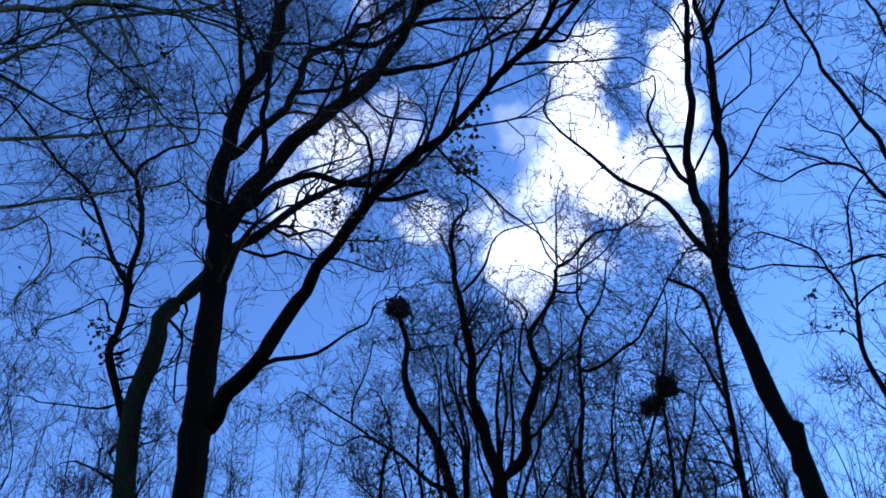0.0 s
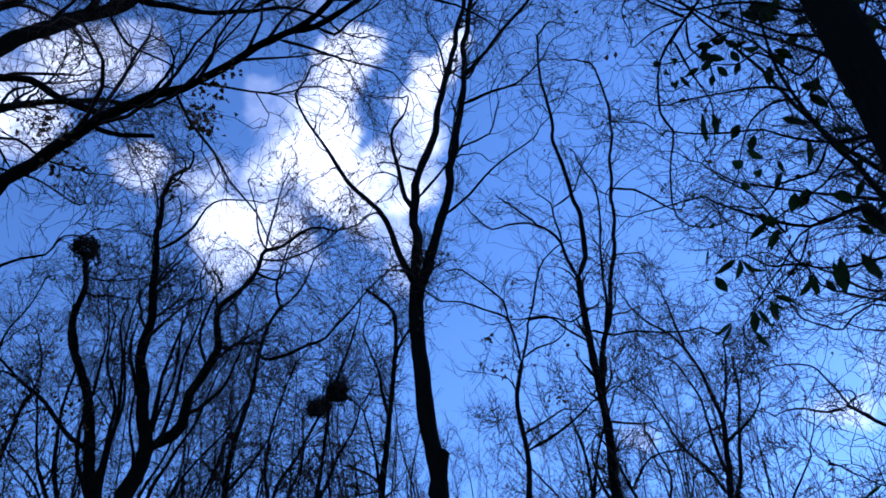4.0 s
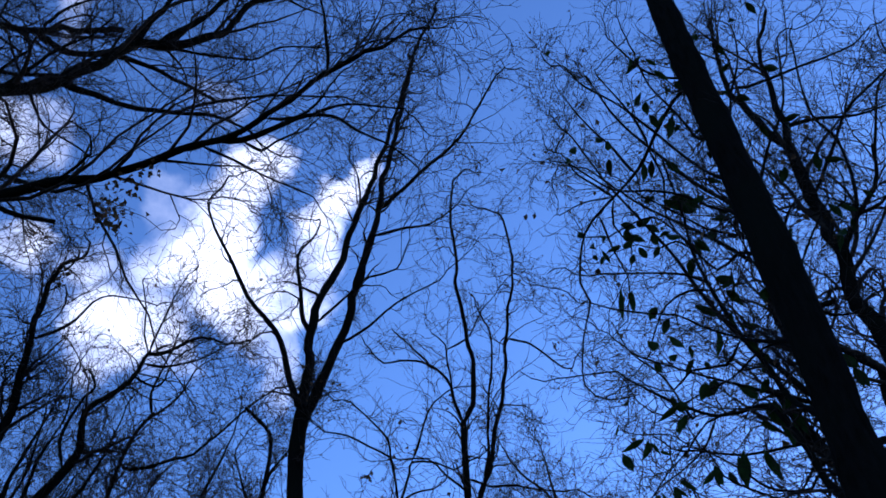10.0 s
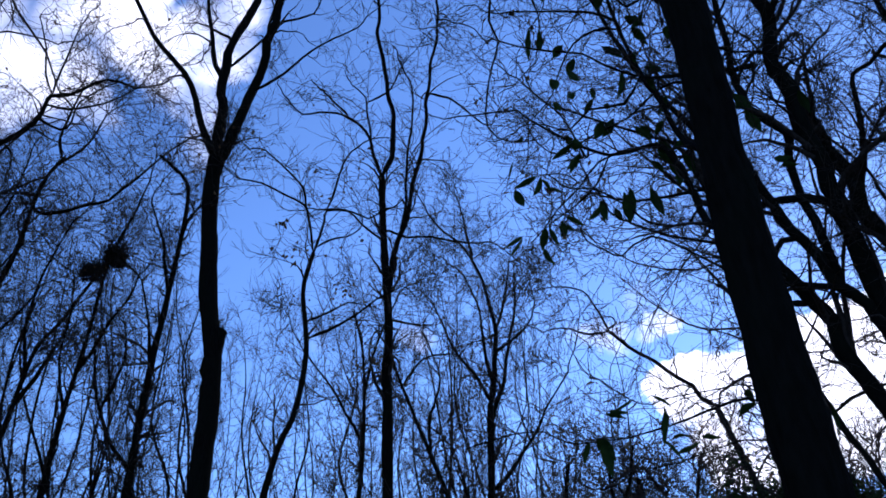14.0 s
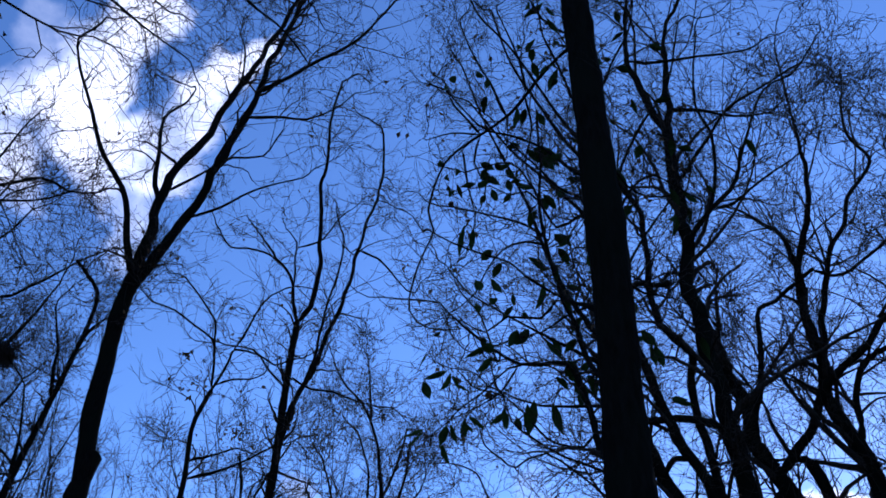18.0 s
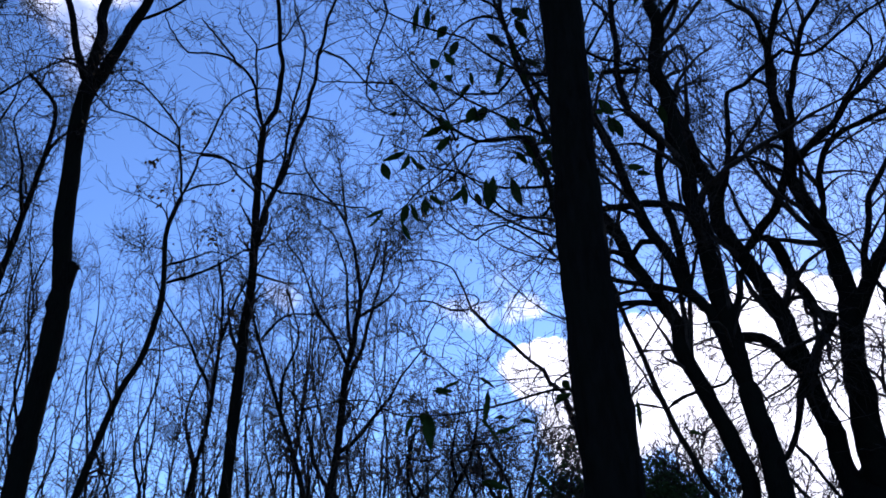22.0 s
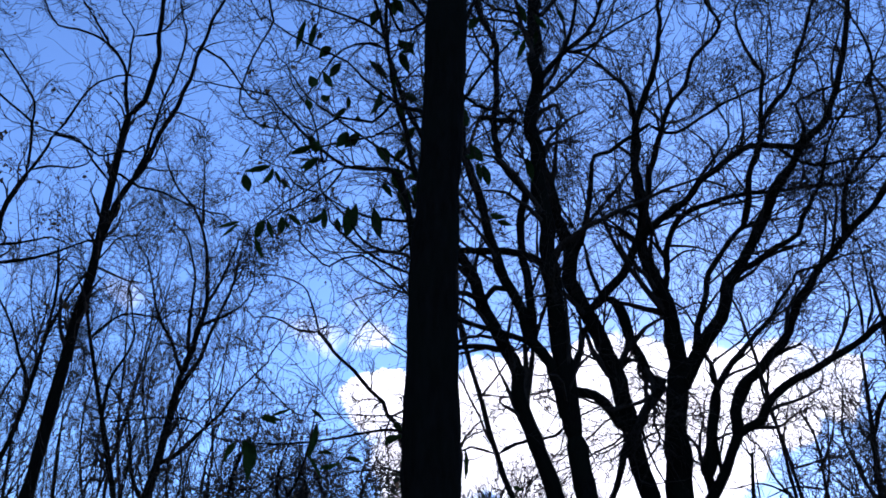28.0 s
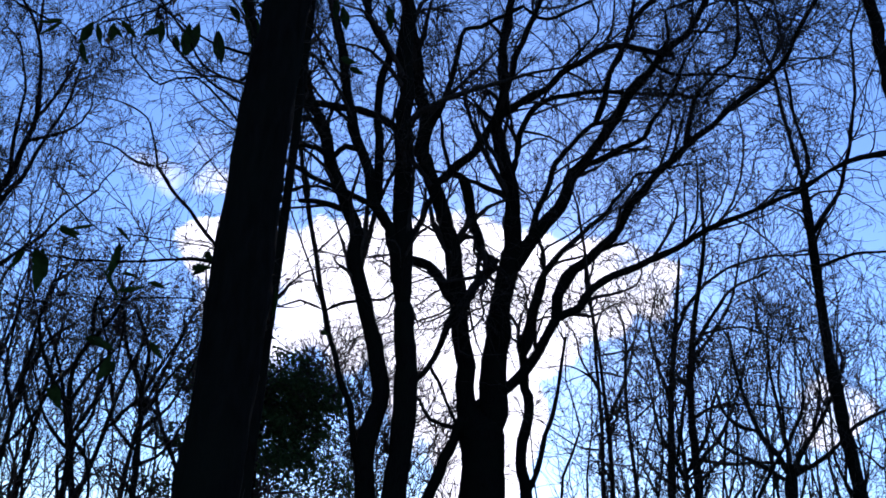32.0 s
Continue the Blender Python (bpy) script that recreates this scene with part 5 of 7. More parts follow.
tree.limb("limb", 0.1293, 0.0745, (13.22, 3.13, -0.05), (13.20, 3.22, 1.45), (13.16, 3.37, 2.96), (13.13, 3.47, 3.72), (13.14, 3.46, 4.66), (13.11, 3.55, 5.35))
tree.limb("limb", 0.0502, 0.0240, (13.15, 3.39, 3.10), (13.17, 3.14, 3.82), (13.16, 2.98, 4.57), (13.13, 2.86, 5.45))
tree.limb("limb", 0.0710, 0.0298, (12.76, 3.69, 7.31), (12.73, 3.65, 8.24), (12.72, 3.55, 8.96), (12.75, 3.33, 9.37), (12.80, 2.96, 9.57), (12.88, 2.40, 9.60), (12.92, 1.94, 9.58), (12.95, 1.49, 9.51), (12.96, 1.00, 9.41))
tree.limb("limb", 0.1214, 0.0408, (12.80, 3.77, 6.26), (12.81, 3.45, 6.85), (12.84, 3.02, 7.42), (12.84, 2.66, 8.08), (12.83, 2.30, 8.65), (12.80, 1.97, 9.07), (12.77, 1.65, 9.58), (12.74, 1.27, 10.04), (12.70, 0.81, 10.48), (12.63, 0.57, 10.83), (12.56, 0.34, 11.41), (12.49, 0.04, 12.43))
tree.limb("limb", 0.0568, 0.0366, (12.81, 3.45, 6.85), (12.80, 3.24, 7.52), (12.81, 2.98, 8.31), (12.80, 2.75, 8.64), (12.82, 2.39, 8.92), (12.82, 2.02, 9.03))
tree.limb("limb", 0.0642, 0.0278, (12.82, 2.39, 8.92), (12.77, 2.18, 9.44), (12.70, 2.09, 9.82), (12.65, 1.85, 10.29), (12.58, 1.74, 10.78), (12.52, 1.55, 11.56))
tree.limb("limb", 0.0585, 0.0186, (12.83, 2.50, 8.34), (12.84, 2.44, 8.27), (12.83, 1.94, 8.46), (12.79, 1.57, 8.60), (12.70, 1.47, 8.79), (12.65, 1.11, 9.27), (12.57, 0.91, 9.77), (12.49, 0.63, 10.20))
tree.limb("limb", 0.0880, 0.0299, (12.72, 2.95, 5.49), (12.72, 2.90, 5.75), (12.72, 2.90, 5.97), (12.72, 2.75, 6.28), (12.72, 2.51, 6.51), (12.72, 2.23, 6.77), (12.72, 1.96, 7.07), (12.80, 1.68, 7.62), (12.77, 1.06, 8.28), (12.71, 0.62, 8.54), (12.63, 0.19, 8.94), (12.54, -0.49, 9.43), (12.43, -0.86, 10.10), (12.31, -1.13, 10.49))
tree.limb("limb", 0.0444, 0.0188, (12.76, 0.94, 8.35), (12.68, 0.87, 8.80), (12.60, 0.72, 9.14), (12.53, 0.40, 9.56), (12.45, 0.14, 9.67), (12.37, 0.05, 10.65))
tree.limb("limb", 0.0807, 0.0198, (12.60, 3.40, 5.00), (12.60, 3.32, 5.20), (12.60, 3.28, 5.66), (12.60, 3.15, 6.11), (12.60, 3.06, 6.38), (12.60, 2.79, 6.70), (12.60, 2.50, 6.95), (12.60, 2.18, 7.24), (12.60, 2.05, 7.43), (12.60, 1.77, 7.72), (12.60, 1.68, 7.88), (12.60, 1.44, 7.89))
tree.limb("limb", 0.0393, 0.0149, (12.60, 3.07, 6.34), (12.60, 3.13, 6.69), (12.60, 3.18, 6.97), (12.60, 3.26, 7.30), (12.60, 3.38, 7.64))
tree.limb("limb", 0.0220, 0.0096, (12.62, 3.21, 5.25), (12.62, 3.09, 5.63), (12.62, 2.99, 5.80), (12.62, 2.79, 5.82))
tree.limb("limb", 0.0950, 0.0224, (12.71, 4.25, 4.34), (12.76, 4.09, 4.34), (12.81, 3.47, 4.80), (12.76, 3.03, 5.41), (12.76, 2.85, 5.65), (12.76, 2.61, 5.81), (12.76, 2.48, 6.00), (12.76, 2.19, 6.23), (12.76, 1.93, 6.37), (12.76, 1.55, 6.52), (12.76, 1.17, 6.69), (12.62, 0.68, 6.90), (12.51, -0.03, 7.11), (12.37, -0.65, 7.32), (12.19, -1.25, 7.59), (12.02, -1.65, 7.58))
tree.limb("limb", 0.0243, 0.0101, (12.66, 0.95, 6.79), (12.62, 0.79, 7.23), (12.58, 0.77, 7.76), (12.53, 0.79, 8.12))
tree.limb("limb", 0.0243, 0.0100, (12.67, 1.00, 6.77), (12.60, 0.96, 7.61), (12.53, 0.90, 7.85))
tree.limb("limb", 0.0503, 0.0171, (12.80, 3.24, 5.15), (12.72, 3.26, 5.70), (12.69, 3.09, 6.22), (12.61, 3.13, 6.66), (12.62, 2.78, 6.92))
tree.limb("limb", 0.0503, 0.0204, (12.79, 3.05, 5.44), (12.75, 2.79, 6.14), (12.74, 2.36, 6.66), (12.73, 1.85, 6.81))
tree.limb("limb", 0.0374, 0.0143, (12.60, 1.59, 10.12), (12.55, 1.17, 9.59), (12.51, 0.49, 9.46), (12.42, -0.16, 9.20))
tree.limb("limb", 0.0374, 0.0189, (12.61, 1.32, 10.03), (12.54, 1.14, 10.21), (12.44, 1.15, 10.69), (12.36, 0.95, 10.71))
tree.limb("limb", 0.0551, 0.0211, (12.46, 3.79, 11.30), (12.37, 3.84, 12.08), (12.23, 4.07, 12.47), (12.04, 4.40, 12.88), (11.86, 4.66, 12.97))
tree.limb("limb", 0.0446, 0.0162, (12.52, 1.55, 11.56), (12.28, 1.71, 11.95), (12.06, 1.73, 12.68))
tree.limb("limb", 0.0527, 0.0205, (12.63, 1.82, 10.43), (12.57, 1.58, 10.90), (12.53, 1.21, 11.18), (12.46, 0.98, 11.63), (12.40, 0.69, 12.18), (12.32, 0.51, 12.66))
tree.limb("limb", 0.0274, 0.0153, (12.37, 0.06, 10.56), (12.37, 0.14, 10.61), (12.30, -0.07, 11.02), (12.23, 0.09, 11.98))
tree.limb("limb", 0.0343, 0.0118, (12.22, 3.49, 11.06), (12.28, 3.08, 10.74), (12.34, 2.63, 10.93), (12.38, 2.15, 11.12), (12.42, 1.58, 11.26), (12.42, 1.10, 11.41), (12.41, 0.61, 11.66))
tree.limb("limb", 0.0330, 0.0116, (12.52, 2.76, 9.88), (12.51, 2.82, 9.95), (12.48, 2.26, 10.52), (12.32, 2.33, 11.03))
tree.limb("limb", 0.0636, 0.0184, (12.16, 3.77, 10.89), (12.22, 3.18, 12.50), (12.16, 3.00, 13.47), (12.06, 2.93, 14.41), (11.98, 2.83, 15.58))
tree.limb("limb", 0.0663, 0.0223, (12.54, 3.90, 9.41), (12.56, 3.61, 10.35), (12.58, 3.29, 11.39), (12.62, 2.91, 11.94), (12.61, 2.66, 12.45), (12.65, 2.13, 12.95), (12.56, 2.28, 13.71), (12.51, 2.19, 14.38))
tree.limb("limb", 0.0700, 0.0448, (12.62, 3.83, 6.63), (12.62, 3.94, 6.53), (12.62, 4.13, 6.30), (12.62, 4.32, 6.02), (12.62, 4.46, 5.80))
tree.limb("limb", 0.0240, 0.0104, (12.60, 4.31, 6.04), (12.60, 4.23, 5.68), (12.60, 4.09, 5.23), (12.60, 3.94, 4.93))
tree.twigs(fuller(FAN, 1.06), 0.0080, 5.2)
tree.withered(85)

tree = Tree("slim bare tree forking into long upright shoots", BARK)
tree.limb("trunk", 0.1077, 0.0571, (13.38, -1.35, -0.05), (13.39, -1.25, 1.59), (13.40, -1.09, 3.22), (13.41, -0.94, 4.29), (13.42, -0.82, 5.75), (13.42, -0.77, 6.99), (13.42, -0.72, 7.88))
tree.limb("limb", 0.0351, 0.0194, (13.42, -0.72, 7.88), (13.33, -0.60, 8.58), (13.25, -0.29, 10.34), (13.16, 0.00, 11.34))
tree.limb("limb", 0.0352, 0.0194, (13.42, -0.71, 7.95), (13.46, -0.82, 8.23), (13.51, -0.66, 9.39), (13.56, -0.58, 10.73))
tree.limb("limb", 0.0386, 0.0187, (13.42, -0.77, 6.99), (13.29, -1.24, 7.72), (13.17, -1.50, 8.87), (13.06, -1.58, 10.21))
tree.limb("limb", 0.0324, 0.0159, (13.41, -0.97, 4.09), (13.22, -1.42, 4.33), (13.01, -1.96, 4.50))
tree.limb("limb", 0.0339, 0.0166, (13.42, -0.79, 6.54), (13.41, -0.88, 6.53), (13.24, -1.29, 6.61), (13.04, -1.78, 6.55))
tree.twigs(fuller(CROWN, 1.00), 0.0081)
tree.withered(70)

tree = Tree("bare tree with a heavy leaning limb", BARK)
tree.limb("trunk", 0.1764, 0.1402, (11.86, -2.03, -0.05), (11.85, -2.05, 1.51), (11.84, -2.09, 3.07), (11.83, -2.16, 4.92), (11.84, -2.10, 6.95))
tree.limb("limb", 0.1168, 0.0754, (11.84, -2.10, 6.95), (11.74, -1.87, 8.00), (11.62, -1.73, 9.01), (11.48, -1.66, 9.67))
tree.limb("limb", 0.0552, 0.0188, (11.79, -1.97, 7.53), (11.69, -1.67, 7.41), (11.61, -1.18, 7.26), (11.51, -0.61, 6.94))
tree.twigs(fuller(CROWN, 0.90), 0.0072)
tree.withered(63)

tree = Tree("thin bare tree with fine ascending branches", BARK)
tree.limb("trunk", 0.0738, 0.0213, (16.78, 2.60, -0.05), (16.77, 2.65, 1.73), (16.76, 2.74, 3.50), (16.75, 2.80, 4.53), (16.72, 2.97, 6.03), (16.68, 3.16, 7.28))
tree.limb("limb", 0.0359, 0.0159, (16.74, 2.83, 4.80), (16.80, 2.47, 5.82), (16.83, 2.25, 6.94))
tree.limb("limb", 0.0361, 0.0157, (16.73, 2.89, 5.35), (16.65, 3.31, 6.02), (16.63, 3.42, 6.47))
tree.twigs(fuller(CROWN, 0.90), 0.0102)
tree.withered(63)

tree = Tree("thin bare tree with fine ascending branches", BARK)
tree.limb("trunk", 0.1136, 0.0270, (16.89, 1.74, -0.05), (16.89, 1.73, 1.75), (16.89, 1.71, 3.55), (16.90, 1.68, 5.40), (16.91, 1.55, 6.94), (16.92, 1.46, 8.10))
tree.limb("limb", 0.0412, 0.0160, (16.90, 1.68, 5.23), (16.86, 2.04, 6.49), (16.87, 1.92, 7.40))
tree.limb("limb", 0.0420, 0.0162, (16.91, 1.59, 6.52), (16.94, 1.18, 7.39), (16.98, 0.12, 8.04), (16.93, -1.28, 8.04))
tree.twigs(fuller(CROWN, 0.90), 0.0102)
tree.withered(63)

tree = Tree("thin bare tree with fine ascending branches", BARK)
tree.limb("trunk", 0.1088, 0.0267, (16.24, 1.08, -0.05), (16.23, 1.12, 1.72), (16.23, 1.19, 3.49), (16.22, 1.28, 5.25), (16.23, 1.17, 6.60), (16.24, 0.95, 8.04), (16.24, 0.95, 9.33))
tree.limb("limb", 0.0399, 0.0156, (16.23, 1.23, 5.86), (16.26, 0.55, 6.91), (16.27, 0.30, 8.00))
tree.limb("limb", 0.0390, 0.0151, (16.23, 1.21, 3.97), (16.26, 0.65, 4.85), (16.27, 0.20, 6.27))
tree.limb("limb", 0.0391, 0.0240, (16.23, 1.22, 4.13), (16.22, 1.35, 4.11), (16.16, 0.73, 4.06), (16.08, 0.04, 4.07), (15.98, -0.49, 4.01))
tree.limb("limb", 0.0296, 0.0146, (16.22, 1.25, 4.77), (16.22, 1.35, 4.76), (16.15, 0.91, 5.02), (16.08, 0.37, 5.04), (15.98, -0.56, 4.96))
tree.limb("limb", 0.0252, 0.0148, (16.23, 1.19, 6.36), (16.16, 0.70, 6.42), (16.08, 0.33, 6.41), (15.99, -0.26, 6.14))
tree.limb("limb", 0.0452, 0.0204, (16.23, 1.21, 6.11), (16.20, 1.07, 6.32), (16.18, 0.74, 6.90), (16.16, 0.45, 7.18), (16.13, -0.13, 7.45))
tree.twigs(fuller(CROWN, 0.90), 0.0098)
tree.withered(63)

tree = Tree("slight bare tree crowded behind the near trunk", BARK)
tree.limb("trunk", 0.0282, 0.0177, (3.62, 2.13, -0.05), (3.61, 2.14, 1.79), (3.61, 2.15, 3.62), (3.60, 2.16, 4.58), (3.62, 2.13, 5.95), (3.64, 2.09, 7.74))
tree.limb("limb", 0.0167, 0.0065, (3.60, 2.16, 4.41), (3.59, 2.18, 4.43), (3.49, 2.41, 4.97), (3.44, 2.55, 5.57), (3.37, 2.71, 6.15), (3.27, 2.88, 6.81), (3.21, 3.01, 7.41))
tree.limb("limb", 0.0150, 0.0064, (3.61, 2.14, 5.33), (3.53, 2.45, 5.94), (3.43, 2.75, 6.47), (3.32, 3.04, 7.11))
tree.limb("limb", 0.0161, 0.0069, (3.62, 2.13, 5.95), (3.62, 2.14, 5.89), (3.46, 2.44, 6.62), (3.35, 2.65, 7.36), (3.29, 2.76, 8.03))
tree.limb("limb", 0.0135, 0.0046, (3.60, 2.16, 4.32), (3.59, 2.17, 4.36), (3.35, 2.42, 4.57), (3.15, 2.57, 4.69), (2.95, 2.70, 4.81))
tree.limb("limb", 0.0118, 0.0043, (3.60, 2.16, 4.15), (3.27, 2.47, 4.12), (3.05, 2.59, 4.17))
tree.limb("limb", 0.0153, 0.0069, (3.61, 2.14, 5.45), (3.85, 1.98, 6.30), (4.11, 1.76, 6.96), (4.30, 1.63, 7.83))
tree.limb("limb", 0.0128, 0.0057, (3.61, 2.15, 4.95), (3.60, 2.16, 4.90), (3.92, 2.00, 5.56), (4.21, 1.85, 6.03))
tree.twigs(fuller(CROWN, 2.5, 0.45), 0.0032)
tree.withered(143)

tree = Tree("bare bush of dark slanting stems in the thicket", BARK)
tree.limb("trunk", 0.0490, 0.0140, (7.91, 8.10, -0.05), (7.92, 8.09, 1.13), (7.94, 8.07, 2.31), (7.96, 8.05, 3.19), (7.98, 8.03, 3.85), (7.99, 8.02, 4.40), (8.07, 7.94, 5.00))
tree.limb("limb", 0.0305, 0.0104, (7.96, 8.05, 3.19), (7.82, 8.18, 3.75), (7.81, 8.19, 4.36))
tree.limb("limb", 0.0273, 0.0104, (7.98, 8.03, 3.73), (8.11, 7.90, 4.16), (8.32, 7.68, 4.49))
tree.limb("limb", 0.0270, 0.0103, (7.95, 8.06, 2.87), (8.14, 7.87, 3.36), (8.23, 7.77, 3.91))
tree.twigs(fuller(CROWN, 1.10), 0.0068)
tree.withered(77)

tree = Tree("bare bush of dark slanting stems in the thicket", BARK)
tree.limb("trunk", 0.0567, 0.0149, (8.67, 8.54, -0.05), (8.69, 8.52, 1.17), (8.71, 8.49, 2.39), (8.74, 8.47, 3.21), (8.76, 8.45, 3.99), (8.78, 8.43, 4.67))
tree.limb("limb", 0.0328, 0.0111, (8.74, 8.47, 3.21), (8.57, 8.64, 3.73), (8.53, 8.68, 4.30))
tree.limb("limb", 0.0329, 0.0111, (8.75, 8.46, 3.57), (8.93, 8.27, 4.11), (9.10, 8.08, 4.52))
tree.limb("limb", 0.0295, 0.0113, (8.77, 8.44, 4.24), (8.62, 8.59, 4.62), (8.60, 8.61, 5.08))
tree.twigs(fuller(CROWN, 1.10), 0.0073)
tree.withered(77)

tree = Tree("bare bush with several dark forked stems", BARK)
tree.limb("trunk", 0.0551, 0.0137, (8.28, 7.30, -0.05), (8.26, 7.32, 1.16), (8.23, 7.35, 2.37), (8.21, 7.38, 2.99), (8.13, 7.47, 3.49), (8.14, 7.46, 3.95), (8.32, 7.25, 4.48), (8.40, 7.16, 4.93))
tree.limb("limb", 0.0331, 0.0102, (8.15, 7.44, 3.35), (7.90, 7.70, 3.83), (7.78, 7.82, 4.33), (7.82, 7.79, 4.69))
tree.limb("limb", 0.0297, 0.0101, (8.20, 7.39, 3.04), (8.35, 7.22, 3.60), (8.33, 7.24, 4.06), (8.24, 7.35, 4.46))
tree.limb("limb", 0.0302, 0.0103, (8.20, 7.38, 4.14), (8.16, 7.43, 4.57), (8.25, 7.33, 5.03))
tree.twigs(fuller(CROWN, 1.10), 0.0066)
tree.withered(77)

tree = Tree("bare bush with several dark forked stems", BARK)
tree.limb("trunk", 0.0547, 0.0143, (8.67, 7.93, -0.05), (8.74, 7.85, 1.19), (8.86, 7.71, 2.43), (8.93, 7.62, 2.98), (8.99, 7.56, 3.54), (9.07, 7.46, 4.13), (9.15, 7.36, 4.52))
tree.limb("limb", 0.0316, 0.0107, (8.96, 7.60, 3.23), (9.18, 7.33, 3.72), (9.30, 7.18, 4.18), (9.39, 7.05, 4.50))
tree.limb("limb", 0.0317, 0.0108, (8.99, 7.56, 3.54), (8.88, 7.69, 4.08), (8.92, 7.64, 4.61))
tree.limb("limb", 0.0280, 0.0106, (8.91, 7.65, 2.83), (8.69, 7.90, 3.20), (8.68, 7.91, 3.61))
tree.twigs(fuller(CROWN, 1.10), 0.0070)
tree.withered(77)

tree = Tree("bare bush with crooked ascending stems", BARK)
tree.limb("trunk", 0.0551, 0.0157, (9.89, 8.02, -0.05), (9.91, 8.00, 1.25), (9.93, 7.97, 2.55), (9.95, 7.95, 3.14), (9.99, 7.90, 3.75), (10.12, 7.73, 4.41), (10.23, 7.58, 5.09))
tree.limb("limb", 0.0343, 0.0116, (9.96, 7.93, 3.36), (10.18, 7.65, 3.79), (10.31, 7.48, 4.37))
tree.limb("limb", 0.0306, 0.0117, (9.99, 7.90, 3.75), (9.86, 8.06, 4.27), (9.89, 8.03, 4.83))
tree.limb("limb", 0.0304, 0.0115, (9.95, 7.95, 2.93), (10.20, 7.62, 3.19), (10.33, 7.45, 3.67))
tree.twigs(fuller(CROWN, 1.25), 0.0076)
tree.withered(87)

tree = Tree("low spreading bare bush on a short trunk", BARK)
tree.limb("trunk", 0.1178, 0.0812, (13.58, -0.17, -0.05), (13.58, -0.19, 1.54), (13.58, -0.23, 3.12), (13.58, -0.24, 3.50))
tree.limb("limb", 0.0487, 0.0167, (13.58, -0.24, 3.47), (13.58, -0.01, 3.92), (13.58, 0.23, 4.32), (13.58, 0.42, 5.07), (13.58, 0.48, 5.50))
tree.limb("limb", 0.0446, 0.0167, (13.58, -0.24, 3.50), (13.58, -0.21, 4.16), (13.58, -0.06, 4.73), (13.58, -0.06, 5.32))
tree.limb("limb", 0.0487, 0.0166, (13.58, -0.24, 3.50), (13.57, -0.54, 4.08), (13.56, -0.87, 4.63), (13.55, -1.03, 5.12))
tree.limb("limb", 0.0406, 0.0164, (13.58, -0.24, 3.47), (13.56, -0.77, 3.85), (13.53, -1.16, 4.23), (13.50, -1.53, 4.42))
tree.limb("limb", 0.0405, 0.0164, (13.58, -0.24, 3.43), (13.58, 0.19, 3.72), (13.57, 0.64, 3.91), (13.56, 0.85, 4.32))
tree.limb("limb", 0.0326, 0.0125, (13.58, -0.22, 3.92), (13.58, -0.46, 4.48), (13.58, -0.47, 5.14))
tree.limb("limb", 0.0327, 0.0124, (13.58, 0.12, 4.14), (13.57, 0.54, 4.32), (13.56, 0.75, 4.82))
tree.limb("limb", 0.0327, 0.0125, (13.57, -0.57, 4.13), (13.57, -0.70, 4.72), (13.57, -0.60, 5.30))
tree.twigs(fuller(CROWN, 0.88), 0.0082)
tree.withered(61)

tree = Tree("thin bare pole with many level side twigs", BARK)
tree.limb("trunk", 0.0593, 0.0225, (17.44, 2.96, -0.05), (17.43, 2.99, 1.72), (17.43, 3.02, 3.49), (17.42, 3.04, 3.92), (17.42, 3.05, 4.77), (17.41, 3.12, 5.64), (17.40, 3.18, 6.32), (17.39, 3.23, 7.02), (17.36, 3.38, 7.75), (17.36, 3.40, 8.24))
tree.limb("limb", 0.0268, 0.0106, (17.42, 3.07, 5.01), (17.37, 2.49, 5.39), (17.29, 1.96, 5.46))
tree.limb("limb", 0.0270, 0.0107, (17.41, 3.14, 5.77), (17.17, 3.61, 6.06), (16.91, 4.11, 5.97))
tree.limb("limb", 0.0272, 0.0107, (17.40, 3.18, 6.32), (17.36, 2.54, 6.41), (17.31, 1.79, 6.44))
tree.limb("limb", 0.0266, 0.0105, (17.42, 3.05, 4.46), (17.18, 3.55, 4.52), (16.93, 4.02, 4.81))
tree.limb("limb", 0.0274, 0.0110, (17.39, 3.22, 6.77), (17.28, 3.04, 7.21), (17.16, 2.89, 7.64))
tree.twigs(fuller(CROWN, 0.70), 0.0106)
tree.withered(49)

tree = Tree("thin bare pole with many level side twigs", BARK)
tree.limb("trunk", 0.0569, 0.0212, (16.86, 2.04, -0.05), (16.85, 2.14, 1.69), (16.82, 2.29, 3.43), (16.80, 2.44, 4.65), (16.80, 2.50, 5.48), (16.79, 2.50, 6.35), (16.79, 2.54, 6.79), (16.77, 2.67, 7.14))
tree.limb("limb", 0.0257, 0.0104, (16.80, 2.45, 4.87), (16.86, 2.01, 5.26), (16.89, 1.79, 5.68))
tree.limb("limb", 0.0260, 0.0104, (16.80, 2.50, 5.72), (16.72, 2.99, 5.81), (16.64, 3.40, 5.70))
tree.limb("limb", 0.0261, 0.0106, (16.79, 2.50, 6.11), (16.83, 2.23, 6.67), (16.85, 2.11, 7.12))
tree.twigs(fuller(CROWN, 0.70), 0.0102)
tree.withered(49)

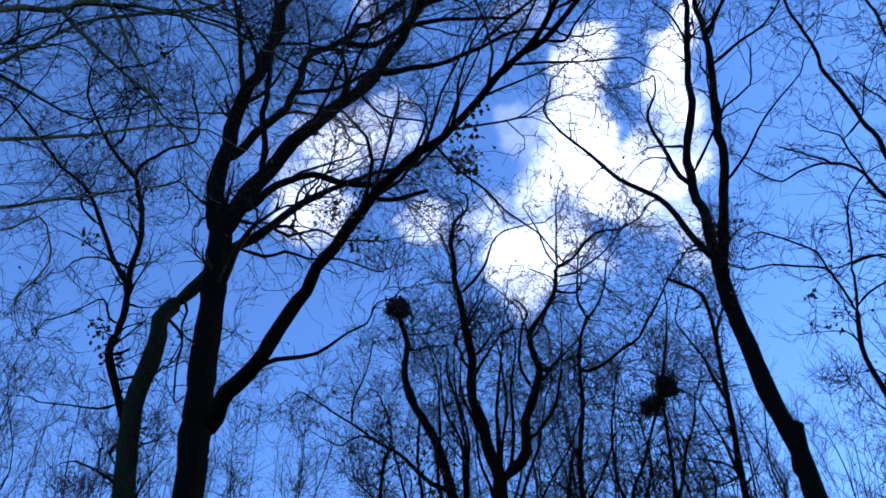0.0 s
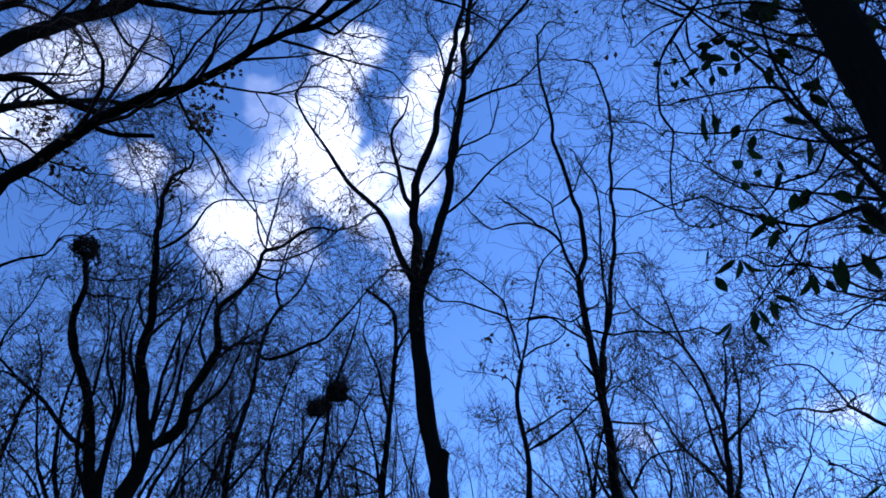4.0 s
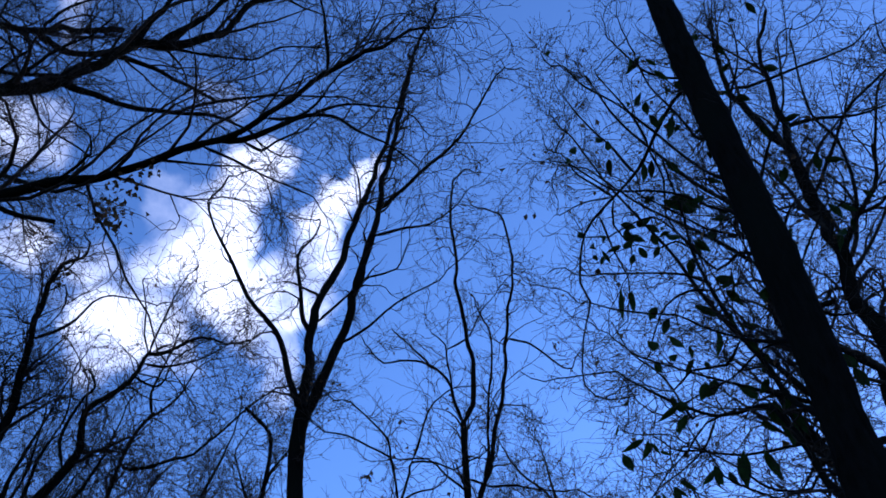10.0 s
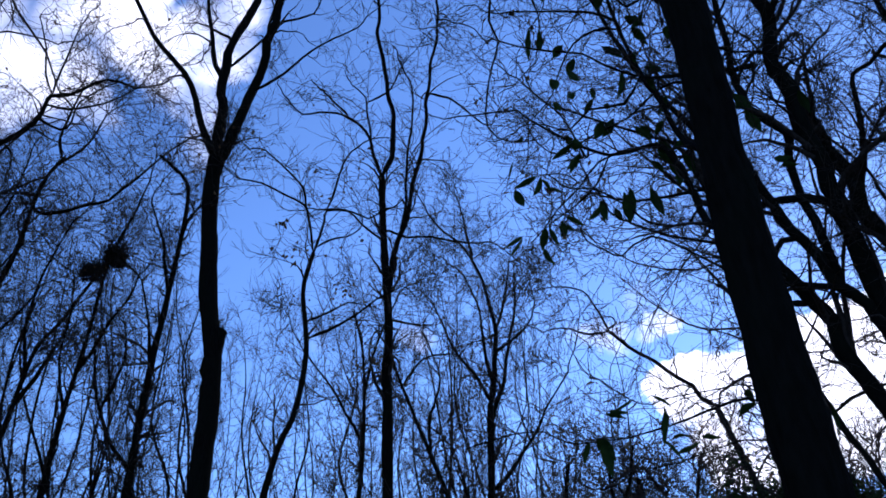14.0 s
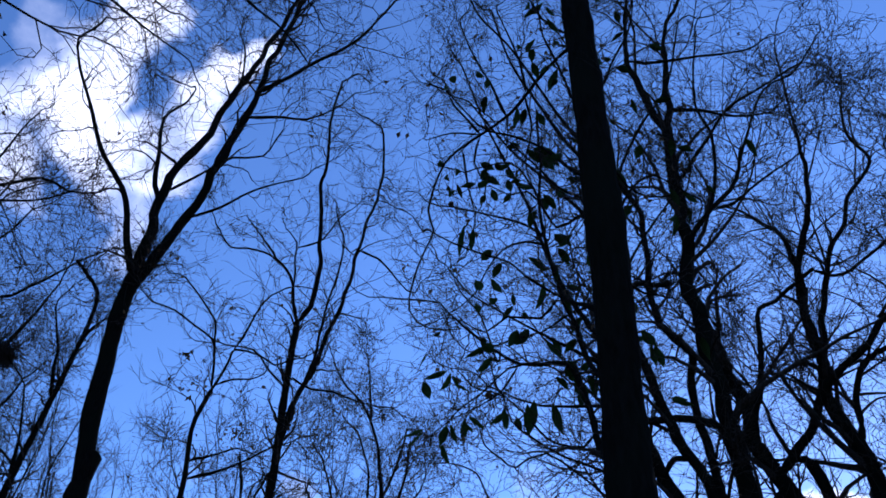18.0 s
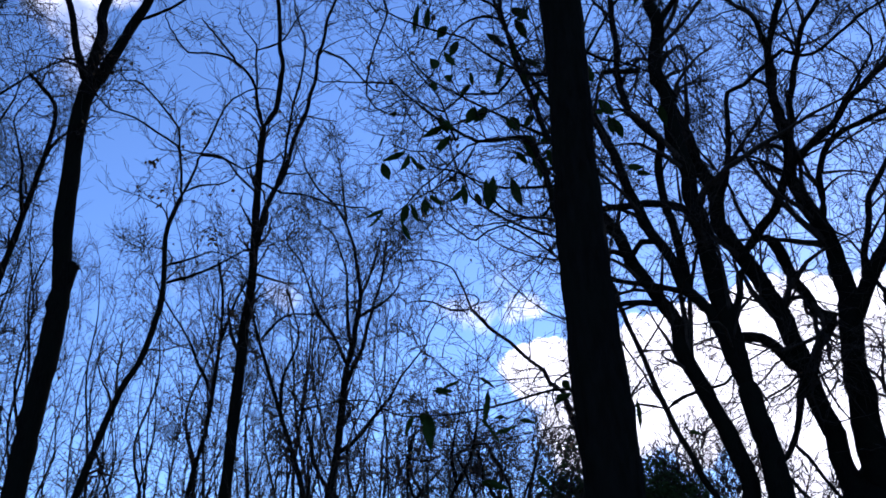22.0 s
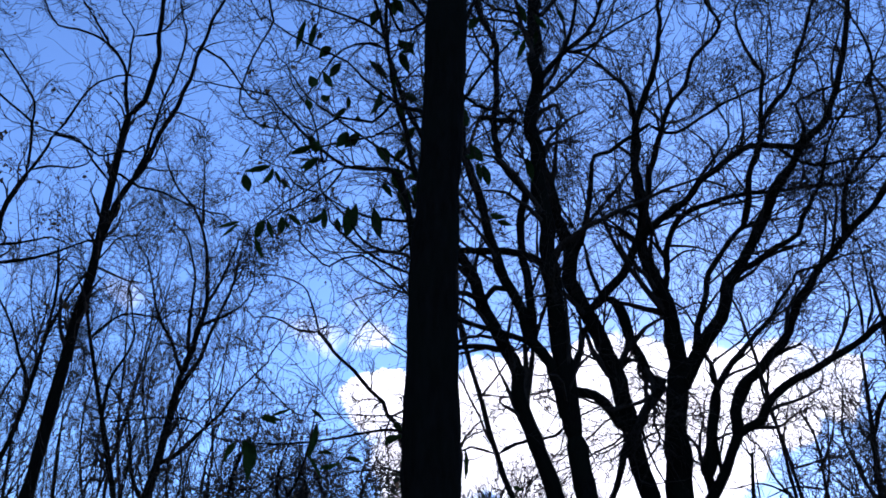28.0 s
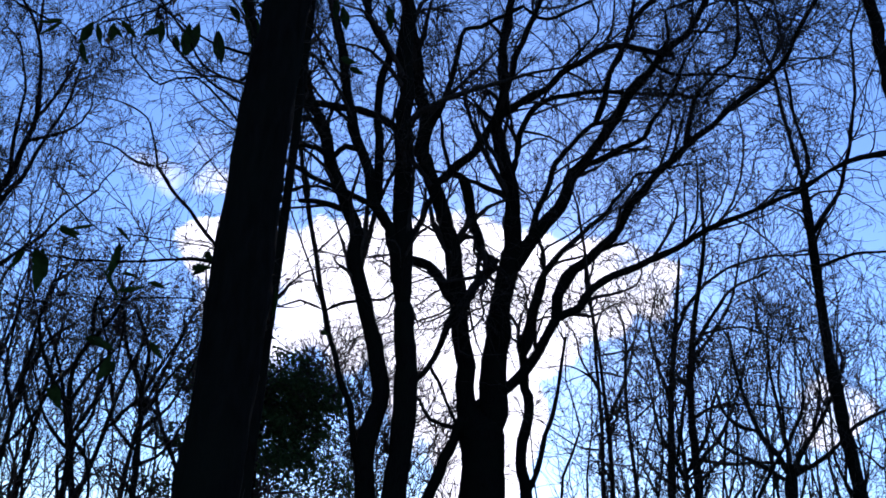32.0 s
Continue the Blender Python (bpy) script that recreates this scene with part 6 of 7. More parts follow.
tree = Tree("bare bush with a straight dark stem", BARK)
tree.limb("trunk", 0.0682, 0.0185, (9.55, 7.31, -0.05), (9.52, 7.35, 1.27), (9.47, 7.41, 2.59), (9.44, 7.46, 3.31), (9.39, 7.51, 3.89), (9.39, 7.51, 4.34), (9.22, 7.73, 4.93))
tree.limb("limb", 0.0327, 0.0111, (9.39, 7.51, 3.89), (9.22, 7.73, 4.31), (9.15, 7.80, 4.76))
tree.limb("limb", 0.0325, 0.0110, (9.43, 7.47, 3.46), (9.57, 7.29, 3.99), (9.71, 7.10, 4.40))
tree.limb("limb", 0.0288, 0.0109, (9.45, 7.44, 3.05), (9.21, 7.73, 3.42), (9.08, 7.89, 3.83))
tree.twigs(fuller(CROWN, 1.20), 0.0072)
tree.withered(84)

tree = Tree("bare bush with a straight dark stem", BARK)
tree.limb("trunk", 0.0658, 0.0176, (9.00, 7.34, -0.05), (8.89, 7.46, 1.23), (8.71, 7.67, 2.51), (8.58, 7.81, 3.17), (8.47, 7.93, 3.71), (8.36, 8.05, 4.11))
tree.limb("limb", 0.0314, 0.0106, (8.53, 7.86, 3.41), (8.66, 7.72, 3.88), (8.81, 7.55, 4.20))
tree.limb("limb", 0.0277, 0.0105, (8.63, 7.76, 2.93), (8.41, 7.99, 3.28), (8.26, 8.15, 3.74))
tree.twigs(fuller(CROWN, 1.20), 0.0070)
tree.withered(84)

tree = Tree("thin crooked bare sapling", BARK)
tree.limb("trunk", 0.0511, 0.0157, (10.78, 6.98, -0.05), (10.62, 7.14, 1.36), (10.37, 7.40, 2.78), (10.15, 7.69, 3.51), (10.06, 7.81, 4.04), (10.14, 7.71, 4.54), (10.20, 7.62, 4.96))
tree.limb("limb", 0.0268, 0.0116, (10.14, 7.71, 3.60), (9.90, 8.02, 4.01), (9.81, 8.12, 4.40))
tree.twigs(fuller(CROWN, 1.30), 0.0076)
tree.withered(91)

tree = Tree("low dense bare bush of fine dark stems", BARK)
tree.limb("trunk", 0.0892, 0.0357, (14.81, 1.22, -0.05), (14.81, 1.23, 1.54), (14.80, 1.26, 3.12), (14.80, 1.27, 3.59), (14.80, 1.30, 4.03))
tree.limb("limb", 0.0444, 0.0181, (14.80, 1.27, 3.59), (14.78, 1.56, 4.11), (14.76, 1.72, 4.65), (14.75, 1.80, 5.02))
tree.limb("limb", 0.0444, 0.0181, (14.80, 1.27, 3.67), (14.82, 0.99, 4.21), (14.83, 0.84, 4.75), (14.84, 0.70, 5.12))
tree.limb("limb", 0.0401, 0.0181, (14.80, 1.30, 3.99), (14.80, 1.33, 4.56), (14.81, 1.22, 5.12))
tree.limb("limb", 0.0355, 0.0134, (14.80, 1.27, 3.42), (14.83, 0.84, 3.78), (14.85, 0.53, 4.13))
tree.limb("limb", 0.0355, 0.0134, (14.80, 1.27, 3.42), (14.76, 1.69, 3.66), (14.72, 1.99, 4.00))
tree.twigs(fuller(CROWN, 1.25), 0.0089)
tree.withered(87)


# ---- the thicket behind: slim trees at ten metres and more ----
def slim_tree(az, dist, height, stems, girth=1.0, dense=1.0, lean=0.1, stout=1.0):
    """A slim bare tree of the wood's edge: leaning stems, ascending branches, a haze of twigs."""
    foot = np.array([dist * math.sin(radians(az)), dist * math.cos(radians(az)), -0.05])
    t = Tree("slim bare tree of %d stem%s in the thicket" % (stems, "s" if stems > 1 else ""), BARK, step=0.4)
    for s in range(stems):
        tip = foot + np.array([*rng.normal(0, lean * height, 2), height * rng.uniform(0.72, 1.0)])
        if s == 0:
            tip = foot + np.array([*rng.normal(0, 0.06 * height, 2), height])
        r = 0.007 * height * rng.uniform(0.55, 0.95) * (1 if s == 0 else 0.75) * girth
        mid = [foot + (tip - foot) * u + np.array([*rng.normal(0, 0.022 * height, 2), 0]) * math.sin(math.pi * u) for u in (0.12, 0.25, 0.38, 0.5, 0.62, 0.74, 0.87)]
        t.limb("trunk" if s == 0 else "limb", r, 0.006, tuple(foot), *map(tuple, mid), tuple(tip))
    k = dist / 16 / dense
    t.twigs((
        dict(per_m=2.8 * dense, length=(0.9, 3.2), angle=36, up=0.45, kink=0.22, seg=6, share=0.42, begin=0.2, fine=True, zig=0.3),
        dict(per_m=3.0 / k, length=(0.4, 1.6), angle=38, up=0.2, kink=0.3, seg=3, share=0.6, begin=0.1, fine=True, zig=0.34),
        dict(per_m=(1.2 if dist < 22 else 0.4) / k, length=(0.25, 0.8), angle=36, up=0.15, kink=0.34, seg=1, share=0.7, begin=0.1, fine=True, zig=0.36, wire=0.8),
    ), 0.00042 * dist * stout, 1.5)
    return t


def broom_tree(az, dist, top, stems, spread, dense=1.0, stout=1.0):
    """A many-stemmed tree whose shoots all strive upwards, ending in a haze of the finest twigs."""
    foot = np.array([dist * math.sin(radians(az)), dist * math.cos(radians(az)), -0.05])
    height = 1.6 + dist * math.tan(radians(top))
    t = Tree("bare tree with a broom of fine upright shoots", BARK, step=0.4)
    for s in range(stems):
        out = spread * height * (2 * (s + 0.5) / stems - 1) if stems > 1 else 0.0
        side = np.array([math.cos(radians(az)), -math.sin(radians(az)), 0]) * out
        deep = np.array([math.sin(radians(az)), math.cos(radians(az)), 0]) * rng.normal(0, 0.4 * spread * height)
        tip = foot + side + deep + np.array([0, 0, height * (1 - 0.35 * abs(out) / (spread * height + 1e-6) * rng.uniform(0.5, 1.2))])
        r = 0.0052 * height * rng.uniform(0.6, 1.0)
        mid = [foot + (tip - foot) * np.array([u**1.25, u**1.25, u]) + np.array([*rng.normal(0, 0.012 * height, 2), 0]) for u in (0.15, 0.3, 0.45, 0.6, 0.75, 0.88)]
        t.limb("trunk" if s == 0 else "limb", r, 0.004, tuple(foot), *map(tuple, mid), tuple(tip))
    t.twigs((
        dict(per_m=3.2 * dense, length=(0.6, 2.0), angle=30, up=0.5, kink=0.2, seg=7, share=0.45, begin=0.3, fine=True, zig=0.25),
        dict(per_m=5.6 * dense, length=(0.3, 1.1), angle=32, up=0.35, kink=0.26, seg=3, share=0.6, begin=0.1, fine=True, zig=0.3),
        dict(per_m=3.6 * dense, length=(0.15, 0.6), angle=34, up=0.25, kink=0.3, seg=1, share=0.7, begin=0.1, fine=True, zig=0.3, wire=0.8),
    ), 0.00036 * dist * stout, 1.5)
    return t


def wood(name, label, trees):
    """Joins trees that stand too far or too close together to tell apart into one mass."""
    V, Q, M, at = [], [], [], 0
    for t in trees:
        for ob in list(t.root.children):
            me = ob.data
            co = np.empty(len(me.vertices) * 3, np.float32)
            me.vertices.foreach_get("co", co)
            quads = np.array([p.vertices[:] for p in me.polygons if len(p.vertices) == 4], np.int32)
            V.append(co.reshape(-1, 3) + np.array(t.root.location))
            Q.append(quads + at)
            M.append(np.full(len(quads), 0 if ob.name.startswith(("trunk", "limb")) else 1, np.int32))
            at += len(me.vertices)
            bpy.data.objects.remove(ob)
            bpy.data.meshes.remove(me)
        bpy.data.objects.remove(t.root)
    me = mesh_of(name, np.concatenate(V), np.concatenate(Q))
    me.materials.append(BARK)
    me.materials.append(TWIG)
    me.polygons.foreach_set("material_index", np.concatenate(M))
    tagged(new(name, me), label, "woodland", "", "stuff")


SKYLINE = ((-44, 34), (-30, 35), (-13, 29), (-7, 35), (5, 35), (14, 34), (17, 35), (27, 30), (33, 30), (42, 33), (45, 28), (50, 20), (60, 14), (70, 14), (80, 18), (87, 21), (91, 25), (97, 22), (108, 24))
for az in (*np.arange(-43, -10, 2.0), -5.0, *np.arange(-1, 22, 3.2), *np.arange(22, 44, 2.2), *np.arange(45, 61, 3.6), *np.arange(79, 108, 2.0)):
    dist = rng.uniform(14, 24)
    top = np.interp(az, *zip(*SKYLINE)) * rng.uniform(0.72, 1.02)
    slim_tree(az + rng.uniform(-1, 1), dist, 1.6 + dist * math.tan(radians(top)), int(rng.integers(1, 4)))
# brooms of fine shoots that stand out against the sky
for az, dist, top, stems, spread in (
    (39.6, 17, 34.5, 5, 0.1), (43.2, 16, 31.0, 4, 0.12), (36.8, 18, 31.5, 4, 0.12), (33.2, 17, 29.5, 4, 0.12), (30.4, 18, 27.5, 4, 0.12),
    (-9.8, 17, 32.0, 5, 0.14), (-4.0, 16, 34.5, 6, 0.14), (0.6, 15, 35.0, 8, 0.18), (5.0, 17, 35.5, 6, 0.12), (9.6, 16, 35.5, 5, 0.12), (14.4, 17, 35.0, 5, 0.12),
    (-30.5, 17, 34.0, 5, 0.13), (-26.0, 18, 29.0, 4, 0.13), (-14.5, 18, 30.5, 5, 0.13), (-34.5, 18, 33.0, 4, 0.12), (-19.5, 16, 31.0, 5, 0.13), (-22.5, 17, 29.0, 4, 0.12), (18.5, 17, 31.0, 5, 0.12), (24.0, 18, 29.0, 4, 0.12),
):
    broom_tree(az, dist, top, stems, spread)
# bushes round the evergreen, low against the bank of cloud
for az, dist, top, stems in ((61.4, 16, 13.0, 4), (62.6, 15.6, 13.4, 6), (64.0, 16.5, 13.6, 6), (65.6, 16, 12.0, 4), (67.7, 16, 10.2, 5), (68.8, 16, 10.6, 5)):
    broom_tree(az, dist, top, stems, 0.2, 1.25, 2.0)
# the lower, closer-set young growth
for az in (*np.arange(-38, 22, 2.3), *np.arange(22, 30, 1.2), *np.arange(30, 34, 0.75), *np.arange(34, 43, 0.55), *np.arange(43, 46, 0.9), *np.arange(46, 57, 2.6), *np.arange(79, 106, 0.85)):
    dist = rng.uniform(9, 17)
    slim_tree(az + rng.uniform(-0.6, 0.6), dist, 1.6 + dist * math.tan(radians(rng.uniform(11, 20) if az < 39 else rng.uniform(8, 15) if az < 60 else rng.uniform(10, 17))), int(rng.integers(2, 4)), 1.35, 0.85, 0.26, 1.25)
# taller poles crowded at the wood's edge
for az in (*np.arange(-42, -10, 1.9), *np.arange(-1, 9, 3.3), *np.arange(9, 23, 2.0)):
    dist = rng.uniform(13, 19)
    slim_tree(az + rng.uniform(-0.6, 0.6), dist, 1.6 + dist * math.tan(radians(rng.uniform(21, 32))), int(rng.integers(1, 3)), 1.0, 1.2)
# the far side of the wood
far_trees = []
for az in (*np.arange(-44, 36, 2.0), *np.arange(36, 45, 0.8), *np.arange(45, 57, 1.6), *np.arange(84, 108, 2.0)):
    dist = rng.uniform(24, 34)
    far_trees.append(slim_tree(az + rng.uniform(-0.8, 0.8), dist, 1.6 + dist * math.tan(radians(rng.uniform(9, 16) + (4 if 36 < az < 56 else 0))), int(rng.integers(1, 3)), 1.1, 0.7))
wood("far_wood", "hazy mass of bare trees on the far side of the wood", far_trees)
# unseen trees added round behind the camera, to keep sky light off the trunks
far_trees = []
for az in np.arange(112, 316, 8.5):
    dist = rng.uniform(7, 14)
    far_trees.append(slim_tree(az + rng.uniform(-2, 2), dist, 1.6 + dist * math.tan(radians(rng.uniform(40, 58))), 2, 1.5, 0.3))
wood("surrounding_wood", "bare trees that close the clearing round", far_trees)


# ---- evergreen behind the near trunk, nests and withered leaves ----
holly = Tree("dense dark evergreen tree standing behind the near trunk", BARK)
foot = np.array((12.80, 7.80, 0.0))
top = 1.6 + 15 * math.tan(radians(13.3))
holly.limb("trunk", 0.09, 0.02, (*foot[:2], -0.05), (*(foot[:2] + 0.05), top * 0.35), (*foot[:2], top * 0.7), (*(foot[:2] - 0.05), top * 0.92))
holly.twigs((
    dict(per_m=40.0, length=(0.9, 2.3), angle=84, up=-0.2, kink=0.14, seg=6, share=0.5, begin=0.55, fattest=0.2),
    dict(per_m=7.0, length=(0.2, 0.6), angle=45, up=0.1, kink=0.15, seg=4, share=0.6),
), 0.004)
spots = np.concatenate(holly.ends)
n = 16500
sprays = spots[rng.integers(0, len(spots), 300)]
spots = sprays[rng.integers(0, len(sprays), n)] + rng.normal(0, 1, (n, 3)) * np.array((0.17, 0.17, 0.1))
a = unit(rng.standard_normal((n, 3))) * 0.048
b = unit(np.cross(a, rng.standard_normal((n, 3)))) * 0.022
V = np.stack([spots - a, spots + b, spots + a, spots - b], 1).reshape(-1, 3) - np.array(holly.root.location)
part("foliage", mesh_of("foliage", V, np.arange(4 * n).reshape(n, 4)), NEEDLE, holly.root, "dark evergreen leaves", "stuff")


def nest(label, centre, wide, high, n):
    """A rough bowl of woven sticks and dry leaves, wedged in a fork."""
    c = np.array(centre)
    ang = rng.uniform(0, 2 * np.pi, n)
    r = wide * rng.uniform(0.4, 1.0, n)
    base = np.stack([np.cos(ang) * r, np.sin(ang) * r, rng.uniform(-high, high, n) * (0.4 + 0.6 * r / wide)], 1)
    d = unit(np.stack([-np.sin(ang), np.cos(ang), rng.normal(0, 0.25, n)], 1) + 0.5 * rng.standard_normal((n, 3)))
    half = rng.uniform(0.5, 1.1, (n, 1)) * wide
    bow = -unit(base) * wide * 0.15
    P = np.stack([base - d * half, base - d * half * 0.4 - bow, base + d * half * 0.4 - bow, base + d * half], 1)
    ob = new("bird_nest", bundle("bird_nest", [(P, np.full((n, 4), 0.005), 4)]))
    ob.location = tuple(c)
    ob.data.materials.append(TWIG)
    tagged(ob, label, "nest")


nest("shaggy nest of dark sticks in a fork", (-0.77, 10.67, 9.68), 0.16, 0.09, 240)
nest("dark round nest of packed sticks among thin stems", (3.47, 12.84, 9.16), 0.14, 0.17, 460)
nest("ragged nest of sticks beside a larger one", (3.20, 13.01, 8.91), 0.17, 0.09, 240)


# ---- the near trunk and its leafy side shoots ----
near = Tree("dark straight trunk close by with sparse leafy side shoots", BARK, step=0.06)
near.limb("trunk", 0.079, 0.03, (1.808, 1.121, -0.05), (1.810, 1.106, 0.80), (1.787, 1.091, 1.70), (1.785, 1.085, 2.30), (1.777, 1.080, 2.70), (1.776, 1.064, 3.20), (1.770, 1.049, 4.20), (1.746, 1.042, 5.20), (1.764, 1.011, 6.40), (1.728, 1.014, 8.00), (1.763, 1.008, 9.50))
near.limb("branch", 0.0218, 0.0045, (1.78, 1.07, 2.69), (2.22, 1.45, 3.09), (2.25, 1.50, 3.27), (2.26, 1.56, 3.48), (2.27, 1.65, 3.55), (2.23, 1.78, 3.58), (2.17, 1.93, 3.73), (2.11, 2.06, 3.90))
near.limb("branch", 0.0134, 0.0055, (1.78, 1.07, 2.95), (2.22, 1.44, 3.42), (2.24, 1.51, 3.65), (2.25, 1.58, 3.82), (2.27, 1.64, 4.14), (2.30, 1.68, 4.42), (2.35, 1.70, 4.76), (2.39, 1.73, 5.14))
near.limb("branch", 0.0081, 0.0036, (1.77, 1.06, 3.20), (2.17, 1.53, 3.74), (2.14, 1.66, 3.89), (2.15, 1.75, 4.02), (2.12, 1.88, 4.12), (2.08, 2.01, 4.23), (2.05, 2.12, 4.35))
near.limb("branch", 0.0079, 0.0039, (2.28, 1.64, 4.16), (2.30, 1.77, 4.34), (2.30, 1.93, 4.49), (2.23, 2.16, 4.65))
near.limb("branch", 0.0161, 0.0033, (1.76, 1.04, 4.39), (2.25, 1.40, 5.24), (2.25, 1.57, 5.20), (2.22, 1.77, 5.03), (2.20, 1.94, 4.98), (2.15, 2.13, 4.87), (2.16, 2.25, 4.63), (2.25, 2.30, 4.59), (2.27, 2.42, 4.44), (2.31, 2.51, 4.24), (2.45, 2.51, 4.21), (2.60, 2.49, 4.27))
near.limb("branch", 0.0096, 0.0049, (1.77, 1.05, 3.91), (2.23, 1.43, 4.64), (2.21, 1.59, 5.09), (2.20, 1.74, 5.52), (2.16, 1.90, 5.89), (2.17, 2.00, 6.23))
near.limb("branch", 0.0083, 0.0032, (1.78, 1.07, 2.74), (2.22, 1.45, 3.16), (2.24, 1.53, 3.14), (2.23, 1.64, 3.19), (2.25, 1.72, 3.27), (2.27, 1.79, 3.37), (2.25, 1.91, 3.52))
near.limb("branch", 0.0081, 0.0032, (1.78, 1.07, 2.62), (2.22, 1.45, 3.01), (2.20, 1.58, 3.10), (2.19, 1.69, 3.20), (2.19, 1.80, 3.32), (2.22, 1.86, 3.46), (2.20, 1.96, 3.52))
near.limb("branch", 0.0062, 0.0026, (1.78, 1.07, 2.54), (2.22, 1.44, 2.92), (2.17, 1.63, 3.12), (2.15, 1.75, 3.10), (2.16, 1.82, 3.16), (2.17, 1.91, 3.25), (2.20, 1.96, 3.35))
near.limb("branch", 0.0051, 0.0022, (2.25, 1.69, 3.56), (2.22, 1.83, 3.57), (2.21, 1.94, 3.51), (2.19, 2.04, 3.47), (2.19, 2.13, 3.43), (2.20, 2.21, 3.42))
near.limb("branch", 0.0031, 0.0023, (2.21, 1.92, 3.52), (2.28, 2.06, 3.68), (2.32, 2.24, 3.80))
near.limb("branch", 0.0115, 0.0042, (1.77, 1.05, 3.73), (2.22, 1.45, 4.41), (2.22, 1.59, 4.65), (2.19, 1.74, 4.82), (2.15, 1.90, 4.97), (2.09, 2.08, 5.34))
near.limb("branch", 0.0098, 0.0039, (1.77, 1.06, 3.52), (2.23, 1.44, 4.14), (2.24, 1.56, 4.16), (2.24, 1.68, 4.48), (2.24, 1.80, 4.71), (2.19, 1.97, 4.75))
near.limb("branch", 0.0123, 0.0049, (1.76, 1.04, 4.49), (2.25, 1.40, 5.36), (2.31, 1.59, 5.74), (2.37, 1.75, 6.26))
near.limb("branch", 0.0066, 0.0029, (2.20, 1.94, 4.98), (2.21, 2.15, 5.16), (2.22, 2.35, 5.26))
near.limb("branch", 0.0055, 0.0020, (1.78, 1.08, 2.18), (1.89, 1.22, 2.35), (1.84, 1.27, 2.36), (1.77, 1.35, 2.33), (1.67, 1.45, 2.30), (1.58, 1.54, 2.30))
near.limb("branch", 0.0041, 0.0013, (1.78, 1.08, 2.22), (1.89, 1.23, 2.39), (1.82, 1.28, 2.39), (1.72, 1.37, 2.38))
near.limb("branch", 0.0034, 0.0013, (1.79, 1.08, 2.09), (1.88, 1.23, 2.25), (1.81, 1.30, 2.25), (1.72, 1.37, 2.22))
near.limb("branch", 0.0089, 0.0029, (1.77, 1.06, 3.23), (1.99, 1.15, 3.50), (2.11, 1.14, 3.52), (2.24, 1.11, 3.56), (2.36, 1.09, 3.57))
near.limb("branch", 0.0066, 0.0032, (1.77, 1.06, 3.50), (2.00, 1.14, 3.80), (2.12, 1.12, 4.02), (2.25, 1.09, 4.15), (2.39, 1.03, 4.11))
near.limb("branch", 0.0080, 0.0042, (2.22, 1.79, 5.02), (2.21, 1.80, 5.06), (2.23, 1.89, 5.36), (2.25, 1.98, 5.60), (2.26, 2.08, 5.90), (2.28, 2.17, 6.23))
near.limb("branch", 0.0080, 0.0039, (2.20, 1.94, 4.98), (2.22, 2.07, 5.22), (2.25, 2.19, 5.47), (2.29, 2.28, 5.74))
near.limb("branch", 0.0080, 0.0041, (2.23, 1.67, 5.12), (2.30, 1.75, 5.49), (2.34, 1.85, 5.88), (2.38, 1.96, 6.25))
near.limb("branch", 0.0067, 0.0033, (2.23, 1.68, 5.11), (2.33, 1.72, 4.96), (2.38, 1.81, 4.83), (2.48, 1.85, 4.77))
near.limb("branch", 0.0066, 0.0027, (2.20, 1.94, 4.98), (2.25, 2.03, 4.88), (2.37, 2.06, 4.82), (2.42, 2.14, 4.76))
near.limb("branch", 0.0066, 0.0027, (2.18, 2.05, 4.92), (2.18, 2.04, 4.89), (2.27, 2.09, 4.77), (2.37, 2.13, 4.67), (2.43, 2.21, 4.61))
near.limb("branch", 0.0067, 0.0030, (2.27, 1.63, 4.11), (2.27, 1.75, 4.21), (2.27, 1.88, 4.24), (2.28, 1.99, 4.18), (2.30, 2.07, 4.11))
near.limb("branch", 0.0061, 0.0028, (2.17, 1.53, 3.74), (2.19, 1.63, 3.70), (2.17, 1.78, 3.77), (2.16, 1.89, 3.74), (2.16, 2.01, 3.85))
near.limb("branch", 0.0058, 0.0026, (2.24, 1.63, 4.33), (2.28, 1.74, 4.51), (2.31, 1.86, 4.59), (2.33, 1.99, 4.75))
near.limb("branch", 0.0052, 0.0025, (2.20, 1.85, 3.65), (2.19, 1.86, 3.60), (2.22, 1.97, 3.89), (2.23, 2.11, 4.12), (2.28, 2.20, 4.33))
near.limb("branch", 0.0052, 0.0022, (2.23, 1.78, 3.58), (2.26, 1.89, 3.52), (2.28, 2.03, 3.51), (2.28, 2.18, 3.51))
near.limb("branch", 0.0089, 0.0040, (1.77, 1.06, 3.60), (2.23, 1.43, 4.24), (2.25, 1.54, 4.39), (2.27, 1.64, 4.58), (2.29, 1.74, 4.76), (2.30, 1.85, 4.95))
near.limb("branch", 0.0088, 0.0048, (1.77, 1.05, 4.13), (2.24, 1.42, 4.91), (2.29, 1.53, 5.33), (2.34, 1.62, 5.66), (2.42, 1.69, 6.07))
near.limb("branch", 0.0070, 0.0032, (1.78, 1.06, 3.15), (2.22, 1.44, 3.67), (2.24, 1.56, 3.70), (2.24, 1.67, 3.68), (2.24, 1.81, 3.71), (2.22, 1.94, 3.71))
near.limb("branch", 0.0077, 0.0041, (1.77, 1.05, 4.15), (2.01, 1.12, 4.51), (2.12, 1.12, 4.76), (2.25, 1.09, 5.07), (2.36, 1.09, 5.41))
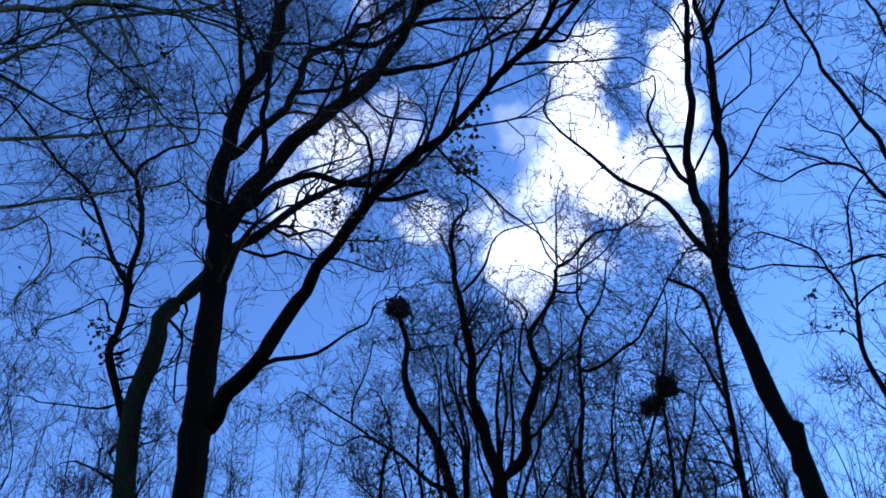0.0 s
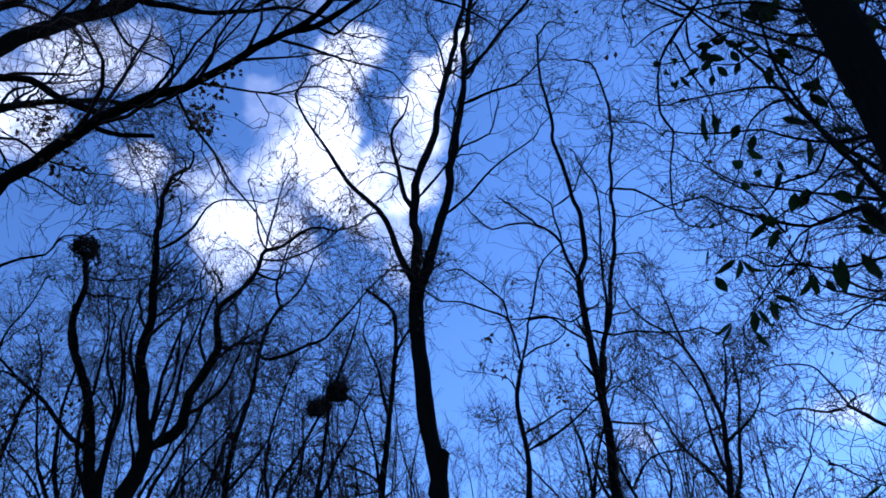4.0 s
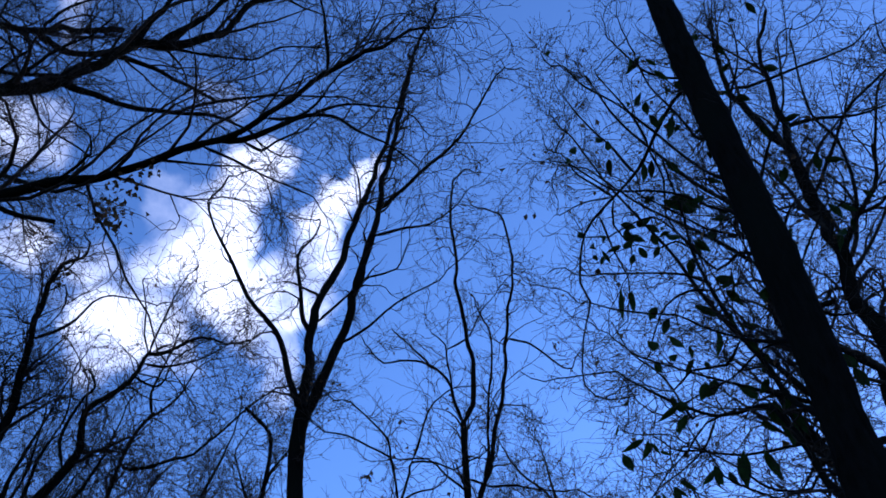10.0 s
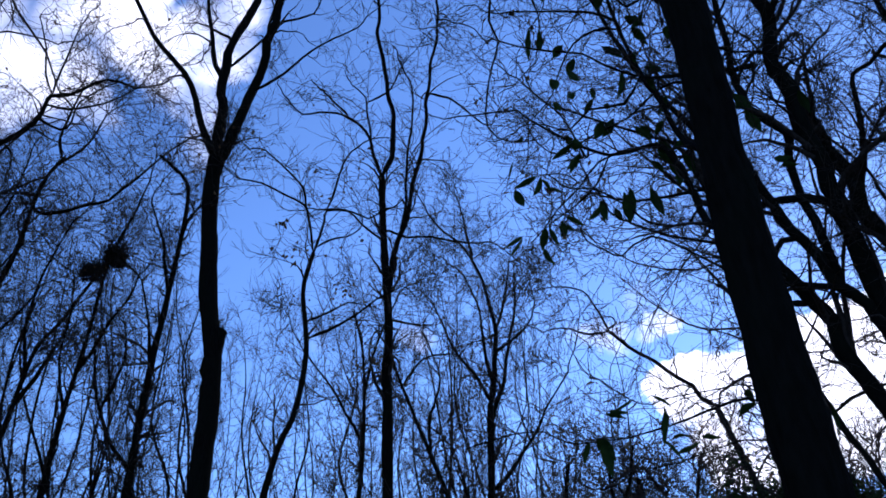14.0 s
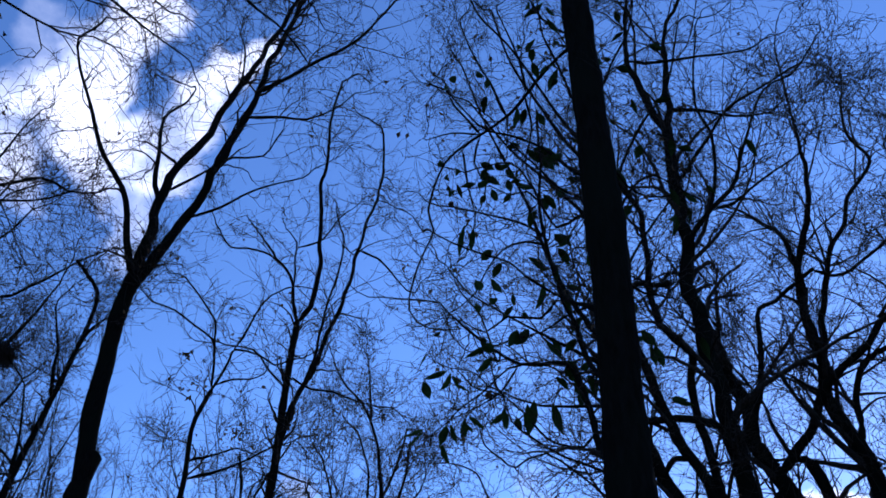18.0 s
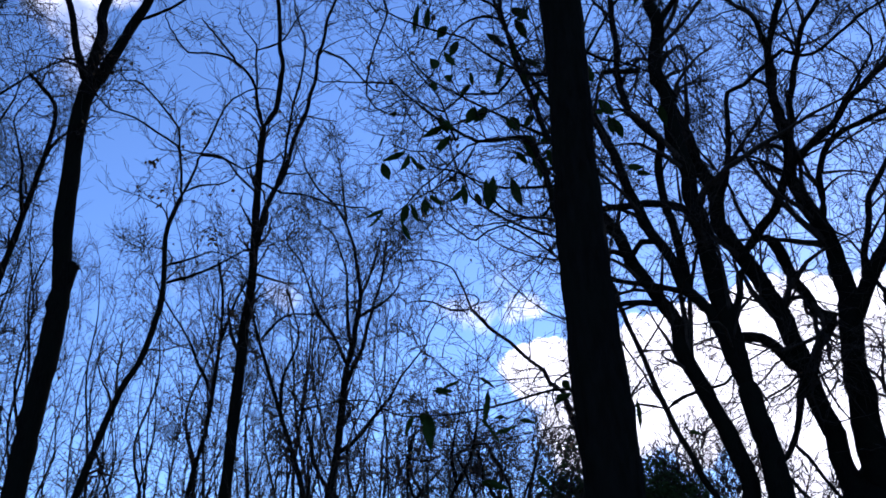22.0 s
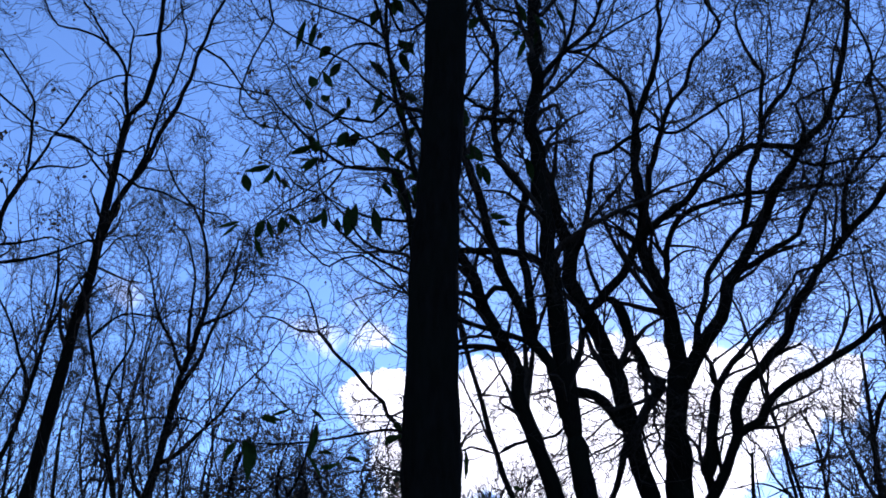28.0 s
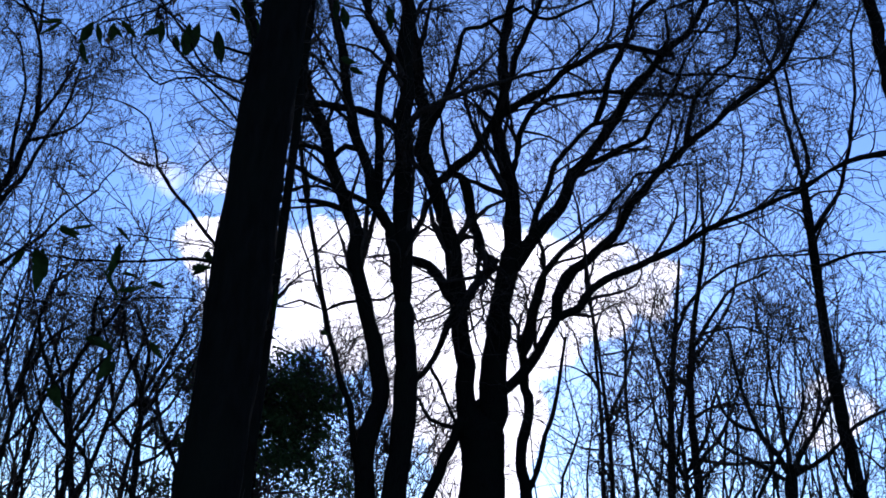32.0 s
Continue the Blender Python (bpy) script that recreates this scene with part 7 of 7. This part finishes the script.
near.limb("branch", 0.0070, 0.0032, (1.77, 1.05, 3.73), (2.00, 1.14, 4.06), (2.11, 1.14, 4.02), (2.23, 1.12, 4.04), (2.37, 1.07, 4.12))
near.twigs((
    dict(per_m=15.0, length=(0.1, 0.55), angle=42, up=0.2, kink=0.34, seg=7, share=0.5, begin=0.1, fattest=0.02, zig=0.4),
    dict(per_m=11.0, length=(0.05, 0.28), angle=46, up=0.1, kink=0.36, seg=4, share=0.6, zig=0.45),
), 0.0017)
near.withered(50, 0.028)


def leaves(*blades):
    """Long pointed evergreen leaves that hang from the shoots: base, tip and width of each."""
    for base, tip, width in blades:
        b, e = np.array(base), np.array(tip)
        axis, size = unit(e - b), np.linalg.norm(e - b)
        face = unit(b - np.array([0, 0, 1.6]))
        across = unit(np.cross(axis, face) + 0.25 * rng.standard_normal(3))
        across = unit(across - axis * (across @ axis))
        sag = np.cross(across, axis)
        V = []
        for u in np.linspace(0, 1, 8):
            half = 1.22 * width / 2 * math.sin(math.pi * min(1, u**0.8)) ** 1.1 + 0.0006
            mid = b + axis * size * u + sag * size * 0.12 * math.sin(math.pi * u)
            for v in (-1, -0.5, 0, 0.5, 1):
                V.append(mid + across * half * v + sag * half * 0.35 * abs(v) + rng.normal(0, 0.0006, 3))
        V = np.array(V)
        V = np.vstack([V, V + sag * 0.0007]) - np.array(near.root.location)
        q = []
        for r in range(7):
            for c in range(4):
                k = r * 5 + c
                q += [(k, k + 1, k + 6, k + 5), (k + 45, k + 46, k + 41, k + 40)]
        part("leaf", mesh_of("leaf", V, q), LEAF, near.root, "dark green pointed leaf")



leaves(
    ((2.058, 2.000, 3.555), (2.005, 2.081, 3.525), 0.019),
    ((1.994, 2.064, 3.505), (2.027, 2.060, 3.439), 0.030),
    ((2.067, 1.991, 3.547), (2.053, 2.035, 3.478), 0.022),
    ((2.071, 1.987, 3.535), (2.104, 1.982, 3.485), 0.011),
    ((2.089, 1.968, 3.492), (2.130, 1.953, 3.480), 0.011),
    ((2.177, 1.871, 3.621), (2.159, 1.921, 3.557), 0.023),
    ((2.163, 1.887, 3.675), (2.118, 1.966, 3.629), 0.019),
    ((1.999, 2.059, 3.635), (1.994, 2.092, 3.581), 0.006),
)
leaves(
    ((2.061, 1.997, 3.321), (2.056, 2.031, 3.239), 0.025),
    ((2.045, 2.014, 3.244), (2.083, 2.003, 3.172), 0.016),
    ((2.068, 1.990, 3.322), (2.101, 1.985, 3.250), 0.014),
    ((2.103, 1.953, 3.339), (2.113, 1.971, 3.268), 0.024),
    ((2.104, 1.952, 3.327), (2.141, 1.941, 3.301), 0.011),
    ((2.115, 1.940, 3.356), (2.169, 1.909, 3.316), 0.016),
    ((2.000, 2.059, 3.300), (1.957, 2.126, 3.272), 0.011),
    ((1.997, 2.061, 3.292), (1.971, 2.114, 3.234), 0.009),
)
leaves(
    ((2.186, 1.829, 3.363), (2.165, 1.884, 3.323), 0.020),
    ((2.187, 1.827, 3.351), (2.202, 1.841, 3.304), 0.016),
    ((2.258, 1.739, 3.413), (2.258, 1.771, 3.279), 0.031),
    ((2.297, 1.686, 3.397), (2.331, 1.675, 3.276), 0.027),
    ((2.253, 1.745, 3.735), (2.235, 1.800, 3.673), 0.033),
    ((2.305, 1.677, 3.676), (2.338, 1.664, 3.597), 0.029),
    ((2.310, 1.669, 3.507), (2.351, 1.646, 3.457), 0.020),
    ((2.376, 1.573, 3.505), (2.407, 1.564, 3.417), 0.026),
    ((2.216, 1.792, 3.343), (2.243, 1.790, 3.291), 0.022),
    ((2.356, 1.604, 3.572), (2.346, 1.654, 3.537), 0.026),
)
leaves(
    ((2.196, 2.044, 4.431), (2.194, 2.075, 4.259), 0.020),
    ((2.225, 2.013, 4.413), (2.231, 2.036, 4.293), 0.022),
    ((2.307, 1.918, 4.208), (2.295, 1.963, 4.138), 0.028),
    ((2.381, 1.825, 4.235), (2.446, 1.771, 4.157), 0.026),
    ((2.417, 1.777, 4.086), (2.405, 1.826, 3.951), 0.025),
    ((2.335, 1.884, 4.032), (2.351, 1.896, 3.980), 0.017),
    ((2.358, 1.854, 3.930), (2.390, 1.847, 3.917), 0.016),
    ((2.452, 1.729, 4.355), (2.511, 1.677, 4.296), 0.033),
    ((2.415, 1.779, 4.940), (2.499, 1.695, 4.816), 0.053),
    ((2.373, 1.836, 5.256), (2.371, 1.870, 5.123), 0.028),
    ((2.504, 1.652, 5.541), (2.486, 1.714, 5.387), 0.035),
)
leaves(
    ((2.180, 2.204, 4.968), (2.207, 2.205, 4.932), 0.030),
    ((2.326, 2.049, 4.886), (2.367, 2.033, 4.825), 0.036),
    ((2.345, 2.028, 4.865), (2.403, 1.990, 4.811), 0.029),
    ((2.242, 2.141, 4.805), (2.276, 2.134, 4.720), 0.017),
    ((2.409, 1.951, 4.829), (2.436, 1.950, 4.761), 0.029),
    ((2.508, 1.821, 6.234), (2.580, 1.754, 6.351), 0.042),
    ((2.493, 1.842, 5.851), (2.543, 1.807, 5.998), 0.031),
    ((2.211, 2.173, 4.784), (2.234, 2.178, 4.757), 0.017),
    ((2.453, 1.895, 5.084), (2.441, 1.943, 5.066), 0.020),
    ((2.511, 1.818, 4.690), (2.537, 1.816, 4.624), 0.038),
    ((2.559, 1.750, 4.139), (2.609, 1.711, 4.116), 0.017),
)
leaves(
    ((2.730, 1.468, 3.774), (2.760, 1.455, 3.678), 0.029),
    ((2.835, 1.253, 4.592), (2.878, 1.204, 4.518), 0.021),
    ((2.696, 1.530, 3.819), (2.742, 1.488, 3.838), 0.019),
    ((2.708, 1.509, 4.822), (2.745, 1.483, 4.716), 0.024),
    ((2.756, 1.420, 3.499), (2.801, 1.374, 3.486), 0.018),
    ((2.819, 1.290, 4.460), (2.818, 1.339, 4.351), 0.020),
)
leaves(
    ((1.625, 1.483, 2.363), (1.673, 1.460, 2.353), 0.009),
    ((1.716, 1.377, 2.345), (1.722, 1.401, 2.270), 0.013),
    ((1.722, 1.370, 2.281), (1.762, 1.350, 2.284), 0.008),
    ((1.724, 1.367, 2.244), (1.773, 1.336, 2.268), 0.010),
    ((1.762, 1.318, 2.273), (1.801, 1.297, 2.269), 0.010),
    ((1.702, 1.394, 2.394), (1.743, 1.374, 2.366), 0.007),
    ((1.643, 1.463, 2.368), (1.692, 1.437, 2.399), 0.006),
    ((1.834, 1.216, 2.334), (1.831, 1.255, 2.311), 0.014),
)
leaves(
    ((1.542, 1.425, 2.279), (1.560, 1.435, 2.185), 0.023),
    ((1.519, 1.450, 2.267), (1.521, 1.477, 2.225), 0.011),
    ((1.626, 1.329, 2.254), (1.668, 1.308, 2.196), 0.006),
)
leaves(
    ((1.622, 1.334, 2.101), (1.673, 1.302, 2.089), 0.016),
    ((1.658, 1.289, 2.074), (1.660, 1.319, 2.017), 0.013),
    ((1.701, 1.232, 2.114), (1.736, 1.217, 2.080), 0.011),
    ((1.588, 1.374, 1.989), (1.631, 1.355, 1.947), 0.012),
    ((1.746, 1.167, 2.332), (1.772, 1.164, 2.318), 0.014),
    ((1.735, 1.183, 2.290), (1.774, 1.161, 2.304), 0.014),
    ((1.833, 1.025, 2.269), (1.851, 1.034, 2.204), 0.009),
    ((1.883, 0.929, 2.180), (1.912, 0.916, 2.178), 0.008),
)
leaves(
    ((1.557, 1.409, 2.335), (1.601, 1.390, 2.332), 0.010),
    ((1.639, 1.313, 2.322), (1.645, 1.337, 2.257), 0.012),
    ((1.533, 1.436, 2.275), (1.570, 1.425, 2.224), 0.025),
    ((1.632, 1.321, 2.102), (1.677, 1.297, 2.089), 0.013),
    ((1.665, 1.279, 2.061), (1.660, 1.318, 2.017), 0.015),
    ((1.735, 1.183, 2.286), (1.771, 1.165, 2.309), 0.011),
    ((1.597, 1.364, 1.998), (1.624, 1.363, 1.957), 0.013),
)
leaves(
    ((2.267, 1.557, 3.429), (2.306, 1.534, 3.349), 0.038),
    ((2.217, 1.628, 3.328), (2.244, 1.624, 3.228), 0.024),
    ((2.163, 1.698, 3.339), (2.179, 1.711, 3.215), 0.026),
    ((2.108, 1.766, 3.321), (2.131, 1.769, 3.248), 0.020),
    ((2.211, 1.635, 3.606), (2.255, 1.609, 3.542), 0.018),
    ((2.148, 1.717, 3.661), (2.140, 1.759, 3.598), 0.032),
    ((2.081, 1.797, 3.533), (2.060, 1.852, 3.489), 0.021),
    ((2.066, 1.815, 3.579), (2.031, 1.884, 3.551), 0.016),
    ((2.248, 1.584, 3.512), (2.294, 1.553, 3.455), 0.032),
    ((2.416, 1.313, 3.546), (2.439, 1.314, 3.463), 0.018),
    ((2.435, 1.278, 3.313), (2.479, 1.236, 3.313), 0.020),
)
leaves(
    ((2.247, 1.987, 4.843), (2.309, 1.946, 4.818), 0.033),
    ((2.238, 1.998, 4.687), (2.298, 1.960, 4.752), 0.028),
    ((2.301, 1.925, 4.801), (2.361, 1.883, 4.858), 0.024),
    ((2.282, 1.947, 4.667), (2.314, 1.941, 4.603), 0.028),
    ((2.264, 1.968, 4.630), (2.261, 2.002, 4.586), 0.023),
    ((2.342, 1.875, 4.644), (2.331, 1.920, 4.591), 0.023),
    ((2.232, 2.004, 4.706), (2.197, 2.072, 4.703), 0.021),
    ((2.390, 1.813, 4.932), (2.440, 1.780, 4.846), 0.034),
    ((2.415, 1.780, 4.907), (2.486, 1.715, 4.796), 0.043),
    ((2.365, 1.845, 4.977), (2.351, 1.896, 4.969), 0.024),
    ((2.327, 1.893, 4.799), (2.371, 1.871, 4.746), 0.026),
    ((2.274, 1.956, 4.803), (2.262, 2.001, 4.753), 0.026),
)
leaves(
    ((2.370, 1.671, 4.271), (2.419, 1.635, 4.232), 0.030),
    ((2.412, 1.611, 4.262), (2.391, 1.676, 4.212), 0.025),
    ((2.349, 1.701, 4.516), (2.399, 1.665, 4.433), 0.029),
    ((2.387, 1.647, 3.984), (2.442, 1.601, 3.971), 0.022),
    ((2.419, 1.600, 3.818), (2.409, 1.650, 3.753), 0.024),
    ((2.371, 1.669, 3.582), (2.415, 1.641, 3.514), 0.030),
    ((2.409, 1.614, 3.475), (2.417, 1.639, 3.415), 0.026),
    ((2.402, 1.626, 3.710), (2.390, 1.677, 3.661), 0.023),
    ((2.427, 1.587, 3.600), (2.418, 1.637, 3.578), 0.023),
)
# leaves among the upper twigs, close to the trunk
tips = np.concatenate(near.ends)
apart = np.hypot(tips[:, 0] - 1.76, tips[:, 1] - 1.05)
tips = tips[(apart > 0.25) & (apart < 0.95) & (tips[:, 2] > 3.5) & (tips[:, 2] < 6.2)]
for tip in tips[rng.permutation(len(tips))[:84]]:
    hang = unit(rng.standard_normal(3) * np.array([0.7, 0.7, 0.3]) - np.array([0, 0, 0.8]))
    leaves((tuple(tip), tuple(tip + hang * rng.uniform(0.05, 0.1)), rng.uniform(0.016, 0.032)))
